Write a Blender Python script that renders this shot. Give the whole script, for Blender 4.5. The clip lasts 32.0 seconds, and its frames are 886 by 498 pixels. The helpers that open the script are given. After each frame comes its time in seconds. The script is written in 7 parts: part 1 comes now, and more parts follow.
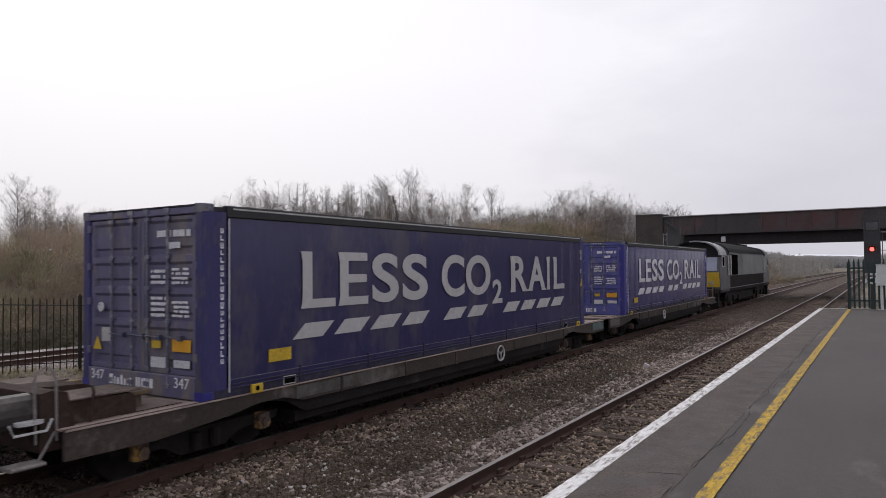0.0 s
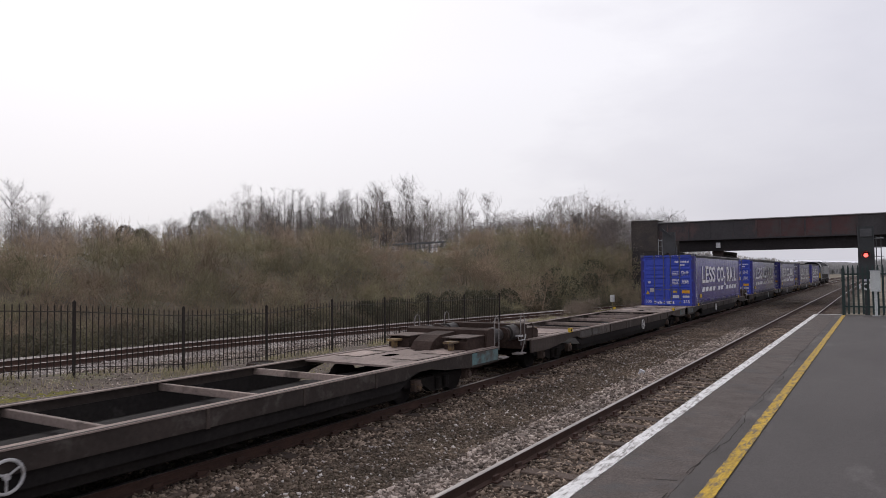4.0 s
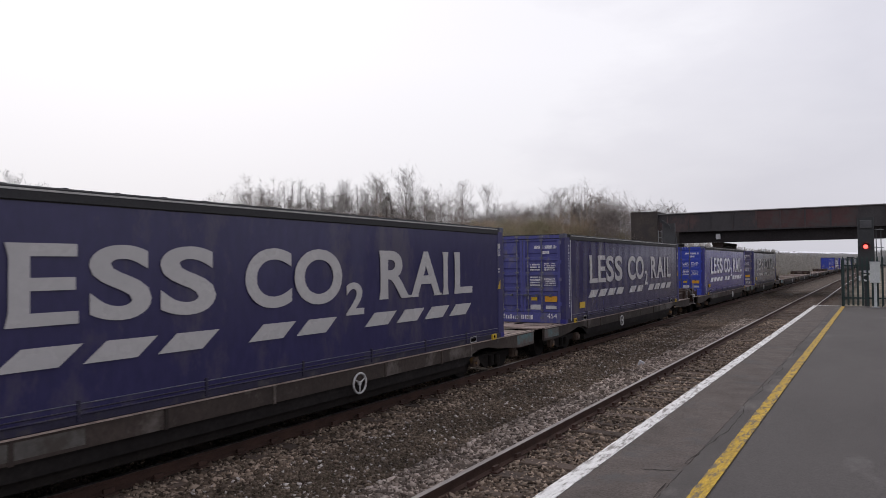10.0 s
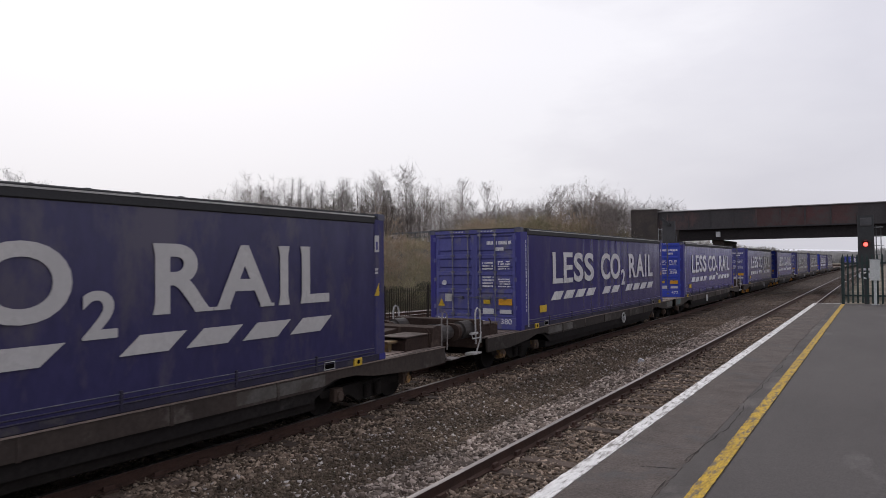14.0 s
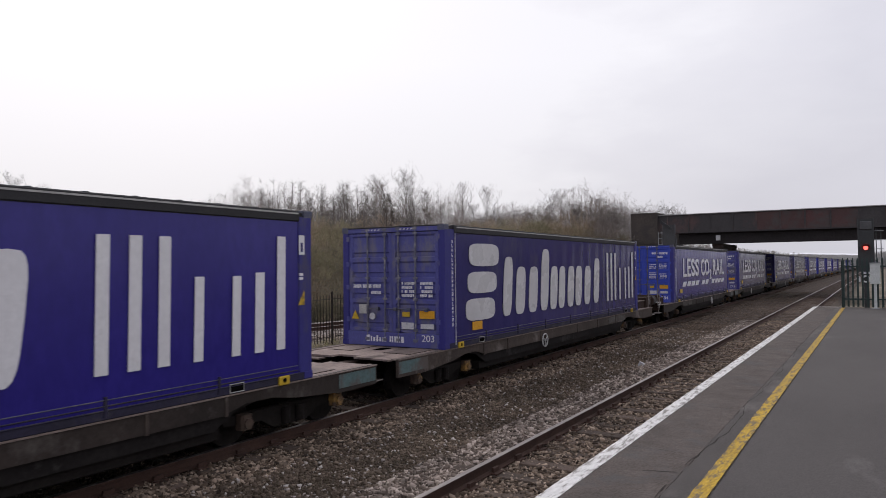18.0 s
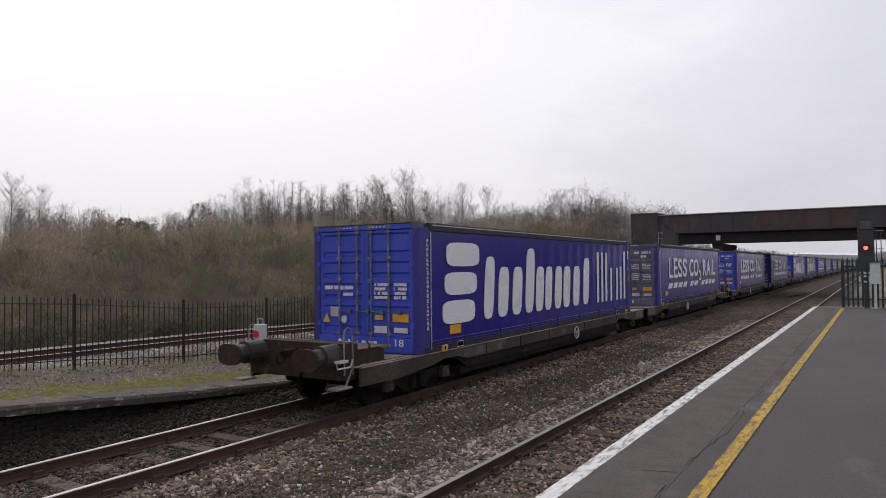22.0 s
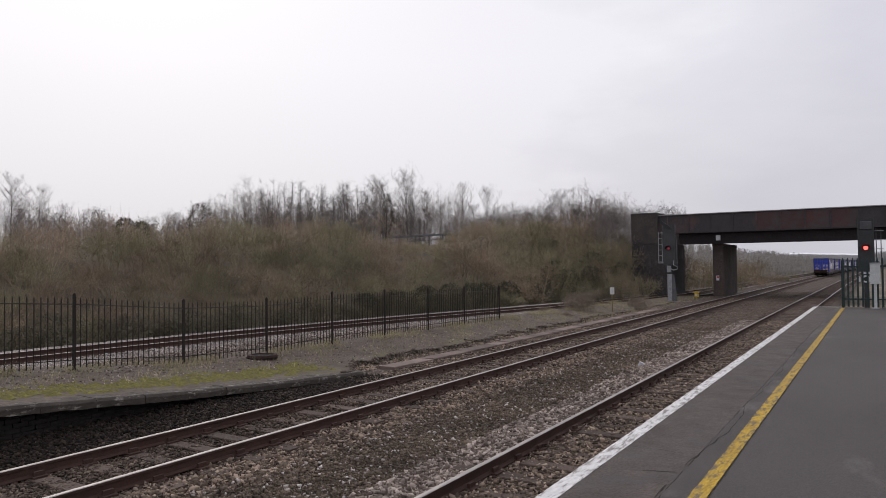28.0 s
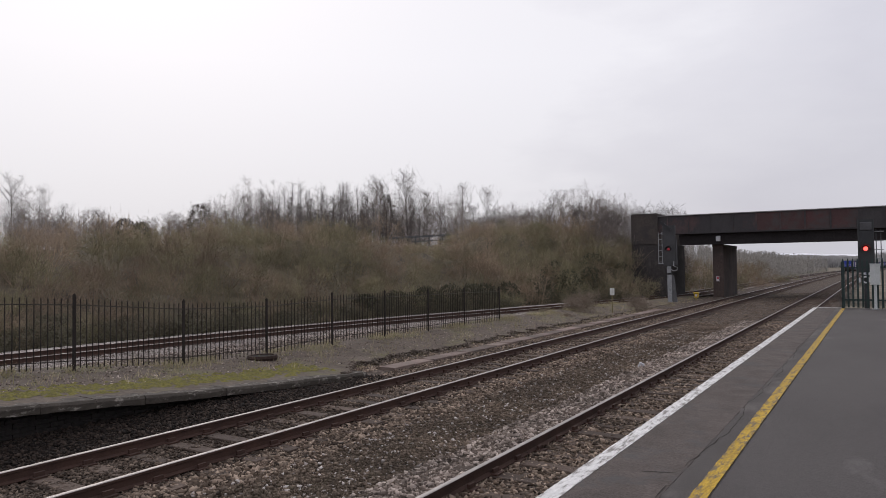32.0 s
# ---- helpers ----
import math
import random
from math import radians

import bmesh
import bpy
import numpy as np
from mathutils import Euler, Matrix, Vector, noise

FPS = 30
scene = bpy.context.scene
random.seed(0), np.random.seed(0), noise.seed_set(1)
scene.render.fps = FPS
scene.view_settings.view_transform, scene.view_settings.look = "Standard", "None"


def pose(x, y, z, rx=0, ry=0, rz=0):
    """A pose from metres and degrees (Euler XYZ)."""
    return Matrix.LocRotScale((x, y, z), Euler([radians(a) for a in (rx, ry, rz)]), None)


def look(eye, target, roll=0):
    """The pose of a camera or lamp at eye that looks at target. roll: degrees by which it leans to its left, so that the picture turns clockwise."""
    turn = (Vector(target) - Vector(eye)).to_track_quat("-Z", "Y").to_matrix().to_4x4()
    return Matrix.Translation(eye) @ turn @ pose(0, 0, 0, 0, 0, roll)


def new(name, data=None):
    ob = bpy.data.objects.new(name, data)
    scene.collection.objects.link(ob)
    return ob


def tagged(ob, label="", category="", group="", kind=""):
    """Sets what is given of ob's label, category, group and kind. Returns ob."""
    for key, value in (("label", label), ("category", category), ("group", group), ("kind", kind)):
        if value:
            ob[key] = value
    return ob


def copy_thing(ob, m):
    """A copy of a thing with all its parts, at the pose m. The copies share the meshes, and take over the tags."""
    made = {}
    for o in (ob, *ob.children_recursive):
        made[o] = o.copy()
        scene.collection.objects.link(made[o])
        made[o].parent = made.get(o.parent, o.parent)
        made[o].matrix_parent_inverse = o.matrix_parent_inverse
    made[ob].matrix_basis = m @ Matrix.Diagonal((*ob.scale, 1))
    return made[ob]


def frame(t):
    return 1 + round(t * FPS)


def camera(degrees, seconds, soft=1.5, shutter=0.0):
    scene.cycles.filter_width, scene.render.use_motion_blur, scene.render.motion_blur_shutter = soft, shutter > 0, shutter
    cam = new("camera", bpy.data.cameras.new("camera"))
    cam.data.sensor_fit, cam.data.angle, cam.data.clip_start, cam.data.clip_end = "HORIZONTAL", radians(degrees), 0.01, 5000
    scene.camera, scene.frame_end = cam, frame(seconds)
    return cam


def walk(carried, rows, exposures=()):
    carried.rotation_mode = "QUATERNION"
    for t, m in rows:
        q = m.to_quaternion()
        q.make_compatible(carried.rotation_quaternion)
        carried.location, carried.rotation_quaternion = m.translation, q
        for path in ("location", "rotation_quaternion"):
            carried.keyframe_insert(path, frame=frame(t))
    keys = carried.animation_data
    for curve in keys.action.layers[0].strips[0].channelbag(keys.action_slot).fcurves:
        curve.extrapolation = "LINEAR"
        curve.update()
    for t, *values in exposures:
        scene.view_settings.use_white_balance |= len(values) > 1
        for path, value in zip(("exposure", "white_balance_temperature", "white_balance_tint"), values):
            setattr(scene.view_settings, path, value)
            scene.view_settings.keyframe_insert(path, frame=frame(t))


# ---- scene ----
# ================= camera and its walk =================
cam = camera(64.93, 32.0, soft=0.8, shutter=0.04)
EYE = (0.0, 0.0, 2.503)
YAW, PITCH, ROLL = 31.17, 1.472, -0.59


def aim(turn, tilt):
    a, b = radians(YAW + turn), radians(PITCH + tilt)
    d = Vector((-math.sin(a) * math.cos(b), math.cos(a) * math.cos(b), math.sin(b)))
    return look(EYE, Vector(EYE) + d * 50, ROLL)


# a braced camera: seconds, small turn to the left and tilt upwards in degrees
SWAY = [(0.0, 0.37, 0.12), (0.25, 0.85, 0.24), (0.5, 1.15, 0.33), (1.0, 1.10, 0.40), (1.5, 0.83, 0.44), (2.0, 0.59, 0.51), (2.5, 0.15, 0.56),
        (3.0, 0.04, 0.60), (3.5, 0.0, 0.62), (5.5, 0.03, 0.57), (6.0, 0.0, 0.51), (6.5, 0.0, 0.24), (7.0, 0.0, 0.10), (7.5, 0.0, 0.05),
        (8.0, 0.0, 0.0), (9.0, 0.0, -0.07), (10.0, 0.0, -0.10), (11.0, 0.0, -0.15), (12.0, 0.0, -0.21), (13.0, 0.0, -0.25),
        (14.0, 0.0, -0.29), (14.5, 0.0, -0.14), (16.5, 0.0, 0.0), (31.5, 0.0, 0.0), (32.0, 0.0, 0.06)]
walk(cam, [(t, aim(a, b)) for t, a, b in SWAY],
     exposures=[(0.0, 0.16, 6330, 13), (21.5, 0.16, 6330, 13), (24.0, 0.08, 6330, 13), (32.0, 0.06, 6330, 13)])

# ================= world, sun, exposure =================
SUN_DIR = Vector((-0.62, 0.42, 0.66)).normalized()
world = bpy.data.worlds.new("overcast_sky")
scene.world = world
world.use_nodes = True
wn = world.node_tree
wn.nodes.clear()


def wnode(kind, **vals):
    n = wn.nodes.new(kind)
    for k, v in vals.items():
        n.inputs[k].default_value = v
    return n


w_out = wnode("ShaderNodeOutputWorld")
w_bg = wnode("ShaderNodeBackground", Strength=1.0)
w_sky = wnode("ShaderNodeTexSky")
w_sky.sky_type = "NISHITA"
w_sky.sun_disc = False
w_sky.sun_elevation = math.asin(SUN_DIR.z)
w_sky.sun_rotation = math.atan2(SUN_DIR.x, SUN_DIR.y)
w_sky.air_density, w_sky.dust_density = 1.0, 6.0
w_skyk = wnode("ShaderNodeVectorMath")
w_skyk.operation = "SCALE"
w_skyk.inputs["Scale"].default_value = 0.09
w_co = wnode("ShaderNodeTexCoord")
w_dot = wnode("ShaderNodeVectorMath")
w_dot.operation = "DOT_PRODUCT"
w_dot.inputs[1].default_value = Vector((-0.70, 0.50, 0.50)).normalized()
w_noise = wnode("ShaderNodeTexNoise", Scale=3.0, Detail=6.0, Roughness=0.55)
w_map = wnode("ShaderNodeMapping")
w_map.inputs["Scale"].default_value = (1.0, 1.0, 3.0)
w_mad = wnode("ShaderNodeMath")
w_mad.operation = "MULTIPLY_ADD"
w_mad.inputs[1].default_value = 0.36
w_ramp = wnode("ShaderNodeValToRGB")
w_ramp.color_ramp.elements[0].position, w_ramp.color_ramp.elements[0].color = 0.30, (0.86, 0.85, 0.895, 1)
w_ramp.color_ramp.elements[1].position, w_ramp.color_ramp.elements[1].color = 1.0, (0.872, 0.863, 0.876, 1)
e = w_ramp.color_ramp.elements.new(0.77)
e.color = (0.695, 0.687, 0.726, 1)
e = w_ramp.color_ramp.elements.new(0.92)
e.color = (0.785, 0.775, 0.80, 1)
w_mix = wnode("ShaderNodeMix")
w_mix.data_type = "RGBA"
w_mix.inputs[0].default_value = 0.10
L = wn.links
L.new(w_co.outputs["Generated"], w_dot.inputs[0])
L.new(w_co.outputs["Generated"], w_map.inputs[0])
L.new(w_map.outputs[0], w_noise.inputs["Vector"])
L.new(w_noise.outputs["Fac"], w_mad.inputs[0])
L.new(w_dot.outputs["Value"], w_mad.inputs[2])
L.new(w_mad.outputs[0], w_ramp.inputs[0])
L.new(w_sky.outputs[0], w_skyk.inputs[0])
L.new(w_ramp.outputs[0], w_mix.inputs[6])
L.new(w_skyk.outputs[0], w_mix.inputs[7])
w_sep = wnode("ShaderNodeSeparateXYZ")
w_low = wnode("ShaderNodeMapRange")
w_low.inputs["From Max"].default_value, w_low.inputs["To Min"].default_value = 0.28, 0.86
w_mul = wnode("ShaderNodeVectorMath")
w_mul.operation = "SCALE"
L.new(w_co.outputs["Generated"], w_sep.inputs[0])
L.new(w_sep.outputs["Z"], w_low.inputs["Value"])
L.new(w_mix.outputs[2], w_mul.inputs[0])
L.new(w_low.outputs[0], w_mul.inputs["Scale"])
L.new(w_mul.outputs[0], w_bg.inputs["Color"])
L.new(w_bg.outputs[0], w_out.inputs["Surface"])
sun = new("sun", bpy.data.lights.new("sun", "SUN"))
sun.data.energy, sun.data.angle, sun.data.color = 0.8, radians(25), (1.0, 0.97, 0.92)
sun.matrix_world = look(SUN_DIR * 100, (0, 0, 0))


# ================= materials =================
def material(name, c1, c2=None, rough=0.8, metal=0.0, scale=4.0, fine=40.0, bump=0.15, wear=None, wear_at=0.62, wear_scale=1.3, stretch=(1, 1, 1),
             own=False, spec=0.35, emit=None, grit=0.62):
    """c1, c2: the two colours of the broad mottling; wear: a third colour in worn patches; own: each object differs a little in tone."""
    m = bpy.data.materials.new(name)
    m.use_nodes = True
    t = m.node_tree
    p = t.nodes["Principled BSDF"]
    p.inputs["Roughness"].default_value, p.inputs["Metallic"].default_value = rough, metal
    p.inputs["Specular IOR Level"].default_value = spec

    def nd(kind, **vals):
        n = t.nodes.new(kind)
        for k, v in vals.items():
            n.inputs[k].default_value = v
        return n

    co = nd("ShaderNodeTexCoord")
    mp = nd("ShaderNodeMapping")
    mp.inputs["Scale"].default_value = stretch
    t.links.new(co.outputs["Object"], mp.inputs["Vector"])
    info = nd("ShaderNodeObjectInfo")
    off = nd("ShaderNodeVectorMath")
    off.operation = "ADD"
    sc = nd("ShaderNodeMath")
    sc.operation = "MULTIPLY"
    sc.inputs[1].default_value = 37.0
    t.links.new(info.outputs["Random"], sc.inputs[0])
    t.links.new(mp.outputs[0], off.inputs[0])
    t.links.new(sc.outputs[0], off.inputs[1])
    v = off.outputs[0]

    def noise_tex(s, det=4.0):
        n = nd("ShaderNodeTexNoise", Scale=s, Detail=det, Roughness=0.6)
        t.links.new(v, n.inputs["Vector"])
        return n.outputs["Fac"]

    def mixc(fac, a, b):
        n = nd("ShaderNodeMix")
        n.data_type = "RGBA"
        for k, q in ((6, a), (7, b)):
            if isinstance(q, tuple):
                n.inputs[k].default_value = (*q, 1)
            else:
                t.links.new(q, n.inputs[k])
        t.links.new(fac, n.inputs[0])
        return n.outputs[2]

    def ramp(fac, a, b):
        n = nd("ShaderNodeMapRange")
        n.inputs["From Min"].default_value, n.inputs["From Max"].default_value = a, b
        t.links.new(fac, n.inputs["Value"])
        return n.outputs[0]

    c2 = c2 or tuple(x * 0.75 for x in c1)
    broad, grain = noise_tex(scale), noise_tex(fine, 3.0)
    col = mixc(ramp(broad, 0.3, 0.7), c1, c2)
    col = mixc(ramp(grain, 0.35, 0.75), col, mixc(broad, tuple(x * grit for x in c1), tuple(x * grit for x in c2)))
    if wear:
        n = nd("ShaderNodeTexNoise", Scale=wear_scale, Detail=6.0, Roughness=0.7)
        t.links.new(v, n.inputs["Vector"])
        col = mixc(ramp(n.outputs["Fac"], wear_at - 0.06, wear_at + 0.06), col, wear)
    if own:
        h = nd("ShaderNodeHueSaturation")
        r2 = nd("ShaderNodeMapRange")
        r2.inputs["To Min"].default_value, r2.inputs["To Max"].default_value = 0.62, 1.34
        t.links.new(info.outputs["Random"], r2.inputs["Value"])
        t.links.new(r2.outputs[0], h.inputs["Value"])
        t.links.new(col, h.inputs["Color"])
        col = h.outputs[0]
    t.links.new(col, p.inputs["Base Color"])
    rr = nd("ShaderNodeMapRange")
    rr.inputs["To Min"].default_value, rr.inputs["To Max"].default_value = max(rough - 0.12, 0.05), min(rough + 0.12, 1.0)
    t.links.new(broad, rr.inputs["Value"])
    t.links.new(rr.outputs[0], p.inputs["Roughness"])
    if bump:
        b = nd("ShaderNodeBump", Strength=bump, Distance=0.02)
        t.links.new(grain, b.inputs["Height"])
        t.links.new(b.outputs[0], p.inputs["Normal"])
    if emit:
        p.inputs["Emission Color"].default_value, p.inputs["Emission Strength"].default_value = (*emit[0], 1), emit[1]
    return m


def stony(name, cols, scale, dirt, dirt_amount, depth=0.03):
    """Loose stone: cells of different tone with dark joints, and drifts of dirt."""
    m = bpy.data.materials.new(name)
    m.use_nodes = True
    t = m.node_tree
    p = t.nodes["Principled BSDF"]
    p.inputs["Roughness"].default_value, p.inputs["Specular IOR Level"].default_value = 0.95, 0.2
    co = t.nodes.new("ShaderNodeTexCoord")
    vo = t.nodes.new("ShaderNodeTexVoronoi")
    vo.inputs["Scale"].default_value = scale
    rp = t.nodes.new("ShaderNodeValToRGB")
    while len(rp.color_ramp.elements) < len(cols):
        rp.color_ramp.elements.new(0.5)
    for i, c in enumerate(cols):
        rp.color_ramp.elements[i].position, rp.color_ramp.elements[i].color = i / (len(cols) - 1), (*c, 1)
    sep = t.nodes.new("ShaderNodeSeparateColor")
    ns = t.nodes.new("ShaderNodeTexNoise")
    ns.inputs["Scale"].default_value, ns.inputs["Detail"].default_value = 0.55, 7.0
    mr = t.nodes.new("ShaderNodeMapRange")
    mr.inputs["From Min"].default_value, mr.inputs["From Max"].default_value, mr.inputs["To Max"].default_value = 0.42, 0.68, dirt_amount
    mx = t.nodes.new("ShaderNodeMix")
    mx.data_type = "RGBA"
    mx.inputs[7].default_value = (*dirt, 1)
    dk = t.nodes.new("ShaderNodeMapRange")
    dk.inputs["From Min"].default_value, dk.inputs["From Max"].default_value = 0.25, 0.75
    dk.inputs["To Min"].default_value, dk.inputs["To Max"].default_value = 1.15, 0.35
    mu = t.nodes.new("ShaderNodeMix")
    mu.data_type, mu.blend_type = "RGBA", "MULTIPLY"
    mu.inputs[0].default_value = 1.0
    bp = t.nodes.new("ShaderNodeBump")
    bp.invert = True
    bp.inputs["Strength"].default_value, bp.inputs["Distance"].default_value = 1.0, depth
    k = t.links.new
    k(co.outputs["Object"], vo.inputs["Vector"]), k(co.outputs["Object"], ns.inputs["Vector"])
    k(vo.outputs["Color"], sep.inputs[0]), k(sep.outputs[0], rp.inputs[0])
    k(ns.outputs["Fac"], mr.inputs["Value"]), k(mr.outputs[0], mx.inputs[0]), k(rp.outputs[0], mx.inputs[6])
    k(vo.outputs["Distance"], dk.inputs["Value"]), k(mx.outputs[2], mu.inputs[6]), k(dk.outputs[0], mu.inputs[7])
    k(mu.outputs[2], p.inputs["Base Color"]), k(vo.outputs["Distance"], bp.inputs["Height"]), k(bp.outputs[0], p.inputs["Normal"])
    return m


M = {}
M["asphalt"] = material("worn_asphalt", (0.090, 0.080, 0.077), (0.076, 0.068, 0.066), 0.9, scale=0.8, fine=110, bump=0.35, grit=0.55, wear=(0.122, 0.112, 0.108), wear_at=0.66, wear_scale=0.9, stretch=(1, 0.35, 1))
M["asphalt_strip"] = material("weathered_edge_paving", (0.124, 0.100, 0.089), (0.082, 0.067, 0.060), 0.92, scale=3.2, fine=55, bump=0.6, grit=0.42, wear=(0.070, 0.064, 0.062), wear_at=0.60, wear_scale=1.8)
M["asphalt_dark"] = material("dark_patched_asphalt", (0.080, 0.071, 0.067), (0.062, 0.055, 0.052), 0.9, scale=2.4, fine=110, bump=0.3, wear=(0.105, 0.093, 0.087), wear_at=0.58, wear_scale=1.6, stretch=(1, 0.4, 1))
M["asphalt_crack"] = material("dark_crack_filling", (0.050, 0.044, 0.041), (0.034, 0.030, 0.028), 1.0, scale=6, fine=60, bump=0.2, spec=0.1)
M["white_paint"] = material("worn_white_line_paint", (0.78, 0.77, 0.76), (0.64, 0.63, 0.62), 0.75, scale=3, fine=60, bump=0.2, wear=(0.20, 0.185, 0.17), wear_at=0.55, wear_scale=26, grit=0.70, stretch=(1, 0.22, 1))
M["yellow_paint"] = material("worn_yellow_line_paint", (0.60, 0.385, 0.030), (0.40, 0.255, 0.035), 0.8, scale=5.0, fine=60, bump=0.5, grit=0.5, wear=(0.135, 0.105, 0.070), wear_at=0.535, wear_scale=20, stretch=(1, 0.25, 1))
M["concrete"] = material("stained_concrete", (0.215, 0.172, 0.146), (0.150, 0.120, 0.100), 0.9, scale=2, fine=50, bump=0.3, wear=(0.12, 0.11, 0.10), wear_at=0.6)
M["coping"] = material("mossy_platform_coping", (0.092, 0.078, 0.064), (0.050, 0.043, 0.036), 0.95, scale=3.0, fine=22, bump=0.8, wear=(0.27, 0.25, 0.215), wear_at=0.605, wear_scale=8, stretch=(1, 0.5, 1))
# Deep shade under the old coping is put into the brick colour.
M["brick"] = material("shaded_dark_brick", (0.026, 0.022, 0.020), (0.016, 0.014, 0.013), 0.95, scale=2, fine=18, bump=0.5, wear=(0.042, 0.036, 0.032), wear_at=0.64)
M["rail_side"] = material("rusty_rail_side", (0.078, 0.040, 0.029), (0.050, 0.029, 0.023), 0.9, scale=3, fine=60, bump=0.2)
M["rail_head"] = material("polished_rail_head", (0.43, 0.39, 0.37), (0.31, 0.28, 0.265), 0.42, 1.0, scale=2, fine=30, bump=0.02, stretch=(1, 0.1, 1))
M["sleeper"] = material("weathered_sleeper", (0.112, 0.080, 0.063), (0.070, 0.050, 0.040), 0.92, scale=3, fine=26, bump=0.4, stretch=(0.5, 3, 3), own=True)
M["ballast"] = stony("track_ballast", [(0.042, 0.030, 0.024), (0.100, 0.075, 0.060), (0.19, 0.150, 0.124), (0.060, 0.045, 0.035)], 15.0, (0.088, 0.066, 0.050), 0.7)


def pebbly(name, cols):
    """Loose pieces that each take a tone of their own."""
    m = bpy.data.materials.new(name)
    m.use_nodes = True
    t = m.node_tree
    p = t.nodes["Principled BSDF"]
    p.inputs["Roughness"].default_value, p.inputs["Specular IOR Level"].default_value = 0.9, 0.25
    g = t.nodes.new("ShaderNodeNewGeometry")
    rp = t.nodes.new("ShaderNodeValToRGB")
    while len(rp.color_ramp.elements) < len(cols):
        rp.color_ramp.elements.new(0.5)
    for i, c in enumerate(cols):
        rp.color_ramp.elements[i].position, rp.color_ramp.elements[i].color = i / (len(cols) - 1), (*c, 1)
    co = t.nodes.new("ShaderNodeTexCoord")
    ns = t.nodes.new("ShaderNodeTexNoise")
    ns.inputs["Scale"].default_value, ns.inputs["Detail"].default_value = 0.7, 5.0
    mr = t.nodes.new("ShaderNodeMapRange")
    mr.inputs["From Min"].default_value, mr.inputs["From Max"].default_value = 0.3, 0.7
    mr.inputs["To Min"].default_value, mr.inputs["To Max"].default_value = 0.6, 1.2
    mu = t.nodes.new("ShaderNodeMix")
    mu.data_type, mu.blend_type = "RGBA", "MULTIPLY"
    mu.inputs[0].default_value = 1.0
    t.links.new(g.outputs["Random Per Island"], rp.inputs[0])
    t.links.new(co.outputs["Object"], ns.inputs["Vector"])
    t.links.new(ns.outputs["Fac"], mr.inputs["Value"])
    t.links.new(rp.outputs[0], mu.inputs[6])
    t.links.new(mr.outputs[0], mu.inputs[7])
    t.links.new(mu.outputs[2], p.inputs["Base Color"])
    return m


M["stone_grey"] = pebbly("grey_ballast_stone", [(0.050, 0.038, 0.031), (0.18, 0.140, 0.116), (0.52, 0.440, 0.385), (0.065, 0.049, 0.040), (0.27, 0.216, 0.182)])
M["stone_brown"] = pebbly("brown_ballast_stone", [(0.028, 0.020, 0.0145), (0.122, 0.087, 0.063), (0.41, 0.318, 0.246), (0.044, 0.031, 0.023), (0.205, 0.149, 0.111)])
M["stone_mid"] = pebbly("earth_stained_ballast_stone", [(0.060, 0.044, 0.032), (0.122, 0.090, 0.066), (0.225, 0.172, 0.132), (0.074, 0.054, 0.040), (0.158, 0.119, 0.087)])
M["stone_pale"] = pebbly("pale_shoulder_stone", [(0.30, 0.260, 0.238), (0.45, 0.405, 0.378), (0.56, 0.515, 0.488), (0.22, 0.186, 0.168)])
M["fines"] = pebbly("earthy_fines", [(0.072, 0.054, 0.040), (0.118, 0.090, 0.066), (0.088, 0.072, 0.047), (0.17, 0.132, 0.102)])
M["mark"] = material("white_stencil_paint", (0.80, 0.79, 0.81), (0.66, 0.65, 0.68), 0.65, scale=6, fine=60, bump=0.02)
M["soil"] = material("dark_broken_edge_soil", (0.066, 0.051, 0.040), (0.036, 0.028, 0.023), 1.0, scale=3, fine=14, bump=0.9)
# Oily stone, with contact shade put into the dark tones.
M["stone_dark"] = pebbly("oily_shaded_ballast_stone", [(0.006, 0.0044, 0.0036), (0.020, 0.0145, 0.0115), (0.064, 0.046, 0.036), (0.010, 0.007, 0.006)])
M["stone_dim"] = pebbly("oily_brown_ballast_stone", [(0.018, 0.013, 0.0095), (0.072, 0.051, 0.038), (0.20, 0.152, 0.118), (0.030, 0.021, 0.016), (0.118, 0.085, 0.064)])
M["clod"] = pebbly("earth_clods", [(0.050, 0.038, 0.030), (0.105, 0.080, 0.062), (0.032, 0.025, 0.020), (0.19, 0.152, 0.125), (0.070, 0.054, 0.042)])
M["blades"] = pebbly("dry_scrub_shoots", [(0.33, 0.245, 0.175), (0.24, 0.18, 0.128), (0.27, 0.245, 0.145), (0.19, 0.172, 0.105), (0.38, 0.295, 0.22)])
M["grass"] = pebbly("rough_grass_blades", [(0.30, 0.25, 0.15), (0.18, 0.18, 0.07), (0.40, 0.33, 0.22), (0.24, 0.20, 0.12)])
M["gravel"] = stony("siding_gravel", [(0.12, 0.095, 0.083), (0.25, 0.207, 0.185), (0.38, 0.33, 0.30), (0.17, 0.137, 0.120)], 9.0, (0.10, 0.075, 0.056), 0.6)
M["ground"] = material("rough_ground", (0.155, 0.125, 0.092), (0.115, 0.100, 0.066), 1.0, scale=0.25, fine=3, bump=0.5, wear=(0.24, 0.205, 0.16), wear_at=0.58, wear_scale=0.15)
# Bank colour is darkened for the shade beneath the scrub.
M["bank"] = material("bramble_covered_bank", (0.140, 0.104, 0.074), (0.105, 0.096, 0.060), 1.0, scale=0.25, fine=2.2, bump=1.0, wear=(0.070, 0.057, 0.042), wear_at=0.56, wear_scale=0.45)
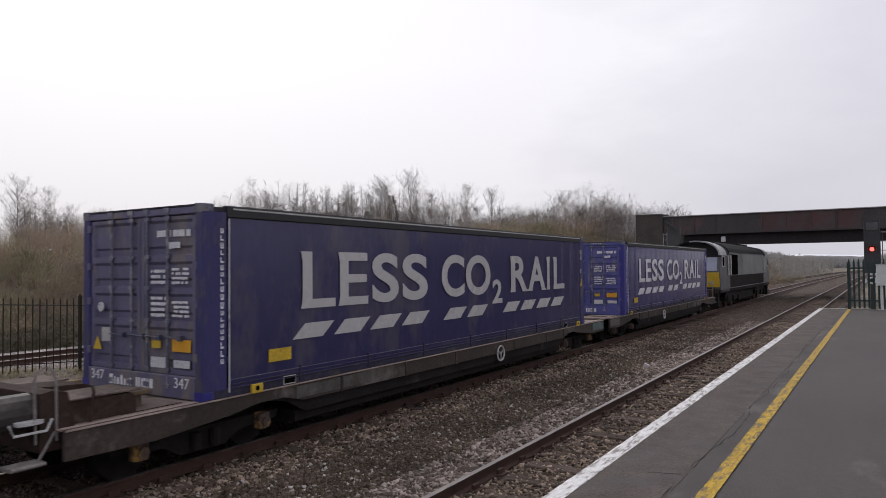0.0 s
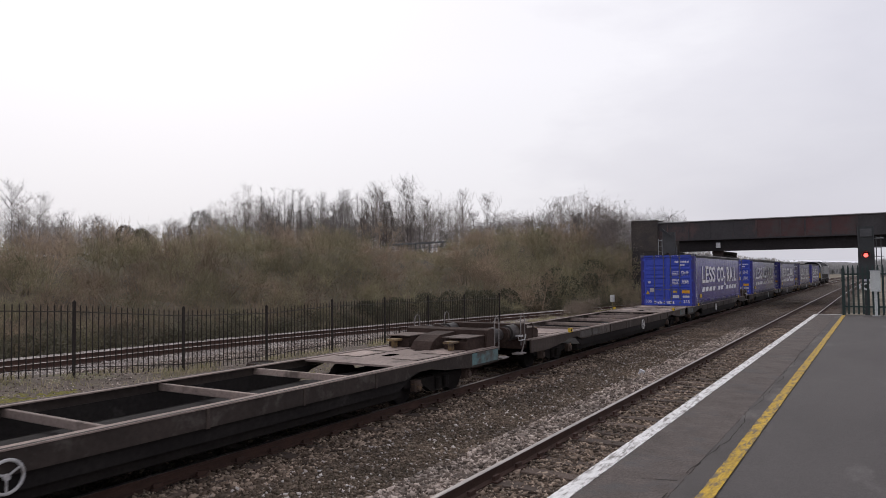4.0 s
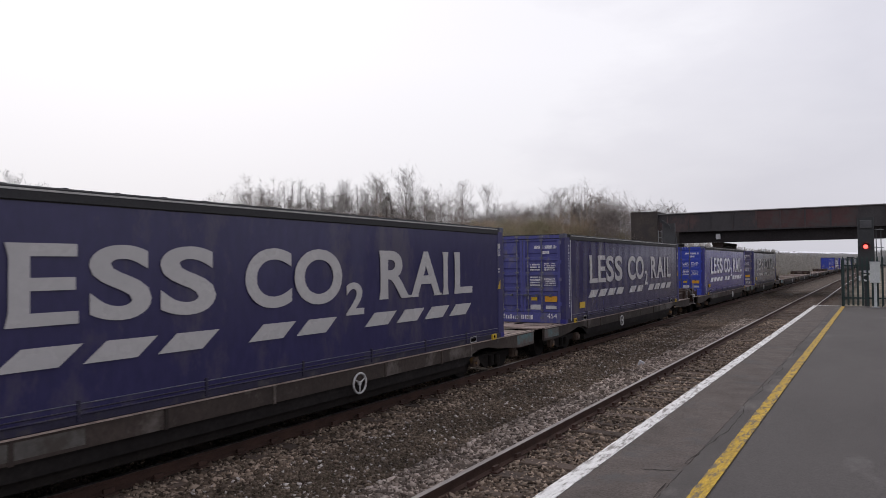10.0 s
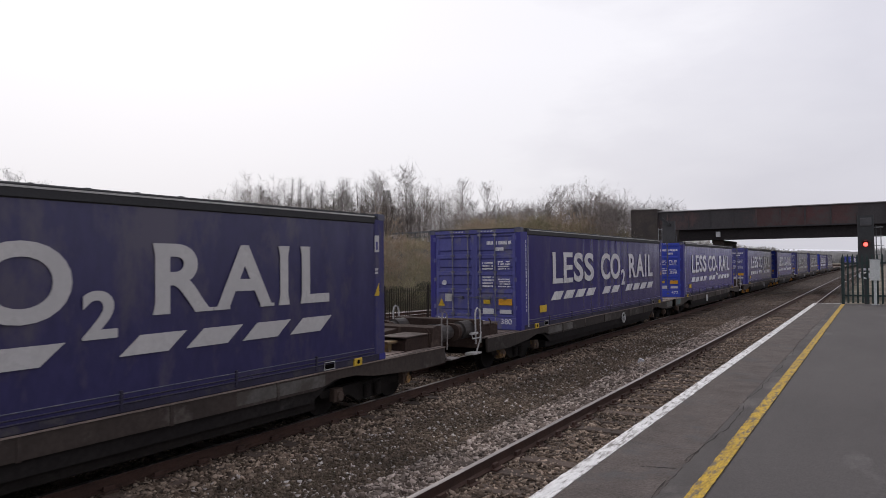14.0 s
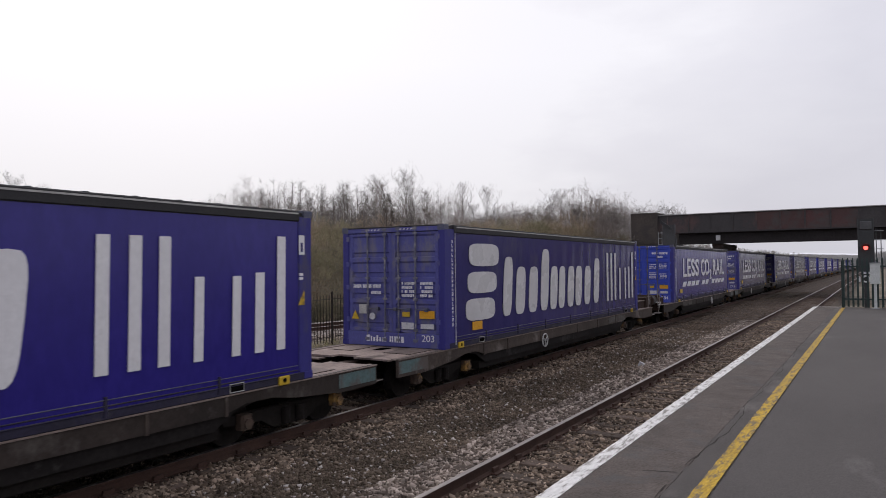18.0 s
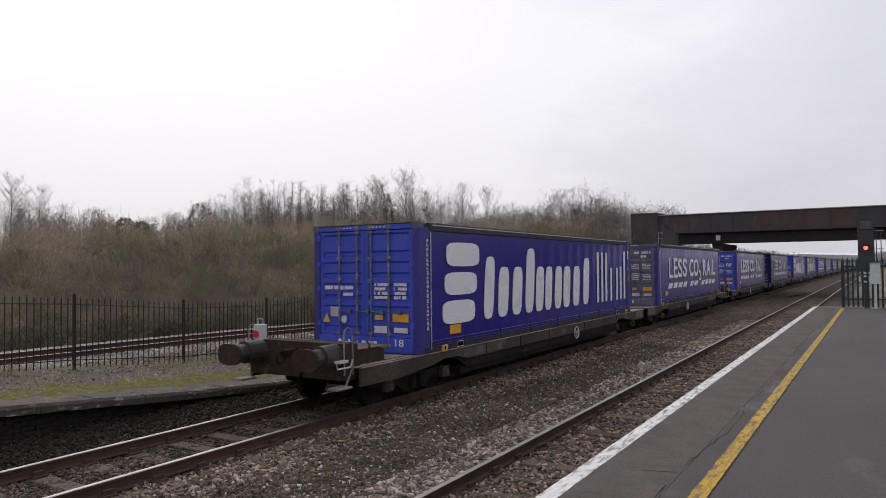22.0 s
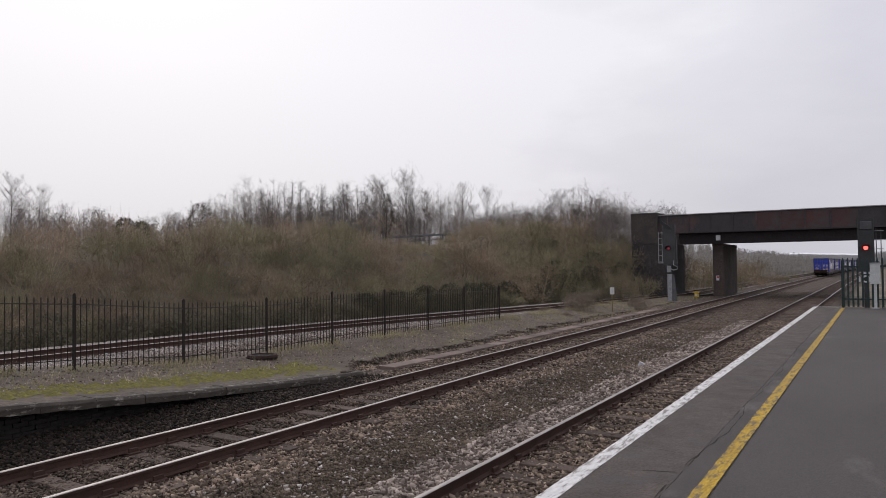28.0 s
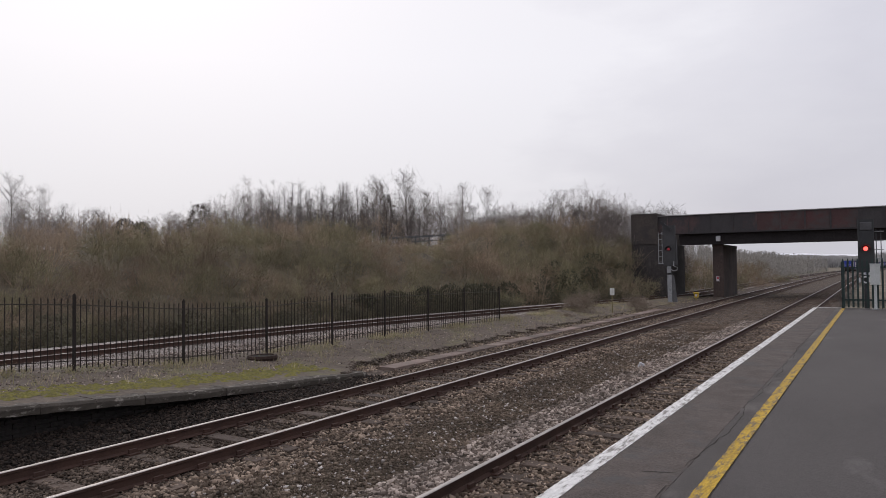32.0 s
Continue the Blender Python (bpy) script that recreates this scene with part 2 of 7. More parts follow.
M["waste"] = material("old_platform_surface", (0.138, 0.106, 0.082), (0.086, 0.065, 0.050), 0.97, scale=1.1, fine=10, bump=1.0, wear=(0.110, 0.098, 0.050), wear_at=0.57, wear_scale=0.8, grit=0.45)
M["moss"] = material("yellow_green_moss", (0.222, 0.198, 0.040), (0.125, 0.116, 0.032), 1.0, scale=5, fine=26, bump=0.9, grit=0.45, wear=(0.095, 0.080, 0.045), wear_at=0.58, wear_scale=7)
M["post_paint"] = material("faded_yellow_post", (0.30, 0.25, 0.12), (0.22, 0.18, 0.10), 0.8)
M["white_box"] = material("white_box_paint", (0.66, 0.66, 0.63), (0.55, 0.55, 0.53), 0.6, scale=4, fine=30, bump=0.05)
M["fence"] = material("black_fence_paint", (0.046, 0.039, 0.035), (0.032, 0.027, 0.025), 0.85, scale=6, fine=40, bump=0.1, spec=0.1)
M["green_fence"] = material("dark_green_fence_paint", (0.018, 0.036, 0.034), (0.024, 0.042, 0.040), 0.6, scale=5, fine=40, bump=0.1)
M["twig"] = material("brown_twigs", (0.370, 0.280, 0.195), (0.212, 0.160, 0.113), 0.95, scale=0.45, fine=6, bump=0.0, own=True)
M["twig_olive"] = material("olive_twigs", (0.272, 0.246, 0.142), (0.212, 0.183, 0.114), 0.95, scale=0.45, fine=6, bump=0.0, own=True)
M["bark"] = material("grey_brown_bark", (0.205, 0.174, 0.158), (0.140, 0.120, 0.109), 0.95, scale=0.8, fine=9, bump=0.2, own=True)
M["ivy"] = material("dark_ivy_leaf", (0.080, 0.062, 0.050), (0.052, 0.046, 0.036), 0.9, scale=1.5, fine=8, bump=0.0)
M["bramble"] = material("dull_bramble_leaf", (0.165, 0.145, 0.098), (0.112, 0.106, 0.070), 0.9, scale=1.5, fine=8, bump=0.0)
M["bramble_dark"] = material("dark_green_bramble_leaf", (0.098, 0.094, 0.058), (0.066, 0.066, 0.042), 0.9, scale=1.5, fine=8, bump=0.0)
# The upper rail's pale highlights are put into its base colour.
M["fence_rail"] = material("highlit_fence_rail", (0.085, 0.076, 0.062), (0.050, 0.044, 0.037), 0.85, scale=5, fine=30, bump=0.1, spec=0.15)
M["orange_box"] = material("faded_orange_axle_box", (0.085, 0.055, 0.040), (0.055, 0.040, 0.033), 0.8, scale=3, fine=20, wear=(0.34, 0.19, 0.05), wear_at=0.62, wear_scale=2.0)
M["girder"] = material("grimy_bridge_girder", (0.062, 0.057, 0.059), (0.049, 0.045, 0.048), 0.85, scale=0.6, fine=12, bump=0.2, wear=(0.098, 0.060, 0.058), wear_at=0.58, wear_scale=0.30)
# Near-black base stands in for the shade under the bridge flange.
M["girder_shaded"] = material("shaded_lower_girder", (0.034, 0.030, 0.031), (0.026, 0.023, 0.024), 0.9, scale=0.7, fine=10, bump=0.2, spec=0.2)
M["girder_red"] = material("rust_red_girder_panel", (0.098, 0.046, 0.046), (0.072, 0.046, 0.045), 0.9, scale=0.7, fine=10, bump=0.2, wear=(0.064, 0.053, 0.053), wear_at=0.53, wear_scale=0.6)
M["pilaster"] = material("brown_sooty_parapet_brick", (0.085, 0.070, 0.062), (0.058, 0.050, 0.046), 0.95, scale=0.8, fine=8, bump=0.4, wear=(0.046, 0.041, 0.040), wear_at=0.55, wear_scale=0.7)
M["abutment"] = material("blackened_abutment_brick", (0.060, 0.053, 0.051), (0.043, 0.039, 0.038), 0.95, scale=0.8, fine=6, bump=0.4, wear=(0.095, 0.083, 0.076), wear_at=0.62, wear_scale=0.5)
M["pier"] = material("brown_sooty_pier_brick", (0.088, 0.064, 0.056), (0.060, 0.045, 0.040), 0.95, scale=0.9, fine=8, bump=0.4, wear=(0.045, 0.037, 0.034), wear_at=0.56, wear_scale=0.6)
M["shrub"] = material("dry_shrub_twigs", (0.290, 0.232, 0.180), (0.210, 0.170, 0.130), 0.95, scale=0.8, fine=6, bump=0.0)
# Twigs beyond the bridge: distance haze is put into the pale grey.
M["shrub_grey"] = material("haze_paled_far_twigs", (0.365, 0.342, 0.312), (0.300, 0.282, 0.256), 0.95, scale=0.15, fine=2, bump=0.0)
M["parapet"] = material("grey_parapet_capping", (0.34, 0.33, 0.33), None, 0.8, scale=2, fine=20)
M["grey_box"] = material("light_grey_cabinet_paint", (0.58, 0.60, 0.59), (0.48, 0.50, 0.49), 0.6, scale=4, fine=30, bump=0.05)
M["galv"] = material("galvanised_steel", (0.36, 0.37, 0.38), (0.26, 0.27, 0.28), 0.55, 0.3, scale=5, fine=40, bump=0.05)
M["barrier"] = material("dull_grey_barrier", (0.17, 0.17, 0.175), (0.12, 0.12, 0.125), 0.7, scale=2, fine=20)
M["stay"] = material("mottled_grey_stay", (0.135, 0.135, 0.138), (0.085, 0.085, 0.088), 0.8, scale=3, fine=20, bump=0.1)
M["galv_dull"] = material("dull_galvanised_conduit", (0.10, 0.10, 0.105), (0.07, 0.07, 0.074), 0.7, scale=4, fine=30, bump=0.05)
M["signal_grey"] = material("faded_signal_backboard", (0.066, 0.066, 0.069), (0.050, 0.050, 0.053), 0.75, scale=2, fine=30, bump=0.05)
M["dark_metal"] = material("dark_signal_paint", (0.038, 0.040, 0.043), (0.028, 0.030, 0.032), 0.6, scale=4, fine=40, bump=0.05)
M["red_lamp"] = material("lit_red_signal_lens", (0.8, 0.02, 0.02), None, 0.3, emit=((1.0, 0.085, 0.065), 3.2))
M["indicator"] = material("dull_grey_indicator", (0.085, 0.085, 0.090), (0.060, 0.060, 0.064), 0.6, scale=4, fine=30, bump=0.05)
M["red_lens"] = material("red_tail_lens", (0.55, 0.03, 0.05), None, 0.3)
M["red_dim"] = material("dim_red_signal_lens", (0.25, 0.02, 0.03), None, 0.3, emit=((1.0, 0.10, 0.14), 0.12))
M["yellow"] = material("yellow_steel_paint", (0.60, 0.40, 0.02), (0.50, 0.33, 0.03), 0.6, scale=5, fine=40, bump=0.05, wear=(0.10, 0.07, 0.04), wear_at=0.66, wear_scale=6)
M["orange"] = material("orange_placard", (0.72, 0.36, 0.015), (0.62, 0.30, 0.02), 0.55, scale=6, fine=60, bump=0.02, wear=(0.30, 0.19, 0.06), wear_at=0.66, wear_scale=9)
M["placard"] = material("white_placard", (0.60, 0.60, 0.61), (0.50, 0.50, 0.52), 0.6, scale=8, fine=70, bump=0.02, wear=(0.25, 0.25, 0.36), wear_at=0.62, wear_scale=14)
M["tarp_roof"] = material("black_roof_rail", (0.022, 0.022, 0.025), (0.034, 0.033, 0.035), 0.7, scale=3, fine=30)
M["pale_track"] = material("pale_roof_strip", (0.50, 0.49, 0.47), (0.34, 0.33, 0.32), 0.6, scale=4, fine=40, bump=0.05)
M["lock_bar"] = material("dull_blue_grey_rod", (0.075, 0.085, 0.15), (0.11, 0.11, 0.13), 0.5, 0.3, scale=4, fine=40, bump=0.05, wear=(0.16, 0.15, 0.16), wear_at=0.58, wear_scale=6)
M["hem"] = material("sooty_curtain_hem", (0.024, 0.021, 0.055), (0.018, 0.016, 0.030), 0.7, scale=1.5, fine=20, bump=0.2, wear=(0.050, 0.044, 0.050), wear_at=0.60, wear_scale=2.5)
M["lid"] = material("pinkish_concrete_lid", (0.215, 0.160, 0.138), (0.150, 0.112, 0.096), 0.9, scale=2, fine=40, bump=0.3, wear=(0.12, 0.10, 0.085), wear_at=0.6, own=True)
LIVERY = {}
CURTAIN = {"clean": ((0.032, 0.024, 0.205), (0.026, 0.020, 0.165), (0.035, 0.029, 0.178), 0.66), "dusty": ((0.040, 0.034, 0.138), (0.034, 0.029, 0.114), (0.056, 0.052, 0.118), 0.61),
           "grimy": ((0.041, 0.038, 0.098), (0.034, 0.031, 0.082), (0.068, 0.061, 0.092), 0.58)}
STEEL = {"clean": ((0.046, 0.078, 0.470), (0.038, 0.062, 0.375), (0.085, 0.100, 0.33)), "dusty": ((0.088, 0.090, 0.290), (0.070, 0.072, 0.225), (0.130, 0.124, 0.185)),
         "grimy": ((0.118, 0.110, 0.185), (0.088, 0.082, 0.140), (0.150, 0.130, 0.125))}
LETTER_PAINT = {"clean": ((0.70, 0.69, 0.71), (0.63, 0.62, 0.64)), "dusty": ((0.58, 0.57, 0.58), (0.50, 0.49, 0.50)), "grimy": ((0.46, 0.445, 0.44), (0.38, 0.37, 0.37))}
for tone, (ca, cb, dr, at) in CURTAIN.items():
    sa, sb, sd = STEEL[tone]
    LIVERY[tone] = (material("%s_blue_curtain" % tone, ca, cb, 0.22, scale=0.5, fine=9, bump=0.02, spec=0.30, grit=0.84, wear=dr, wear_at=at, wear_scale=0.9, stretch=(1, 1, 0.45)),
                    material("%s_blue_steel" % tone, sa, sb, 0.5, scale=1.4, fine=30, bump=0.08, grit=0.78, spec=0.3, wear=sd, wear_at=at - 0.03, wear_scale=2.2, stretch=(1, 1, 0.5)),
                    material("%s_white_lettering" % tone, *LETTER_PAINT[tone], 0.28, scale=1.2, fine=12, bump=0.01, grit=0.9))
M["post_blue"] = material("dark_blue_post_steel", (0.034, 0.031, 0.200), (0.028, 0.026, 0.155), 0.5, scale=1.4, fine=24, bump=0.05, grit=0.8, spec=0.3, wear=(0.052, 0.048, 0.115), wear_at=0.60, wear_scale=2.4, stretch=(1, 1, 0.4))
M["post_grimy"] = material("grimy_blue_post_steel", (0.043, 0.040, 0.128), (0.034, 0.031, 0.098), 0.55, scale=1.4, fine=24, bump=0.05, grit=0.8, spec=0.25, wear=(0.072, 0.064, 0.085), wear_at=0.57, wear_scale=2.4, stretch=(1, 1, 0.4))
# Rod highlights are put into this paler, worn steel colour.
M["rod_pale"] = material("highlit_worn_lock_rod", (0.155, 0.155, 0.205), (0.105, 0.105, 0.150), 0.5, 0.2, scale=4, fine=30, bump=0.05, wear=(0.26, 0.25, 0.26), wear_at=0.56, wear_scale=5)
M["pole_white"] = material("pale_curtain_pole", (0.56, 0.56, 0.60), (0.42, 0.42, 0.48), 0.45, 0.1, scale=3, fine=30, bump=0.03, wear=(0.16, 0.15, 0.24), wear_at=0.62, wear_scale=4)
M["solebar"] = material("grimy_solebar_steel", (0.057, 0.042, 0.035), (0.031, 0.0235, 0.020), 0.85, scale=0.9, fine=14, bump=0.25, wear=(0.102, 0.087, 0.078), wear_at=0.61, wear_scale=1.1, own=True)
M["teal"] = material("faded_teal_paint", (0.085, 0.150, 0.155), (0.120, 0.135, 0.130), 0.8, scale=1.6, fine=16, bump=0.1, wear=(0.09, 0.075, 0.068), wear_at=0.50, wear_scale=1.6)
M["deck"] = material("worn_wagon_deck", (0.325, 0.256, 0.224), (0.224, 0.171, 0.149), 0.85, scale=1.2, fine=24, bump=0.4, wear=(0.095, 0.073, 0.063), wear_at=0.585, wear_scale=1.7, stretch=(1, 0.4, 1), own=True)
M["underframe"] = material("dark_oily_underframe", (0.019, 0.016, 0.014), (0.012, 0.010, 0.010), 0.9, scale=2, fine=20, bump=0.2, spec=0.15)
M["rust_plate"] = material("worn_rusty_plate", (0.150, 0.112, 0.096), (0.088, 0.064, 0.054), 0.85, scale=2.0, fine=16, bump=0.4, wear=(0.050, 0.036, 0.030), wear_at=0.56, wear_scale=2.2, own=True)
M["buffer_steel"] = material("worn_dark_buffer_steel", (0.046, 0.039, 0.037), (0.026, 0.022, 0.021), 0.6, scale=2.0, fine=14, bump=0.2, wear=(0.080, 0.066, 0.060), wear_at=0.58, wear_scale=2.2)
M["rust"] = material("rust_brown_steel", (0.054, 0.034, 0.027), (0.031, 0.020, 0.0165), 0.9, scale=2.0, fine=16, bump=0.4, spec=0.2, wear=(0.078, 0.055, 0.045), wear_at=0.64, wear_scale=2.6)
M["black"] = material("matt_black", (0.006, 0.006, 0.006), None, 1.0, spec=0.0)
M["white_steel"] = material("white_painted_steel", (0.55, 0.54, 0.54), (0.40, 0.39, 0.39), 0.6, scale=6, fine=40, bump=0.05, wear=(0.2, 0.17, 0.15), wear_at=0.62, wear_scale=8)
M["hoop_rusty"] = material("worn_grab_hoop", (0.27, 0.245, 0.235), (0.17, 0.148, 0.140), 0.8, scale=3, fine=20, bump=0.1, wear=(0.26, 0.24, 0.23), wear_at=0.6, wear_scale=4)
M["hoop"] = material("grey_white_grab_hoop", (0.50, 0.49, 0.49), (0.34, 0.33, 0.33), 0.6, scale=2, fine=20, bump=0.05)
M["loco_band"] = material("grey_loco_band", (0.185, 0.190, 0.190), (0.145, 0.150, 0.150), 0.5, scale=0.8, fine=16, bump=0.05)
M["loco_dark"] = material("dark_grey_loco_paint", (0.064, 0.066, 0.074), (0.050, 0.052, 0.058), 0.45, scale=1, fine=20, bump=0.04)
M["loco_blue"] = material("pale_weathered_loco_side", (0.062, 0.066, 0.068), (0.042, 0.045, 0.047), 0.4, scale=0.8, fine=16, bump=0.05)
M["loco_roof"] = material("sooty_loco_roof", (0.020, 0.020, 0.021), (0.034, 0.034, 0.035), 0.9, scale=1, fine=16, bump=0.1, spec=0.12)
# Sky highlight on the brow's near half is put into this colour.
M["loco_pale"] = material("highlight_pale_loco_brow", (0.42, 0.42, 0.42), (0.33, 0.33, 0.34), 0.6, scale=1, fine=20)
# Pale blue base paints in the sky's reflection on the windscreen.
M["glass_pale"] = material("sky_tinted_cab_glass", (0.22, 0.24, 0.33), (0.18, 0.20, 0.28), 0.12, spec=0.9, bump=0)
# Haze is put into the hills' pale colour and their faint glow.
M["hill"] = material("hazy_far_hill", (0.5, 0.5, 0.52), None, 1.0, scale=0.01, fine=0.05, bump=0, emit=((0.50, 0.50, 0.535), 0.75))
# The far wood's flat grey carries the haze as well.
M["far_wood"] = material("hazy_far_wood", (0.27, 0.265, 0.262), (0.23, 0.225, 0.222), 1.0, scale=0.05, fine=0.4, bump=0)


# ================= building helpers =================
class Shape:
    """Collects simple solids into one mesh; mi is the material slot of the faces that follow."""

    def __init__(self):
        self.v, self.f, self.m, self.mi = [], [], [], 0

    def add(self, verts, faces):
        o = len(self.v)
        self.v += [tuple(p) for p in verts]
        self.f += [tuple(i + o for i in q) for q in faces]
        self.m += [self.mi] * len(faces)
        return self

    def box(self, x0, x1, y0, y1, z0, z1, c=0.0):
        """A box with its long edges chamfered by c."""
        a = [(x0, x1), (y0, y1), (z0, z1)]
        size = [q[1] - q[0] for q in a]
        if c <= 0 or min(size) < 2.5 * c:
            p = [(x, y, z) for x in (x0, x1) for y in (y0, y1) for z in (z0, z1)]
            return self.add(p, [(0, 1, 3, 2), (4, 6, 7, 5), (0, 4, 5, 1), (2, 3, 7, 6), (0, 2, 6, 4), (1, 5, 7, 3)])
        k = size.index(max(size))
        i, j = [q for q in range(3) if q != k]
        prof = []
        for u, w, du, dw in ((0, 0, 1, 0), (1, 0, -1, 0), (1, 0, 0, 1), (1, 1, 0, -1), (1, 1, -1, 0), (0, 1, 1, 0), (0, 1, 0, -1), (0, 0, 0, 1)):
            prof.append((a[i][u] + du * c, a[j][w] + dw * c))
        return self.prism(k, prof, a[k][0], a[k][1])

    def prism(self, axis, prof, a, b):
        """A profile in the two other axes, run along the axis from a to b."""
        i, j = [q for q in range(3) if q != axis]
        n = len(prof)
        pts = []
        for s in (a, b):
            for u, w in prof:
                p = [0, 0, 0]
                p[axis], p[i], p[j] = s, u, w
                pts.append(p)
        faces = [tuple(range(n))[::-1], tuple(range(n, 2 * n))] + [(q, (q + 1) % n, n + (q + 1) % n, n + q) for q in range(n)]
        area = sum(prof[q][0] * prof[(q + 1) % n][1] - prof[(q + 1) % n][0] * prof[q][1] for q in range(n))
        if (area < 0) != (axis == 1):
            faces = [q[::-1] for q in faces]
        return self.add(pts, faces)

    def rod(self, axis, c, r, a, b, n=10, r2=None):
        i, j = [q for q in range(3) if q != axis]
        r2 = r if r2 is None else r2
        pts = []
        for s, rr in ((a, r), (b, r2)):
            for q in range(n):
                t = 2 * math.pi * q / n
                p = [0, 0, 0]
                p[axis], p[i], p[j] = s, c[0] + rr * math.cos(t), c[1] + rr * math.sin(t)
                pts.append(p)
        faces = [tuple(range(n))[::-1], tuple(range(n, 2 * n))] + [(q, (q + 1) % n, n + (q + 1) % n, n + q) for q in range(n)]
        if axis == 1:
            faces = [q[::-1] for q in faces]
        return self.add(pts, faces)

    def tube(self, pts, radii, n=5, caps=False):
        ring = []
        pts = [Vector(p) for p in pts]
        for k, p in enumerate(pts):
            d = (pts[min(k + 1, len(pts) - 1)] - pts[max(k - 1, 0)]).normalized()
            s = d.orthogonal().normalized()
            u = d.cross(s)
            r = radii[k] if isinstance(radii, (list, tuple)) else radii
            ring += [p + (s * math.cos(2 * math.pi * q / n) + u * math.sin(2 * math.pi * q / n)) * r for q in range(n)]
        faces = [(k * n + q, k * n + (q + 1) % n, (k + 1) * n + (q + 1) % n, (k + 1) * n + q) for k in range(len(pts) - 1) for q in range(n)]
        if caps:
            faces += [tuple(range(n))[::-1], tuple(range((len(pts) - 1) * n, len(pts) * n))]
        return self.add(ring, faces)

    def torus(self, c, axis, R, r, n=18, k=6):
        i, j = [q for q in range(3) if q != axis]
        pts, faces = [], []
        for a in range(n):
            for b in range(k):
                t, u = 2 * math.pi * a / n, 2 * math.pi * b / k
                p = list(c)
                p[i] += (R + r * math.cos(u)) * math.cos(t)
                p[j] += (R + r * math.cos(u)) * math.sin(t)
                p[axis] += r * math.sin(u)
                pts.append(p)
                faces.append((a * k + b, (a + 1) % n * k + b, (a + 1) % n * k + (b + 1) % k, a * k + (b + 1) % k))
        return self.add(pts, faces)

    def mesh(self, name, mats):
        me = bpy.data.meshes.new(name)
        me.from_pydata([tuple(p) for p in self.v], [], self.f)
        for m in mats:
            me.materials.append(m)
        if len(mats) > 1:
            me.polygons.foreach_set("material_index", self.m)
        me.update()
        return me


def mats_of(material_s):
    return list(material_s) if isinstance(material_s, (list, tuple)) else [material_s]


def part(name, shape, material_s, parent, label="", at=None):
    ob = new(name, shape if isinstance(shape, bpy.types.Mesh) else shape.mesh(name, mats_of(material_s)))
    ob.parent = parent
    if at is not None:
        ob.matrix_basis = at
    return tagged(ob, label)


def thing(name, label, category, m=None, group="", kind=""):
    ob = new(name)
    ob.empty_display_size = 0.3
    if m is not None:
        ob.matrix_basis = m
    return tagged(ob, label, category, group, kind)


def solid(name, shape, material_s, label, category, m=None, group="", kind=""):
    ob = new(name, shape.mesh(name, mats_of(material_s)))
    if m is not None:
        ob.matrix_basis = m
    return tagged(ob, label, category, group, kind)


def fast_mesh(name, verts, tris, material_s):
    """A mesh from numpy arrays of corners and of triangles or quads."""
    me = bpy.data.meshes.new(name)
    k = tris.shape[1]
    me.vertices.add(len(verts))
    me.vertices.foreach_set("co", np.asarray(verts, np.float32).ravel())
    me.loops.add(tris.size)
    me.loops.foreach_set("vertex_index", tris.ravel().astype(np.int32))
    me.polygons.add(len(tris))
    me.polygons.foreach_set("loop_start", np.arange(0, tris.size, k, dtype=np.int32))
    me.materials.append(material_s)
    me.update(calc_edges=True)
    return me


def grid_mesh(name, xs, ys, height, material_s):
    X, Y = np.meshgrid(xs, ys)
    Z = height(X, Y)
    v = np.stack([X, Y, Z], -1).reshape(-1, 3)
    nx, ny = len(xs), len(ys)
    i = (np.arange(ny - 1)[:, None] * nx + np.arange(nx - 1)[None]).ravel()
    return fast_mesh(name, v, np.stack([i, i + 1, i + nx + 1, i + nx], 1), material_s)


def wobble(X, Y, s, seed=0.0):
    """A smooth, uneven value about 0 to 1."""
    a = np.sin(X * s * 1.3 + seed) * np.cos(Y * s * 1.1 + 2.1 * seed) + 0.6 * np.sin(X * s * 2.7 + Y * s * 1.9 + seed * 3.3)
    return 0.5 + 0.25 * (a + 0.5 * np.sin(Y * s * 4.1 - X * s * 3.7 + seed * 1.7))


def lettering(body, width, height, bold=0.0, depth=0.004):
    """Letters of the built-in font as a mesh: along x and y from 0, standing proud in z."""
    cu = bpy.data.curves.new("lettering", "FONT")
    cu.body, cu.offset, cu.extrude, cu.resolution_u = body, bold, 0.05, 6
    tmp = new("lettering", cu)
    me = bpy.data.meshes.new_from_object(tmp.evaluated_get(bpy.context.evaluated_depsgraph_get()))
    bpy.data.objects.remove(tmp)
    bpy.data.curves.remove(cu)
    co = np.empty(len(me.vertices) * 3, np.float32)
    me.vertices.foreach_get("co", co)
    co = co.reshape(-1, 3)
    lo, hi = co.min(0), co.max(0)
    co = (co - lo) / np.maximum(hi - lo, 1e-6) * np.array([width, height, depth], np.float32)
    me.vertices.foreach_set("co", co.ravel())
    me.update()
    me.materials.clear()
    return me


# the lie of the line: the running lines bear gently to the right beyond the platform
def bend(y):
    return 0.0 if y <= 0 else 0.002 * y + 6.0e-5 * y * y


def bend_slope(y):
    return 0.0 if y <= 0 else 0.002 + 1.2e-4 * y


FAR_X, NEAR_X, GAUGE = -8.563, -3.50, 1.505


def far_line(y):
    return FAR_X + bend(y)


def near_line(y):
    return NEAR_X + 0.0025 * max(y, 0) + bend(y)


SIDING_Y = [-600, 5, 11, 20, 30, 38, 45, 54, 70, 100, 150, 250, 900]
SIDING_X = [-22.3, -22.0, -21.8, -21.1, -19.5, -17.8, -16.4, -14.9, -13.6, -12.9, -11.8, -8.5, 37.0]


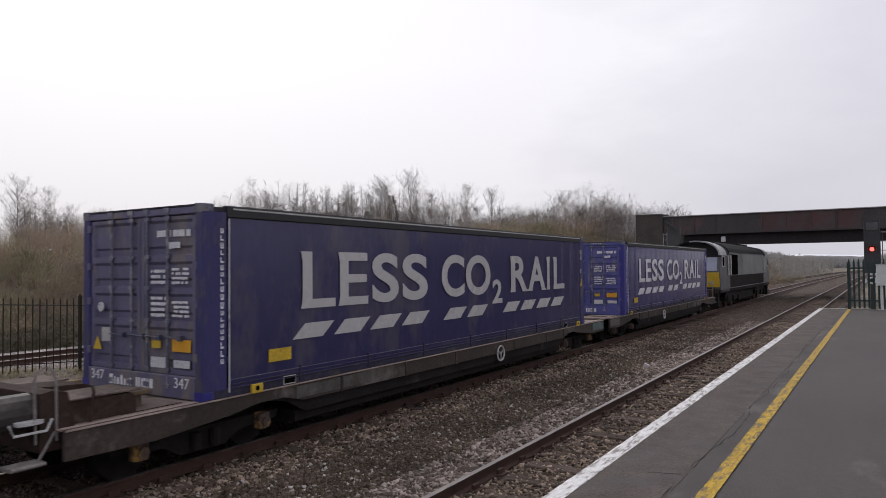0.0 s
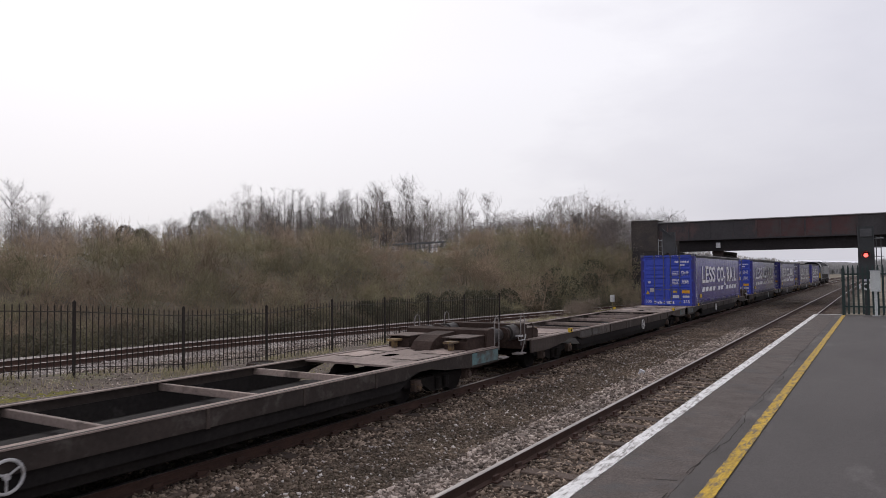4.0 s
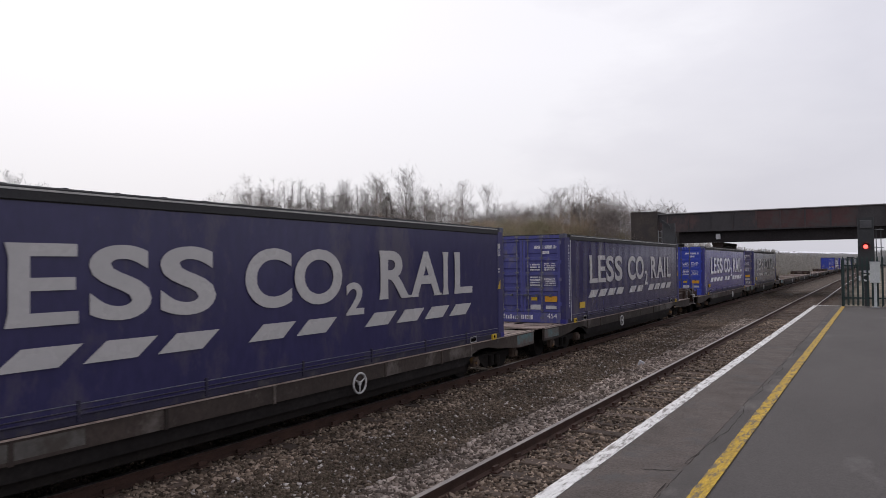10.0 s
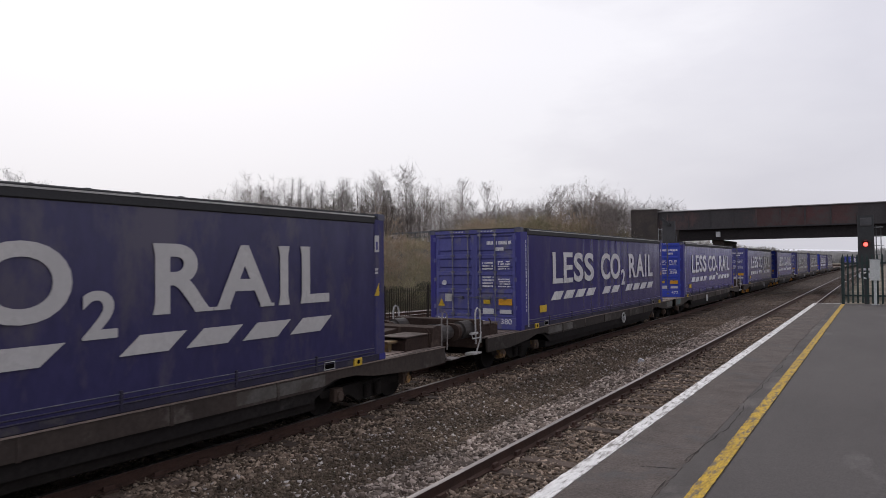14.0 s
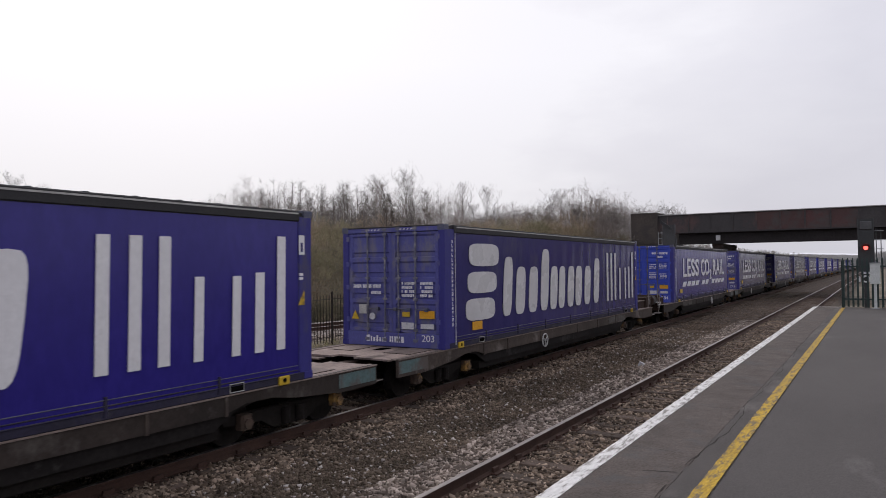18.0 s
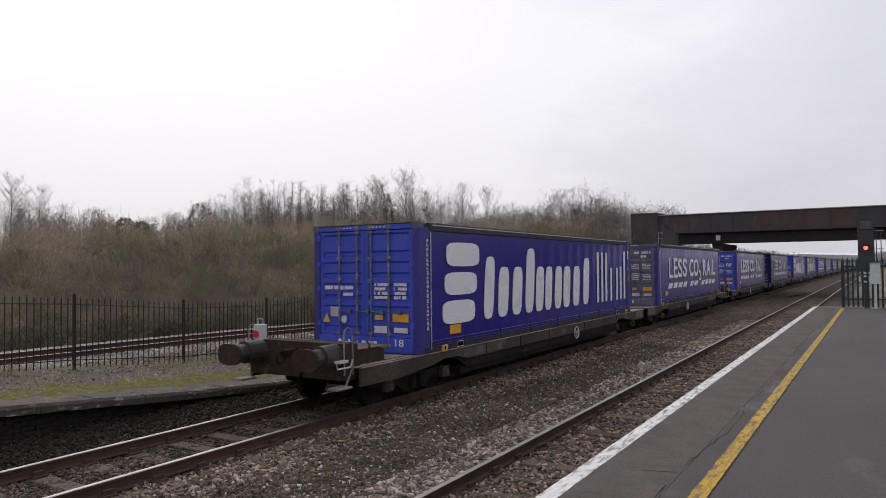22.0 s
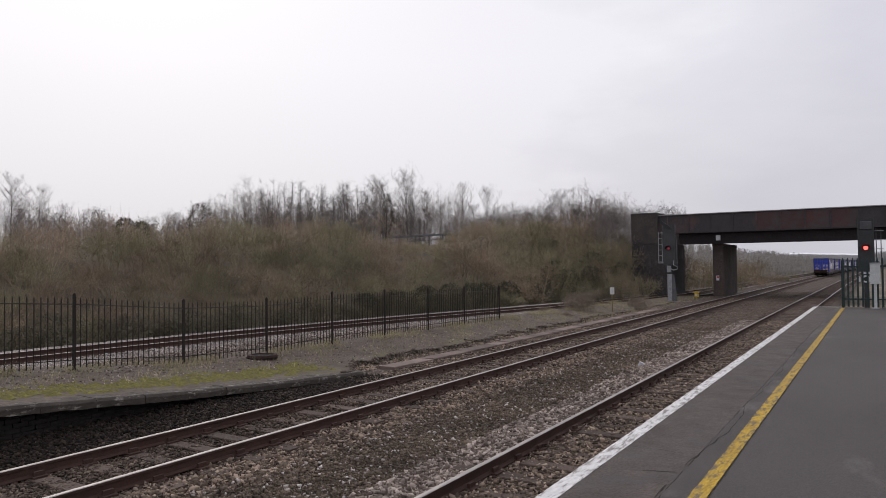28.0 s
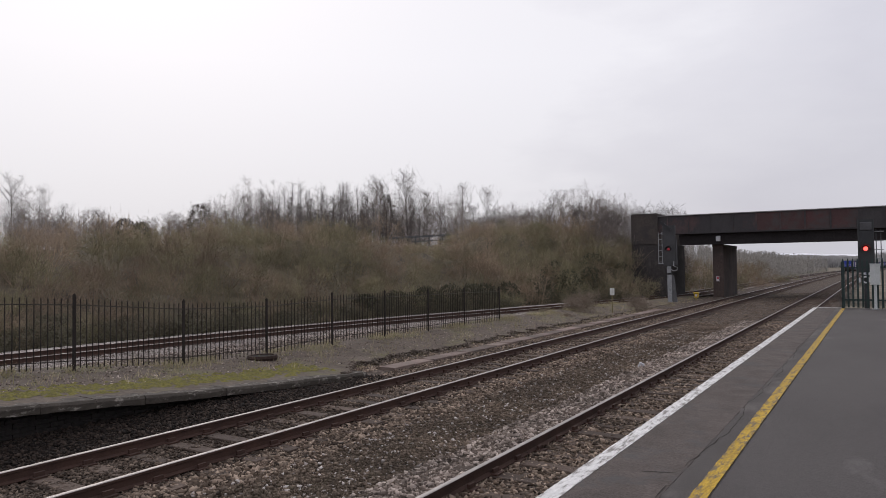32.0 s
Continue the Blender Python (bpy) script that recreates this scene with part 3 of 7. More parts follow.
def siding_line(y):
    # cubic through the set-out points
    x, q = SIDING_Y, SIDING_X
    k = max(0, min(len(x) - 2, sum(1 for v in x if v <= y) - 1))
    h = x[k + 1] - x[k]
    t = (y - x[k]) / h

    def slope(i):
        a = (q[i] - q[i - 1]) / (x[i] - x[i - 1]) if i > 0 else None
        b = (q[i + 1] - q[i]) / (x[i + 1] - x[i]) if i < len(x) - 1 else None
        return a if b is None else b if a is None else (a + b) / 2

    m0, m1 = slope(k), slope(k + 1)
    return ((2 * t ** 3 - 3 * t * t + 1) * q[k] + (t ** 3 - 2 * t * t + t) * h * m0 + (-2 * t ** 3 + 3 * t * t) * q[k + 1] + (t ** 3 - t * t) * h * m1)


# ================= ground =================
def bank_foot(Y):
    return np.where(Y < 62, -26.6 + 0.125 * np.clip(Y, -40, 62), -18.85 - 0.03 * (np.clip(Y, 62, 400) - 62))


def bank_top(Y):
    return np.interp(Y, [0, 17, 25, 34, 42, 47, 50, 56, 60, 72], [2.2, 2.7, 3.4, 4.0, 4.3, 3.8, 2.8, 3.1, 5.2, 5.6]) * (1 - 0.55 * np.clip((Y - 72) / 12, 0, 1))


def ground_height(X, Y):
    d = bank_foot(Y) - X
    fade = np.clip((330 - Y) / 120, 0, 1)
    road = np.clip(1 - np.abs(Y - 66) / 14, 0, 1) * np.clip((-15.5 - X) / 3, 0, 1)
    bank = np.clip(d * 0.42, 0, 1) * bank_top(Y) * np.clip(d / 9, 0, 1) * fade
    bank = np.maximum(bank, road * 5.3 * np.clip((-14.5 - X) / 4, 0, 1))
    # the road dips through the bank, so that its barrier shows
    az, away = np.degrees(np.arctan2(-X, np.maximum(Y, 0.1))), np.hypot(X, Y)
    dip = np.clip((az - 29.8) / 1.6, 0, 1) * np.clip((36.8 - az) / 1.6, 0, 1) * np.clip((away - 44) / 6, 0, 1) * np.clip((96 - away) / 10, 0, 1)
    bank = bank * (1 - dip) + np.minimum(bank, 1.0 + 0.047 * away) * dip
    lump = np.where(d > 0, ((wobble(X, Y, 0.62, 1.0) - 0.35) * 1.5 + (wobble(X, Y, 1.55, 3.0) - 0.5) * 0.7) * np.clip(d / 2.5, 0, 1), 0.0)
    far = np.clip((np.abs(X) + np.abs(Y) - 500) / 1500, 0, 1) * 3.0
    right = np.clip((X - 14) / 30, 0, 1) * 1.5
    return -0.42 + bank + lump * fade + right + far * wobble(X, Y, 0.004, 2.0) + 0.03 * wobble(X, Y, 1.7, 4.0)


gx = np.unique(np.concatenate([np.linspace(-2200, -140, 14), np.linspace(-140, -64, 18), np.arange(-64, -12, 0.8), np.arange(-12, 14, 2.0), np.linspace(14, 120, 14), np.linspace(120, 2200, 12)]))
gy = np.unique(np.concatenate([np.linspace(-900, -40, 16), np.arange(-40, 110, 0.8), np.arange(110, 340, 4.0), np.linspace(340, 2600, 20)]))
ground = new("ground", grid_mesh("ground", gx, gy, ground_height, M["bank"]))
ground.data.materials.append(M["ground"])
cen = np.empty(len(ground.data.polygons) * 3, np.float32)
ground.data.polygons.foreach_get("center", cen)
cen = cen.reshape(-1, 3)
ground.data.polygons.foreach_set("material_index", np.where((bank_foot(cen[:, 1]) - cen[:, 0] > -0.6) & (cen[:, 1] < 330), 0, 1).astype(np.int32))
ground.data.polygons.foreach_set("use_smooth", np.ones(len(cen), bool))
tagged(ground, "rough grassy ground rising to a scrub-covered bank", "ground", kind="structure")


def strip_mesh(name, ys, left, right, height, nx, mat):
    """A surface between two lines along y."""
    ys = np.asarray(ys, float)
    a = np.array([left(y) for y in ys])[:, None]
    b = np.array([right(y) for y in ys])[:, None]
    X = a + (b - a) * np.linspace(0, 1, nx)[None]
    Y = np.repeat(ys[:, None], nx, 1)
    v = np.stack([X, Y, height(X, Y)], -1).reshape(-1, 3)
    i = (np.arange(len(ys) - 1)[:, None] * nx + np.arange(nx - 1)[None]).ravel()
    return fast_mesh(name, v, np.stack([i, i + 1, i + nx + 1, i + nx], 1), mat)


def ballast_height(X, Y):
    # a shallow dish between the lines, low shoulders outside
    mid = np.exp(-((X - bend_np(Y) + 5.9) / 0.8) ** 2)
    near = np.clip((X - bend_np(Y) + 4.9) / 0.4, 0, 1)
    return -0.20 - 0.05 * mid + 0.016 * near + 0.035 * (wobble(X, Y, 3.1, 0.4) - 0.5) + 0.02 * (wobble(X, Y, 9.0, 2.4) - 0.5) + 0.17 * np.clip((FAR_X - 1.42 + bend_np(Y) - X) / 0.85, 0, 1) * np.clip((13 - Y) / 3, 0, 1) + 0.05 * np.clip((FAR_X - 1.35 + bend_np(Y) - X) / 0.4, 0, 1) * np.clip((Y - 13) / 2, 0, 1)


def bend_np(Y):
    Y = np.maximum(Y, 0)
    return 0.002 * Y + 6.0e-5 * Y * Y


ys_b = np.concatenate([np.arange(-600, -10, 20.0), np.arange(-10, 45, 0.22), np.arange(45, 150, 1.5), np.arange(150, 900, 15.0)])
ballast = new("ballast_bed", strip_mesh("ballast_bed", ys_b, lambda y: far_line(y) - 3.1, lambda y: near_line(y) + 1.75, ballast_height, 44, M["ballast"]))
tagged(ballast, "brown-grey stone ballast under the running lines", "ballast", kind="structure")
sbed = new("siding_bed", strip_mesh("siding_bed", np.concatenate([np.arange(-200, 0, 20.0), np.arange(0, 120, 1.0), np.arange(120, 900, 20.0)]), lambda y: siding_line(y) - 2.2, lambda y: max(siding_line(y) + 2.6, -14.6) if y < 47 else siding_line(y) + 1.8,
                                    lambda X, Y: -0.185 + 0.04 * (wobble(X, Y, 2.0, 1.4) - 0.5), 30, M["gravel"]))
tagged(sbed, "pale gravel bed of the siding", "ballast", kind="structure")


def stones(name, n, box, size, height, mat, label, seed, across=None):
    """Loose stones of uneven shape, strewn over a rectangle of the plan."""
    rng = np.random.default_rng(seed)
    base = np.array([(1, 0, 0), (-1, 0, 0), (0, 1, 0), (0, -1, 0), (0, 0, 1), (0, 0, -1)], float)
    tri = np.array([(0, 2, 4), (2, 1, 4), (1, 3, 4), (3, 0, 4), (2, 0, 5), (1, 2, 5), (3, 1, 5), (0, 3, 5)])
    x0, x1, y0, y1 = box
    X = rng.uniform(x0, x1, n)
    Y = y0 + (y1 - y0) * rng.uniform(0, 1, n) ** 1.5
    X = X + bend_np(Y) if across is None else across(X, Y)
    s = size[0] + (size[1] - size[0]) * rng.uniform(0, 1, n) ** 1.9
    jit = base[None] * rng.uniform(0.6, 1.3, (n, 6, 1)) * rng.uniform(0.7, 1.25, (n, 1, 3)) + rng.uniform(-0.42, 0.42, (n, 6, 3))
    # any way up
    q = rng.normal(0, 1, (n, 4))
    q /= np.linalg.norm(q, axis=1)[:, None]
    qw, qv = q[:, None, :1], q[:, None, 1:]
    t = 2 * np.cross(np.broadcast_to(qv, jit.shape), jit)
    jit = jit + qw * t + np.cross(np.broadcast_to(qv, jit.shape), t)
    x, y, z = jit[:, :, 0], jit[:, :, 1], jit[:, :, 2] * 0.85
    v = np.stack([X[:, None] + x * s[:, None], Y[:, None] + y * s[:, None], height(X, Y)[:, None] + (z * 0.9 + 0.2) * s[:, None]], -1)
    ob = new(name, fast_mesh(name, v.reshape(-1, 3), (tri[None] + 6 * np.arange(n)[:, None, None]).reshape(-1, 3), mat))
    return tagged(ob, label, "ballast", kind="stuff")


# ================= running lines =================
RAIL = [(-0.07, -0.159), (0.07, -0.159), (0.07, -0.148), (0.014, -0.128), (0.010, -0.05), (0.035, -0.038), (0.036, -0.008), (0.026, 0.0),
        (-0.026, 0.0), (-0.036, -0.008), (-0.035, -0.038), (-0.010, -0.05), (-0.014, -0.128), (-0.07, -0.148)]


def rail_mesh(line, side, ys):
    n = len(RAIL)
    v, f, mi = [], [], []
    for k, y in enumerate(ys):
        x = line(y) + side * GAUGE / 2
        v += [(x + u, y, w) for u, w in RAIL]
        if k:
            for q in range(n):
                f.append(((k - 1) * n + q, (k - 1) * n + (q + 1) % n, k * n + (q + 1) % n, k * n + q))
                mi.append(1 if q in (6, 7, 8) else 0)
    me = bpy.data.meshes.new("rail")
    me.from_pydata(v, [], f)
    me.materials.append(M["rail_side"])
    me.materials.append(M["rail_head"])
    me.polygons.foreach_set("material_index", mi)
    me.update()
    return me


def sleeper_shape(L=2.55, w=0.25, h=0.13):
    return Shape().box(-L / 2, L / 2, -w / 2, w / 2, -0.164 - h, -0.164, 0.012)


sleeper_me = sleeper_shape().mesh("sleeper", [M["sleeper"]])
chair_me = Shape().box(-0.17, 0.17, -0.10, 0.10, -0.168, -0.140, 0.008).box(-0.115, -0.075, -0.07, 0.07, -0.14, -0.085).box(0.075, 0.115, -0.07, 0.07, -0.14, -0.085).mesh("rail_chair", [M["rail_side"]])


def lay_track(name, label, line, near, reach, pitch=0.68, chairs=True):
    tr = thing(name, label, "railway track", kind="structure")
    ys = list(np.concatenate([np.arange(-600, 0, 25.0), np.arange(0, 200, 3.0), np.arange(200, 900, 12.0)]))
    ys = [y for y in ys if reach[0] <= y <= reach[1]]
    for s in (-1, 1):
        part("rail", rail_mesh(line, s, ys), None, tr, "rusty steel rail with a polished head")
    y = near[0]
    rnd = random.Random(5)
    while y < near[1]:
        a = (line(y + 0.5) - line(y - 0.5))
        at = Matrix.Translation((line(y) + rnd.uniform(-0.03, 0.03), y, rnd.uniform(-0.012, 0.004))) @ Matrix.Rotation(-math.atan(a) + rnd.uniform(-0.012, 0.012), 4, "Z")
        sl = part("sleeper", sleeper_me, None, tr, at=at)
        if chairs and y < 22:
            for s in (-1, 1):
                part("rail_chair", chair_me, None, sl, at=Matrix.Translation((s * GAUGE / 2, 0, 0)))
        y += pitch
    rest = Shape()
    for a, b in ((max(reach[0], -560), near[0] - pitch), (y, min(reach[1], 330))):
        q = a
        while q < b:
            x = line(q)
            rest.box(x - 1.27, x + 1.27, q - 0.125, q + 0.125, -0.29, -0.166)
            q += pitch
    tagged(part("sleepers", rest, M["sleeper"], tr), "distant row of sleepers", kind="stuff")
    return tr


lay_track("far_track", "running line with rusty rails on worn sleepers", far_line, (3.0, 62.0), (-600, 900))
lay_track("near_track", "running line beside the platform with rusty rails", near_line, (4.0, 62.0), (-600, 900))
lay_track("siding_track", "siding behind the fence on pale gravel", siding_line, (6.0, 58.0), (-200, 700), chairs=False)

# ================= the platform =================
EDGE_X, EDGE_SLOPE, PLAT_Z, PLAT_END = -2.03, 0.0142, 0.915, 28.75
PLAT = Matrix.Translation((EDGE_X, 0, 0)) @ Matrix.Rotation(-math.atan(EDGE_SLOPE), 4, "Z")
platform = thing("platform", "asphalt station platform with white and yellow edge lines", "platform", PLAT, kind="structure")
part("surface", Shape().box(1.02, 14.0, -60, PLAT_END, PLAT_Z - 0.25, PLAT_Z), M["asphalt"], platform, "smooth dark grey asphalt")
part("edge_paving", Shape().box(0.0, 0.74, -60, PLAT_END, PLAT_Z - 0.10, PLAT_Z + 0.002, 0.02), M["asphalt_strip"], platform, "cracked paler edge paving")
part("joint_bed", Shape().box(0.74, 1.02, -60, PLAT_END, PLAT_Z - 0.20, PLAT_Z - 0.004), M["asphalt_dark"], platform)
jag = random.Random(17)


def ragged(u0, u1, y0, y1, z, wob, step):
    """A painted or tarred band with an uneven outline."""
    s, n = Shape(), int((y1 - y0) / step)
    vs = []
    for i in range(n + 1):
        y = y0 + (y1 - y0) * i / n
        vs += [(u0 + jag.gauss(0, wob), y, z), (u1 + jag.gauss(0, wob), y, z), (u0, y, z - 0.006), (u1, y, z - 0.006)]
    fs = []
    for i in range(n):
        a, b = 4 * i, 4 * i + 4
        fs += [(a, a + 1, b + 1, b), (a + 1, a + 3, b + 3, b + 1), (a, b, b + 2, a + 2)]
    return s.add(vs, fs)


part("joint_strip", ragged(0.73, 0.93, -58, PLAT_END, PLAT_Z + 0.0045, 0.012, 0.11), M["asphalt_dark"], platform, "dark patched asphalt joint")
part("platform_wall", Shape().box(0.10, 14.0, -60, PLAT_END - 0.02, -0.5, PLAT_Z - 0.26), M["brick"], platform, "dark brick wall")
part("white_line", ragged(0.004, 0.135, -58, PLAT_END - 0.01, PLAT_Z + 0.007, 0.003, 0.03), M["white_paint"], platform, "worn white edge line")
part("yellow_line", ragged(0.898, 1.006, -58, PLAT_END - 0.4, PLAT_Z + 0.008, 0.003, 0.03), M["yellow_paint"], platform, "worn yellow safety line")
part("end_line", Shape().box(0.0, 0.95, PLAT_END - 0.12, PLAT_END, PLAT_Z + 0.002, PLAT_Z + 0.007), M["white_paint"], platform, "pale end coping")
crk = random.Random(12)


def fissure(points, widths, z):
    """A thin dark crack that lies in the surface."""
    f = Shape()
    vs = []
    for k, ((u, v), w) in enumerate(zip(points, widths)):
        a, b = points[max(k - 1, 0)], points[min(k + 1, len(points) - 1)]
        d = Vector((b[0] - a[0], b[1] - a[1], 0)).normalized()
        vs += [(u - d.y * w, v + d.x * w, z), (u + d.y * w, v - d.x * w, z)]
    return f.add(vs, [(2 * k, 2 * k + 1, 2 * k + 3, 2 * k + 2) for k in range(len(points) - 1)])


# the long crack that wanders along the joint, in broken lengths
u, y, run_pts = 0.74, 2.0, []
while y < 27.5:
    u = min(max(u + crk.uniform(-0.022, 0.024), 0.70), 0.84)
    run_pts.append((u, y))
    y += crk.uniform(0.06, 0.16)
    if crk.random() < 0.045 or len(run_pts) > 40:
        part("crack", fissure(run_pts, [crk.uniform(0.001, 0.006) for _ in run_pts], PLAT_Z + 0.0065), M["asphalt_crack"], platform, "dark crack along the joint")
        run_pts = []
        y += crk.uniform(0.05, 0.5)
# short cracks and slab joints across the edge paving
for y0 in (4.2, 6.1, 8.2, 10.3, 12.6, 15.0, 17.6, 20.4, 23.6):
    pts = [(0.15 + 0.58 * i / 9, y0 + crk.uniform(-0.02, 0.02)) for i in range(10)]
    part("slab_joint", fissure(pts, [crk.uniform(0.001, 0.003) for _ in pts], PLAT_Z + 0.0035), M["asphalt_crack"], platform, "thin joint in the edge paving")
pts = [(0.44 + 0.035 * i, 5.42 + 0.012 * i + crk.uniform(-0.012, 0.012)) for i in range(8)]
part("crack", fissure(pts, [0.004 + 0.004 * crk.random() for _ in pts], PLAT_Z + 0.0040), M["asphalt_crack"], platform, "dark crack in the paving")

# ================= old platform stub across the line =================
def stub_z(Y):
    return np.interp(Y, [-60, 0, 4.0, 5.4, 6.8, 8.3, 10.4, 12.3, 14.2, 30, 70], [0.85, 0.85, 0.66, 0.53, 0.41, 0.27, 0.11, 0.0, -0.12, -0.17, -0.22])


def strip_z(X, Y):
    back = np.interp(Y, [-60, 4, 8.4, 11.1, 13.8, 30, 70], [0.9, 0.75, 0.46, 0.24, 0.17, 0.12, -0.15])
    t = np.clip((-10.75 - X) / 3.2, 0, 1)
    return stub_z(Y) * (1 - t) + back * t + 0.02 * (wobble(X, Y, 2.3, 0.7) - 0.5)


ys_s = np.concatenate([np.arange(-60, 0, 5.0), np.arange(0, 40, 0.35), np.arange(40, 62, 1.0)])
rag = random.Random(3)
RAG = [rag.uniform(-0.16, 0.08) for _ in range(200)]


def strip_edge(y):
    q = abs(y) * 2.6
    j = RAG[int(q) % 200] * (1 - q % 1) + RAG[(int(q) + 1) % 200] * (q % 1)
    k = min(max((y - 13.0) / 2.2, 0.0), 1.0)
    return -10.86 + (2.0 * j - 0.90 + bend(y)) * k * k * (3 - 2 * k)


old_platform = thing("old_platform", "disused platform stub sloping down to the track with moss", "platform", kind="structure")
part("top", strip_mesh("top", ys_s, lambda y: -14.9 + max(0, (y - 28)) * 0.05, strip_edge, strip_z, 16, M["waste"]), None, old_platform, "weathered gritty surface")
skirt = []
for k in range(len(ys_s) - 1):
    a, b = ys_s[k], ys_s[k + 1]
    xa, xb = strip_edge(a), strip_edge(b)
    za, zb = float(strip_z(np.array(xa), np.array(a))), float(strip_z(np.array(xb), np.array(b)))
    skirt.append(((xa, a, za), (xb, b, zb), (xb - 0.02, b, -0.6), (xa - 0.02, a, -0.6)) if a > 13.6 else ((-11.04, a, za), (-11.04, b, zb), (-11.06, b, -0.6), (-11.06, a, -0.6)))
sk, sk2 = Shape(), Shape()
for q in skirt:
    (sk if q[0][1] < 13.6 else sk2).add(q, [(0, 1, 2, 3)])
part("face_wall", sk, M["soil"], old_platform, "dark crumbling face")
part("broken_edge", sk2, M["waste"], old_platform, "crumbling earth edge")
y = -4.0
while y < 13.9:
    za, zb = float(stub_z(np.array(y))) + rag.uniform(-0.008, 0.004), float(stub_z(np.array(y + 0.88))) + rag.uniform(-0.008, 0.004)
    c = Shape()
    x0, x1 = -11.34, -10.70 + rag.uniform(-0.010, 0.010)
    vs, fs = [], []
    for i in range(7):
        u = i / 6
        zz, yy, e = za + (zb - za) * u, y + 0.893 * u, x1 + rag.uniform(-0.010, 0.004)
        vs += [(x0, yy, zz - 0.13), (e - 0.012, yy, zz - 0.135 + rag.uniform(-0.006, 0.010)), (e, yy, zz - 0.035 + rag.uniform(-0.008, 0.008)), (e - 0.035, yy, zz + 0.014 + rag.uniform(-0.004, 0.003)), (x0 + 0.3, yy, zz + 0.018 + rag.uniform(-0.007, 0.006)), (x0, yy, zz + 0.02)]
        if i:
            fs += [((i - 1) * 6 + q, i * 6 + q, i * 6 + (q + 1) % 6, (i - 1) * 6 + (q + 1) % 6) for q in range(6)]
    c.add(vs, fs + [(0, 1, 2, 3, 4, 5), (41, 40, 39, 38, 37, 36)])
    part("coping_slab", c, M["coping"], old_platform)
    y += 0.9
y, row = -1.0, 0
brick_rnd = random.Random(8)
bm_me = Shape().box(-0.006, 0.05, 0.0, 0.218, 0.0, 0.069).mesh("brick", [M["brick"]])
for row in range(9):
    z = -0.33 + row * 0.078
    y = 3.6 + (row % 2) * 0.112
    while y < 11.5:
        if z + 0.07 < float(stub_z(np.array(y + 0.2))) - 0.09:
            part("brick", bm_me, None, old_platform, at=Matrix.Translation((-11.06 + brick_rnd.uniform(-0.006, 0.008), y, z)))
        y += 0.228
moss = thing("moss_patch", "yellow-green moss along the old platform edge", "moss", kind="stuff")
mo = random.Random(21)
ms = Shape()
for k in range(1100):
    y = 3.5 + 10.0 * mo.random()
    x = -11.75 - mo.gauss(0, 0.28) - 0.03 * (y - 6)
    if x > -11.32 or x < -12.9:
        continue
    z = float(strip_z(np.array(x), np.array(y)))
    r = mo.uniform(0.02, 0.10)
    n = 7
    ring = [(x + r * mo.uniform(0.7, 1.2) * math.cos(6.283 * i / n), y + 1.5 * r * mo.uniform(0.7, 1.2) * math.sin(6.283 * i / n), z - 0.004) for i in range(n)]
    ms.add(ring + [(x, y, z + r * 0.45)], [(i, (i + 1) % n, n) for i in range(n)])
part("clump", ms, M["moss"], moss)
board_rnd = random.Random(2)
y = 14.8
while y < 42:
    x = -10.76 + bend(y)
    solid("cable_trough_lid", Shape().box(-0.25, 0.25, 0.0, 0.96, -0.12, 0.0, 0.012), M["lid"], "pinkish concrete trough lid beside the far track", "trough lid",
          Matrix.Translation((x + board_rnd.uniform(-0.015, 0.015), y, -0.085 - 0.001 * (y - 13) + board_rnd.uniform(-0.01, 0.01))), group="cable trough lids")
    y += 0.98


# ================= fence on the old platform =================
FENCE_X = -14.0
fence = thing("railing_fence", "black steel bar railing fence on the old platform", "fence")
bar_me = Shape().rod(2, (0, 0), 0.0112, -0.04, 1.37, 6).rod(2, (0, 0), 0.0112, 1.37, 1.41, 6, 0.002).mesh("bar", [M["fence"]])
post_me = Shape().box(-0.028, 0.028, -0.028, 0.028, -0.25, 1.42, 0.006).rod(2, (0, 0), 0.038, 1.42, 1.46, 8).rod(2, (0, 0), 0.030, 1.46, 1.50, 8, 0.008).mesh("post", [M["fence"]])
POSTS = [-2.52, 0.21, 2.94, 5.66, 8.39, 11.09, 13.80, 16.54, 19.27, 22.03, 24.78, 27.95]
FOOT = [0.9, 0.88, 0.78, 0.66, 0.50, 0.26, 0.18, 0.25, 0.22, 0.18, 0.16, 0.10]
for k, y in enumerate(POSTS):
    part("post", post_me, None, fence, at=Matrix.Translation((FENCE_X, y, FOOT[k] + 0.05)))
    if k + 1 < len(POSTS):
        y1 = POSTS[k + 1]
        for u in (0.16, 1.31):
            a, b = Vector((FENCE_X, y, FOOT[k] + u)), Vector((FENCE_X, y1, FOOT[k + 1] + u))
            part("rail", Shape().tube([a, b], 0.012 if u < 1 else 0.016, 4), M["fence" if u < 1 else "fence_rail"], fence)
        for i in range(1, 20):
            t = i / 20
            part("bar", bar_me, None, fence, at=Matrix.Translation((FENCE_X, y + (y1 - y) * t, FOOT[k] + (FOOT[k + 1] - FOOT[k]) * t + 0.05)))

lid = thing("drain_cover", "dark round drain cover heap beside the fence", "drain cover", Matrix.Translation((-13.55, 13.2, 0.17)))
part("ring", Shape().torus((0, 0, 0.03), 2, 0.34, 0.07, 20, 6), M["rust"], lid)
part("plate", Shape().rod(2, (0, 0), 0.30, 0.0, 0.07, 16), M["underframe"], lid)

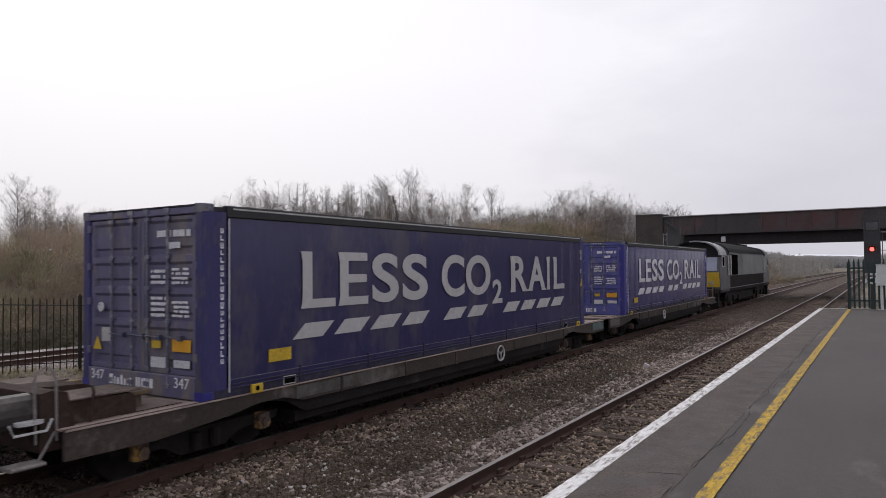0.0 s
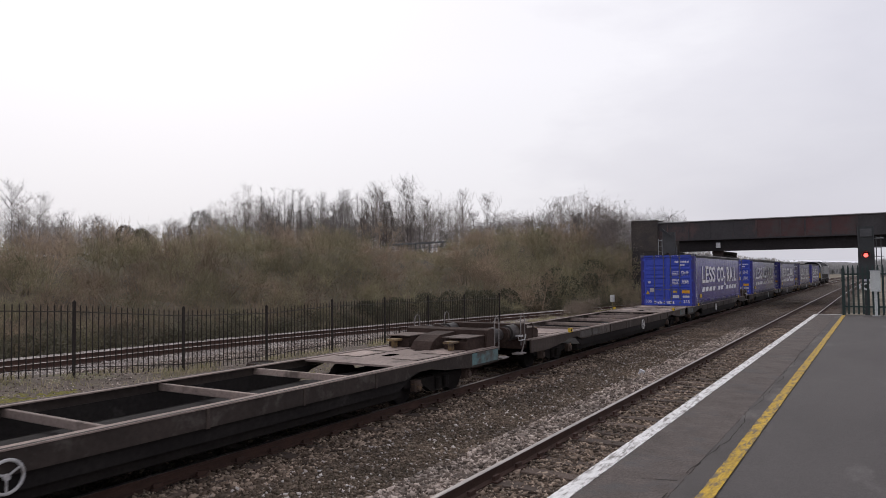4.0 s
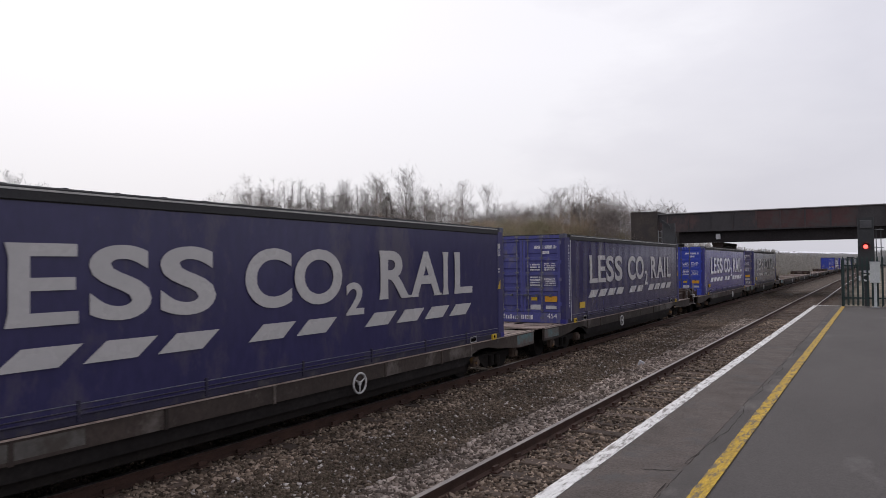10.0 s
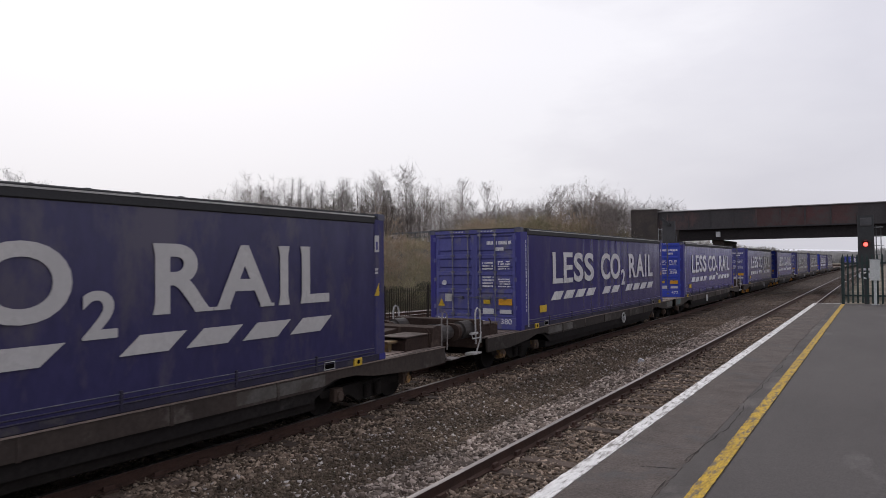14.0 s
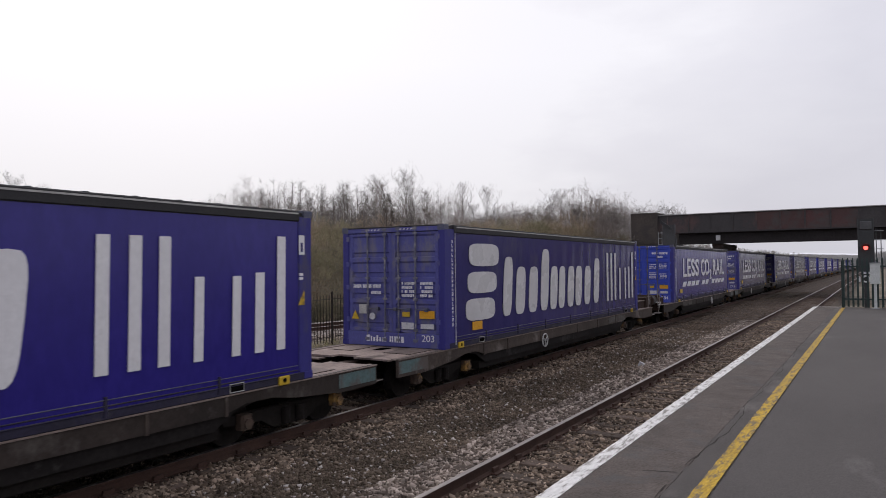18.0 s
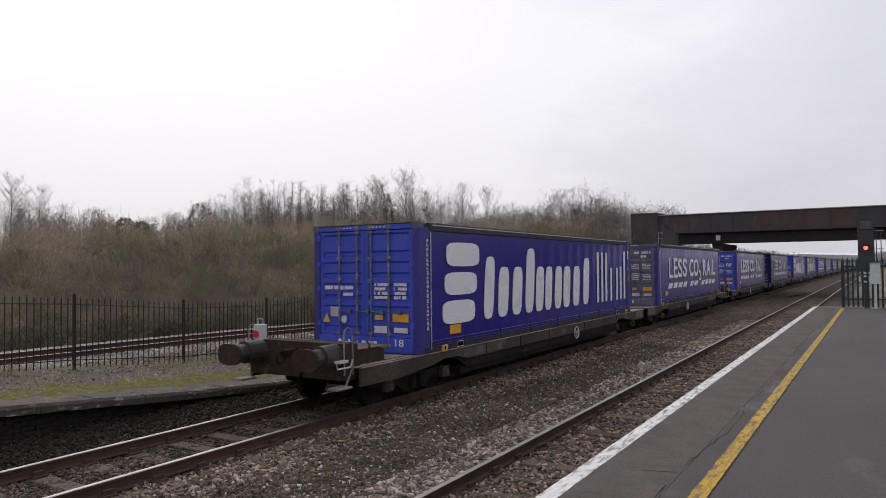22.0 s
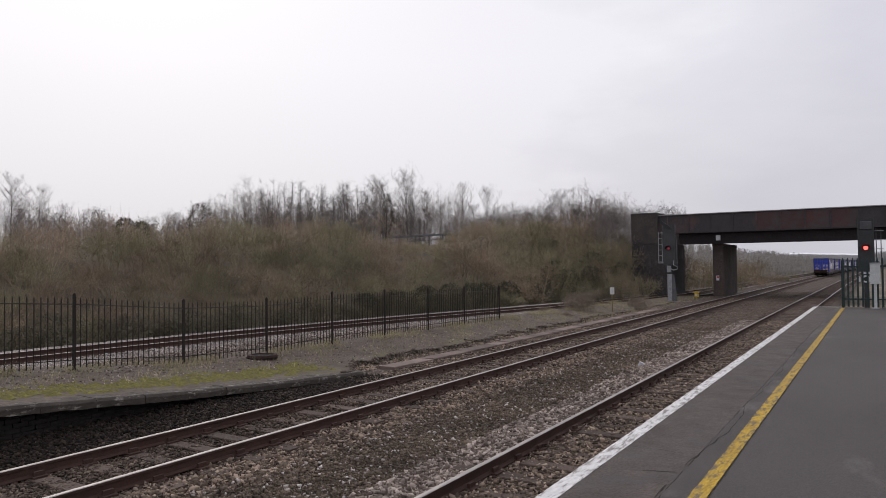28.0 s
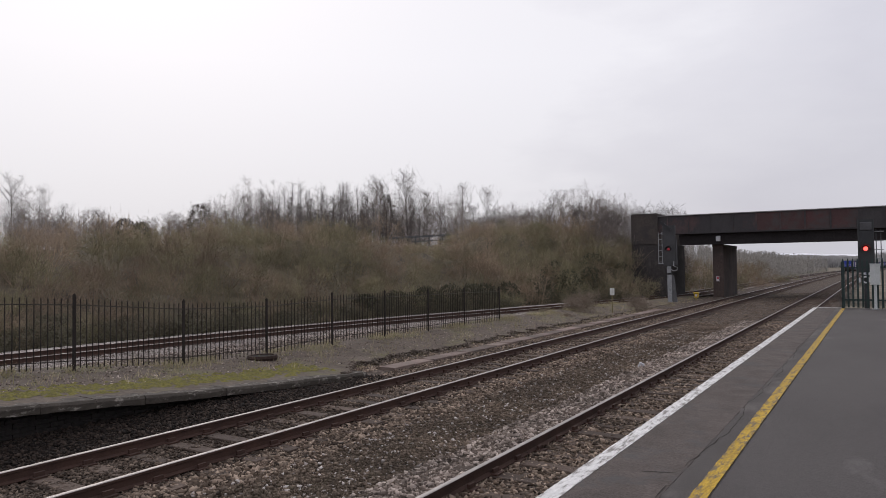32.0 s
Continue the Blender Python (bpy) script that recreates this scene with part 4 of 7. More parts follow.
# ================= palisade at the platform end =================
PAL_Y = 28.45
palisade = thing("palisade_fence", "dark green steel palisade fence across the platform end", "fence")
pale_me = Shape().prism(2, [(-0.032, -0.012), (0.032, -0.012), (0.032, 0.006), (0.012, 0.016), (-0.012, 0.016), (-0.032, 0.006)], 0.04, 1.66)
pale_me.add([(-0.032, -0.012, 1.66), (0.032, -0.012, 1.66), (0.032, 0.016, 1.66), (-0.032, 0.016, 1.66), (-0.012, 0, 1.76), (0.012, 0, 1.76)], [(0, 1, 5, 4), (2, 3, 4, 5), (1, 2, 5), (3, 0, 4)])
pale_me = pale_me.mesh("pale", [M["green_fence"]])
for i in range(31):
    part("pale", pale_me, None, palisade, at=Matrix.Translation((-0.66 + i * 0.148, PAL_Y, PLAT_Z)))
for z in (0.28, 1.42):
    part("rail", Shape().box(-0.72, 3.9, PAL_Y + 0.012, PAL_Y + 0.05, PLAT_Z + z, PLAT_Z + z + 0.05), M["green_fence"], palisade)
for x in (-0.69, 2.0, 3.9):
    part("post", Shape().box(x - 0.03, x + 0.03, PAL_Y + 0.05, PAL_Y + 0.12, PLAT_Z, PLAT_Z + 1.65, 0.006), M["green_fence"], palisade)
for i in range(12):
    part("pale", pale_me, None, palisade, at=Matrix.Translation((-0.66, PAL_Y + 0.14 + i * 0.148, PLAT_Z - 0.1)) @ Matrix.Rotation(math.pi / 2, 4, "Z"))

cab = thing("control_box_on_post", "light grey control box on a post by the palisade", "control box", Matrix.Translation((0.30, 28.15, PLAT_Z)))
part("box", Shape().box(-0.15, 0.15, -0.10, 0.10, 0.85, 1.56, 0.015), M["grey_box"], cab)
part("post", Shape().box(-0.045, 0.045, -0.045, 0.045, 0.0, 0.85, 0.008), M["grey_box"], cab)
part("base_plate", Shape().box(-0.12, 0.12, -0.12, 0.12, 0.0, 0.02), M["galv"], cab)
part("lid", Shape().box(-0.165, 0.165, -0.115, 0.115, 1.56, 1.585), M["galv"], cab)

# ================= signals =================
sig = thing("platform_signal", "dark colour-light signal showing red beyond the palisade", "railway signal", Matrix.Translation((0.06, 36.0, 0.0)))
part("post", Shape().box(-0.10, 0.10, -0.06, 0.14, -0.45, 2.2, 0.02), M["dark_metal"], sig)
part("head", Shape().box(-0.30, 0.33, -0.10, 0.12, 2.10, 4.44, 0.03), M["dark_metal"], sig)
part("indicator", Shape().box(-0.20, 0.24, -0.16, -0.10, 3.96, 4.32, 0.02), M["indicator"], sig, "dull grey route indicator panel")
part("lens", Shape().rod(1, (0.0, 3.15), 0.088, -0.15, -0.10, 20), M["red_lamp"], sig, "glowing red lens")
hood = Shape()
n = 12
for i in range(n):
    a, b = math.pi * (i / n) * 1.3 - 0.47, math.pi * ((i + 1) / n) * 1.3 - 0.47
    hood.add([(0.16 * math.cos(a), -0.10, 3.15 + 0.16 * math.sin(a)), (0.16 * math.cos(b), -0.10, 3.15 + 0.16 * math.sin(b)), (0.17 * math.cos(b), -0.34, 3.15 + 0.17 * math.sin(b)), (0.17 * math.cos(a), -0.34, 3.15 + 0.17 * math.sin(a))], [(0, 1, 2, 3)])
part("hood", hood, M["dark_metal"], sig)
for z in (3.9, 3.5, 3.1, 2.7, 2.4):
    part("hoop", Shape().torus((0.50, 0.1, z), 2, 0.17, 0.015, 14, 5), M["galv"], sig)
for x in (0.40, 0.58):
    part("ladder_rail", Shape().rod(2, (x, 0.12), 0.018, -0.4, 4.0, 6), M["dark_metal"], sig)
part("sign_ring", Shape().torus((-0.02, -0.14, 1.78), 1, 0.13, 0.035, 18, 6), M["placard"], sig, "white ring sign")
part("sign_plate", Shape().box(-0.16, 0.14, -0.14, -0.12, 2.0, 2.10), M["placard"], sig, "small white plate")
part("side_plate", Shape().box(-0.34, -0.22, -0.15, -0.13, 1.66, 1.86), M["placard"], sig, "small white plate")

sg = thing("lineside_signal", "dark signal head with ladder cage on a pale grey post", "railway signal", Matrix.Translation((-12.0, 51.5, -0.2)))
part("post", Shape().box(-0.19, 0.12, -0.14, 0.14, 0.0, 2.02, 0.02), M["galv"], sg, "pale grey box post")
part("rear_stay", Shape().prism(1, [(0.124, 0.0), (0.46, 0.0), (0.26, 1.95), (0.124, 2.0)], -0.06, 0.10), M["stay"], sg, "grey tapering stay plate")
part("neck", Shape().box(-0.12, 0.10, -0.10, 0.10, 2.02, 2.70, 0.02), M["dark_metal"], sg)
part("junction_box", Shape().box(-0.20, 0.07, -0.22, -0.10, 2.16, 2.62, 0.03), M["galv"], sg, "pale grey junction box")
part("cable_loop", Shape().tube([(0.05, -0.14, 2.42), (0.26, -0.16, 2.30), (0.50, -0.16, 2.36), (0.56, -0.16, 2.52), (0.40, -0.16, 2.60), (0.26, -0.16, 2.66), (0.30, -0.15, 3.0)], 0.035, 6), M["galv"], sg, "looped grey cable conduit")
part("side_conduit", Shape().rod(2, (0.47, 0.0), 0.045, 2.7, 4.6, 6), M["galv_dull"], sg, "dull cable conduit")
part("head", Shape().box(-0.48, 0.39, -0.12, 0.16, 2.70, 5.58, 0.04), M["signal_grey"], sg)
part("lens", Shape().rod(1, (-0.06, 3.87), 0.09, -0.18, -0.12, 16), M["red_dim"], sg, "dim red lens")
lh = Shape()
for i in range(10):
    a, b = math.pi * 1.2 * i / 10 - 0.31, math.pi * 1.2 * (i + 1) / 10 - 0.31
    lh.add([(-0.06 + 0.19 * math.cos(a), -0.12, 3.87 + 0.19 * math.sin(a)), (-0.06 + 0.19 * math.cos(b), -0.12, 3.87 + 0.19 * math.sin(b)), (-0.06 + 0.20 * math.cos(b), -0.42, 3.87 + 0.20 * math.sin(b)), (-0.06 + 0.20 * math.cos(a), -0.42, 3.87 + 0.20 * math.sin(a))], [(0, 1, 2, 3)])
part("hood", lh, M["dark_metal"], sg)
part("sighting_board", Shape().prism(1, [(-0.66, 5.80), (-0.58, 5.94), (0.16, 5.36), (0.08, 5.20)], -0.24, -0.14), M["dark_metal"], sg, "slanted black hood arm")
for x in (-0.78, -0.52):
    part("ladder_rail", Shape().rod(2, (x, -0.1), 0.024, 2.85, 5.10, 6), M["galv"], sg)
for i in range(6):
    part("rung", Shape().rod(0, (-0.1, 2.95 + i * 0.41), 0.018, -0.78, -0.52, 6), M["galv"], sg)
part("ladder_foot", Shape().box(-0.80, -0.44, -0.16, 0.0, 2.80, 2.86), M["galv"], sg)
part("base_slab", Shape().box(-0.9, 0.6, -0.5, 0.5, -0.1, 0.06, 0.02), M["concrete"], sg)

wb = thing("white_marker_box", "small white lineside box on a short post", "lineside box", Matrix.Translation((-12.0, 37.9, -0.15)))
part("box", Shape().box(-0.105, 0.105, -0.10, 0.10, 1.04, 1.42, 0.03), M["white_box"], wb)
part("post", Shape().rod(2, (0, 0), 0.035, -0.3, 1.05, 8), M["post_paint"], wb, "faded yellow post")
yb = thing("yellow_lineside_box", "small yellow grit box beside the bridge pier", "lineside box", Matrix.Translation((-10.85, 54.6, -0.35)))
part("box", Shape().box(-0.15, 0.15, -0.14, 0.14, 0.42, 0.74, 0.05), M["yellow"], yb)
part("lid", Shape().box(-0.19, 0.19, -0.17, 0.17, 0.70, 0.80, 0.04), M["yellow"], yb)
part("label_plate", Shape().box(-0.07, 0.09, -0.15, -0.138, 0.50, 0.66), M["placard"], yb, "small white plate")
part("stand", Shape().rod(2, (0, 0), 0.075, 0.0, 0.44, 8), M["post_paint"], yb)
solid("white_stone", Shape().box(-0.07, 0.07, -0.05, 0.05, -0.06, 0.09, 0.02), M["placard"], "pale stone lying on the ballast", "stone", Matrix.Translation((-5.2, 18.8, -0.2)) @ Matrix.Rotation(0.4, 4, "Y"))

# ================= road bridge =================
BY = 60.0
bridge = thing("road_bridge", "dark plate girder road bridge on brick supports", "bridge")
part("upper_girder", Shape().box(-14.9, 34, BY, BY + 0.35, 5.15, 6.62), M["girder"], bridge, "riveted parapet girder with rusty patches")
part("lower_girder", Shape().box(-13.3, 34, BY + 0.45, BY + 0.95, 4.18, 5.15), M["girder_shaded"], bridge, "lower girder with its deep shadow in the colour")
part("flange", Shape().box(-14.9, 34, BY - 0.09, BY + 0.42, 5.09, 5.16), M["girder"], bridge)
part("capping", Shape().box(-14.9, 34, BY - 0.12, BY + 0.45, 6.62, 6.70, 0.02), M["parapet"], bridge, "pale capping strip")
part("far_girder", Shape().box(-14.9, 34, BY + 8.2, BY + 8.6, 4.4, 6.62), M["girder"], bridge)
part("deck_soffit", Shape().box(-13.3, 34, BY + 0.95, BY + 8.2, 5.0, 5.5), M["girder"], bridge)
for x in (-7.32, -5.60, -3.88, -2.16, 1.28):
    part("panel", Shape().box(x + 0.11, x + 1.71, BY - 0.012, BY - 0.002, 5.20, 6.58), M["girder_red"], bridge, "rust-red web panel")
x = -14.2
while x < 24:
    part("stiffener", Shape().box(x, x + 0.10, BY - 0.07, BY, 5.16, 6.62), M["girder"], bridge)
    x += 1.72
part("abutment", Shape().box(-17.1, -14.3, BY - 0.35, BY + 7.0, -0.6, 4.3, 0.05), M["abutment"], bridge, "blackened brick abutment")
part("abutment_pilaster", Shape().box(-17.1, -14.9, BY - 0.40, BY + 9.0, 4.3, 6.80, 0.05), M["pilaster"], bridge, "brick parapet pilaster")
part("pilaster_cap", Shape().box(-17.15, -14.86, BY - 0.44, BY + 9.04, 6.80, 6.90, 0.03), M["pilaster"], bridge)
for y in (BY + 1.0,):
    part("pier", Shape().box(-10.75, -9.93, y, y + 7.0, -0.6, 3.95, 0.04), M["pier"], bridge, "narrow brick pier")
    part("pier_cap", Shape().box(-10.79, -9.89, y - 0.04, y + 7.04, 3.95, 4.18, 0.02), M["pier"], bridge)
part("right_abutment", Shape().box(9.0, 34, BY - 0.2, BY + 9.0, -0.6, 5.1), M["abutment"], bridge)
part("bridge_lamp", Shape().box(-10.35, -10.03, BY + 0.2, BY + 0.5, 4.44, 4.86, 0.14), M["placard"], bridge, "rounded white lamp box on the girder")
part("pier_plate", Shape().box(-10.50, -10.28, BY + 0.96, BY + 1.0, 1.15, 1.55), M["placard"], bridge, "small red and white plate")
part("red_mark", Shape().box(-10.44, -10.30, BY + 0.94, BY + 0.96, 1.34, 1.5), M["red_dim"], bridge, "red mark")

# road safety barrier up on the bank
bar = thing("road_barrier", "grey crash barrier along the road on the bank", "crash barrier")
A, B = Vector((-46, 64, 5.55)), Vector((-39, 70.5, 6.1))
for k in range(7):
    p = A.lerp(B, k / 6)
    part("post", Shape().box(p.x - 0.06, p.x + 0.06, p.y - 0.06, p.y + 0.06, p.z - 2.2, p.z + 0.35), M["barrier"], bar)
part("beam", Shape().tube([A + Vector((0, -0.1, 0.3)), B + Vector((0, -0.1, 0.3))], 0.12, 4), M["barrier"], bar)
part("lower_beam", Shape().tube([A + Vector((0, -0.1, -0.25)), B + Vector((0, -0.1, -0.25))], 0.07, 4), M["barrier"], bar)

# ================= distance =================
def ridge(name, y, x0, x1, base, tops, depth, mat, label):
    s = Shape()
    n = len(tops)
    for k in range(n - 1):
        xa, xb = x0 + (x1 - x0) * k / (n - 1), x0 + (x1 - x0) * (k + 1) / (n - 1)
        s.add([(xa, y, base), (xb, y, base), (xb, y + depth * 0.3, tops[k + 1]), (xa, y + depth * 0.3, tops[k]), (xb, y + depth, base), (xa, y + depth, base)], [(0, 1, 2, 3), (3, 2, 4, 5)])
    return solid(name, s, mat, label, "hill", kind="structure")


hr = random.Random(4)
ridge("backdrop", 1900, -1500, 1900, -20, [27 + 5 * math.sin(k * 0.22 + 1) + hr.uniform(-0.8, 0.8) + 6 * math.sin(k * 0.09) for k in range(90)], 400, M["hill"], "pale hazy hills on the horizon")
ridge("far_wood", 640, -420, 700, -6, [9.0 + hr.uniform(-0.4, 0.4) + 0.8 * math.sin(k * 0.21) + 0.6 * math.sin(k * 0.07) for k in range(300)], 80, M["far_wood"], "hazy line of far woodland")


# ================= scrub and trees =================
def stem(shape, rnd, p, d, length, r, segs, n, wander, lift=0.0):
    """One tapering, wandering stem; gives the points along it."""
    pts, rad, q, v = [Vector(p)], [r], Vector(p), Vector(d).normalized()
    for k in range(segs):
        v = (v + Vector((rnd.uniform(-1, 1), rnd.uniform(-1, 1), rnd.uniform(-1, 1) + lift)) * wander).normalized()
        q = q + v * (length / segs)
        pts.append(q.copy())
        rad.append(r * (1 - 0.82 * (k + 1) / segs))
    shape.tube(pts, rad, n)
    return pts


def spike(shape, p, d, length, r):
    """A fine pointed twig."""
    p, d = Vector(p), Vector(d).normalized()
    u = d.orthogonal().normalized() * r
    w = d.cross(u)
    shape.add([p + u, p - u * 0.5 + w * 0.87, p - u * 0.5 - w * 0.87, p + d * length], [(0, 1, 3), (1, 2, 3), (2, 0, 3)])


def bush_mesh(seed, shoots, spread, tall, mat):
    """A rounded thicket: several lobes of fine short twigs on thin stems."""
    rnd, s = random.Random(seed), Shape()
    lobes = []
    for k in range(9):
        a, t = rnd.uniform(0, 6.283), rnd.uniform(0.0, 1.0) ** 0.6
        h = tall * (0.72 - 0.42 * t) * rnd.uniform(0.75, 1.1)
        lobes.append((Vector((spread * 0.55 * t * math.cos(a), spread * 0.55 * t * math.sin(a), h)), tall * rnd.uniform(0.22, 0.36)))
    for c, r in lobes:
        for j in range(3):
            d = c - Vector((c.x * 0.6, c.y * 0.6, -0.2)) + Vector((rnd.uniform(-0.4, 0.4), rnd.uniform(-0.4, 0.4), 0.2))
            stem(s, rnd, (c.x * 0.6, c.y * 0.6, -0.25), d, (d.length + r) * rnd.uniform(0.9, 1.2), rnd.uniform(0.010, 0.017), 3, 3, 0.14)
    for k in range(shoots):
        c, r = lobes[k % 9]
        d = Vector((rnd.gauss(0, 1), rnd.gauss(0, 1), rnd.gauss(0.25, 0.9))).normalized()
        p = c + Vector((d.x, d.y, d.z * 0.9)) * r * rnd.uniform(0.35, 0.95)
        v = d + Vector((rnd.uniform(-1, 1), rnd.uniform(-1, 1), rnd.uniform(-0.3, 1.1))) * 0.75
        spike(s, p, v, rnd.uniform(0.14, 0.42), rnd.uniform(0.007, 0.0115))
    return s.mesh("crown", [mat])


def tree_meshes(seed, tall, spread, limbs, fine, upright=0.6, mat=None):
    """A bare tree: trunk, and a crown of limbs, branches and fine twigs."""
    rnd, trunk, crown = random.Random(seed), Shape(), Shape()
    tp = stem(trunk, rnd, (0, 0, -0.3), (rnd.uniform(-0.06, 0.06), rnd.uniform(-0.06, 0.06), 1), tall * 0.93, tall * 0.0072, 6, 5, 0.05, 0.5)
    for k in range(limbs):
        u = 0.10 + 0.87 * (k + rnd.random()) / limbs
        i = min(int(u * 6), 5)
        p = tp[i].lerp(tp[i + 1], u * 6 - i)
        a = rnd.uniform(0, 6.283)
        reach = spread * (0.18 + 0.62 * math.sin(math.pi * (0.10 + 0.86 * u))) * rnd.uniform(0.6, 1.15)
        lp = stem(crown, rnd, p, (math.cos(a), math.sin(a), upright + rnd.uniform(0.0, 0.7)), reach, tall * 0.0032 * (1.3 - u), 4, 3, 0.09, 0.10)
        for b in range(fine):
            w = rnd.uniform(0.15, 1.0)
            j = min(int(w * 4), 3)
            q = lp[j].lerp(lp[j + 1], w * 4 - j)
            a2 = rnd.uniform(0, 6.283)
            bp = stem(crown, rnd, q, (math.cos(a2), math.sin(a2), rnd.uniform(0.3, 1.5)), reach * rnd.uniform(0.24, 0.52), 0.009, 2, 3, 0.12, 0.3)
            for c in range(3):
                v = bp[2] - bp[1]
                spike(crown, bp[rnd.choice((0, 1, 1, 2))].lerp(bp[2], 0.4 * rnd.random()), v.normalized() + Vector((rnd.uniform(-1, 1), rnd.uniform(-1, 1), rnd.uniform(-0.4, 0.8))) * 0.75, rnd.uniform(0.18, 0.48), 0.0070)
    return trunk.mesh("trunk", [mat or M["bark"]]), crown.mesh("crown", [mat or M["bark"]])


def place_z(x, y):
    return float(ground_height(np.array(float(x)), np.array(float(y))))


veg = random.Random(77)
BUSH = []
for k in range(7):
    b = thing("scrub_bush", "leafless brown bramble and willow scrub on the bank" if k in (1, 4, 6) else "leafless olive-green willow scrub on the bank", "bush", group="bank scrub")
    part("crown", bush_mesh(40 + k, 720, 3.1, (2.0, 2.5, 1.7, 2.9, 2.2, 2.4, 1.8)[k], M["twig"] if k in (1, 4, 6) else M["twig_olive"]), None, b)
    BUSH.append(b)


FAR_BUSH = [bush_mesh(70 + k, 380, 3.1, (2.0, 2.5, 1.7, 2.9, 2.2, 2.4, 1.8)[k], M["twig"]) for k in range(7)]


def plant(template, x, y, s, z=None, turn=None):
    ob = copy_thing(template, Matrix.Translation((x, y, place_z(x, y) if z is None else z)) @ Matrix.Rotation(veg.uniform(0, 6.28) if turn is None else turn, 4, "Z"))
    ob.scale = (s * veg.uniform(0.9, 1.15), s * veg.uniform(0.9, 1.15), s * veg.uniform(0.9, 1.12))
    return ob


def scatter(name, spots, mats, label):
    """Many bushes far back, joined into one thicket."""
    vs, fs, o = [], [], 0
    for k, x, y, sc in spots:
        me = FAR_BUSH[k]
        co = np.empty(len(me.vertices) * 3, np.float32)
        me.vertices.foreach_get("co", co)
        co = co.reshape(-1, 3)
        a = veg.uniform(0, 6.28)
        c, d = math.cos(a) * sc, math.sin(a) * sc
        vs.append(np.stack([co[:, 0] * c - co[:, 1] * d + x, co[:, 0] * d + co[:, 1] * c + y, co[:, 2] * sc + place_z(x, y)], 1))
        me.calc_loop_triangles()
        ix = np.empty(len(me.loop_triangles) * 3, np.int32)
        me.loop_triangles.foreach_get("vertices", ix)
        fs.append(ix.reshape(-1, 3) + o)
        o += len(co)
    ob = new(name, fast_mesh(name, np.concatenate(vs), np.concatenate(fs), mats))
    return tagged(ob, label, "scrub", kind="stuff")


def in_view(x, y):
    return y > 0.60 * -x - 13


def in_dip(x, y):
    return 30.3 < math.degrees(math.atan2(-x, y)) < 36.4 and 47 < math.hypot(x, y) < 82


back = {0: [], 1: []}
for k in range(26):
    y = 6 + 1.2 * k + veg.uniform(-0.5, 0.5)
    plant(BUSH[veg.randrange(7)], float(bank_foot(np.array(y))) - 0.5 - veg.uniform(0, 1.6), y, veg.uniform(0.38, 0.58))
for y in np.arange(2.0, 76, 1.9):
    foot = float(bank_foot(np.array(float(y))))
    for row, d in enumerate((0.3, 1.9, 3.6, 5.4, 7.6, 10.0, 12.6, 15.5, 19.0, 22.5, 26.5)):
        x, yy = foot - d + veg.uniform(-0.8, 0.8), y + veg.uniform(-1.0, 1.0)
        if (row > 8 and yy > 34) or (-17.8 < x and 57 < yy < 71) or not in_view(x, yy) or (yy > 62 and d < 2.5):
            continue
        sc = veg.uniform(0.7, 1.15) * (0.75 if row == 0 else 1.0) * (0.62 if in_dip(x, yy) else 1.0)
        k = veg.randrange(7)
        if row < 5:
            plant(BUSH[k], x, yy, sc)
        else:
            back[k % 2].append((k, x, yy, sc * 1.1))
for y in np.arange(76, 300, 7.0):
    for j in range(4):
        x = float(bank_foot(np.array(float(y)))) + 3.0 - 3.2 * j + veg.uniform(-1.2, 1.2)
        k = veg.randrange(7)
        back[k % 2].append((k, x, y + veg.uniform(-2, 2), veg.uniform(1.0, 1.5)))
for j in (0, 1):
    scatter("bank_scrub", back[j], M["twig"] if j else M["twig_olive"], "brown thicket of bare scrub farther back" if j else "olive thicket of bare scrub farther back")


def blades(name, n, spot, length, r, lean, mat, label, category, seed):
    """Fine single shoots; spot(rng, n) gives x, y, z arrays."""
    rng = np.random.default_rng(seed)
    x, y, z = spot(rng, n)
    n = len(x)
    d = np.stack([rng.normal(0, lean, n), rng.normal(0, lean, n), np.ones(n)], 1)
    d /= np.linalg.norm(d, axis=1)[:, None]
    L = rng.uniform(length[0], length[1], n)[:, None]
    p = np.stack([x, y, z], 1)
    a = rng.uniform(0, 6.28, n)
    u = np.stack([np.cos(a), np.sin(a), np.zeros(n)], 1) * r
    w = np.stack([-np.sin(a), np.cos(a), np.zeros(n)], 1) * r
    v = np.stack([p + u, p - u * 0.5 + w * 0.87, p - u * 0.5 - w * 0.87, p + d * L], 1).reshape(-1, 3)
    t = (np.array([(0, 1, 3), (1, 2, 3), (2, 0, 3)])[None] + 4 * np.arange(n)[:, None, None]).reshape(-1, 3)
    return tagged(new(name, fast_mesh(name, v, t, mat)), label, category, kind="stuff")


def bank_spot(rng, n):
    y = rng.uniform(3, 82, n)
    x = bank_foot(y) + 0.6 - rng.uniform(0, 1, n) ** 1.2 * 20
    keep = (y > 0.60 * -x - 13) & ~((x > -17.8) & (y > 57) & (y < 71))
    x, y = x[keep], y[keep]
    return x, y, ground_height(x, y) - 0.05


blades("bramble_shoots", 60000, bank_spot, (0.18, 0.55), 0.009, 1.2, M["blades"], "fine dry bramble shoots covering the bank", "scrub", 51)


def strip_spot(rng, n):
    y = rng.uniform(3, 46, n)
    x = np.where(rng.random(n) < 0.6, -14.1 + rng.normal(0, 0.35, n), rng.uniform(-14.5, -10.9, n))
    keep = (wobble(x, y, 1.3, 3.0) > 0.50) & (x < -11.95)
    x, y = x[keep], y[keep]
    return x, y, strip_z(x, y) - 0.01


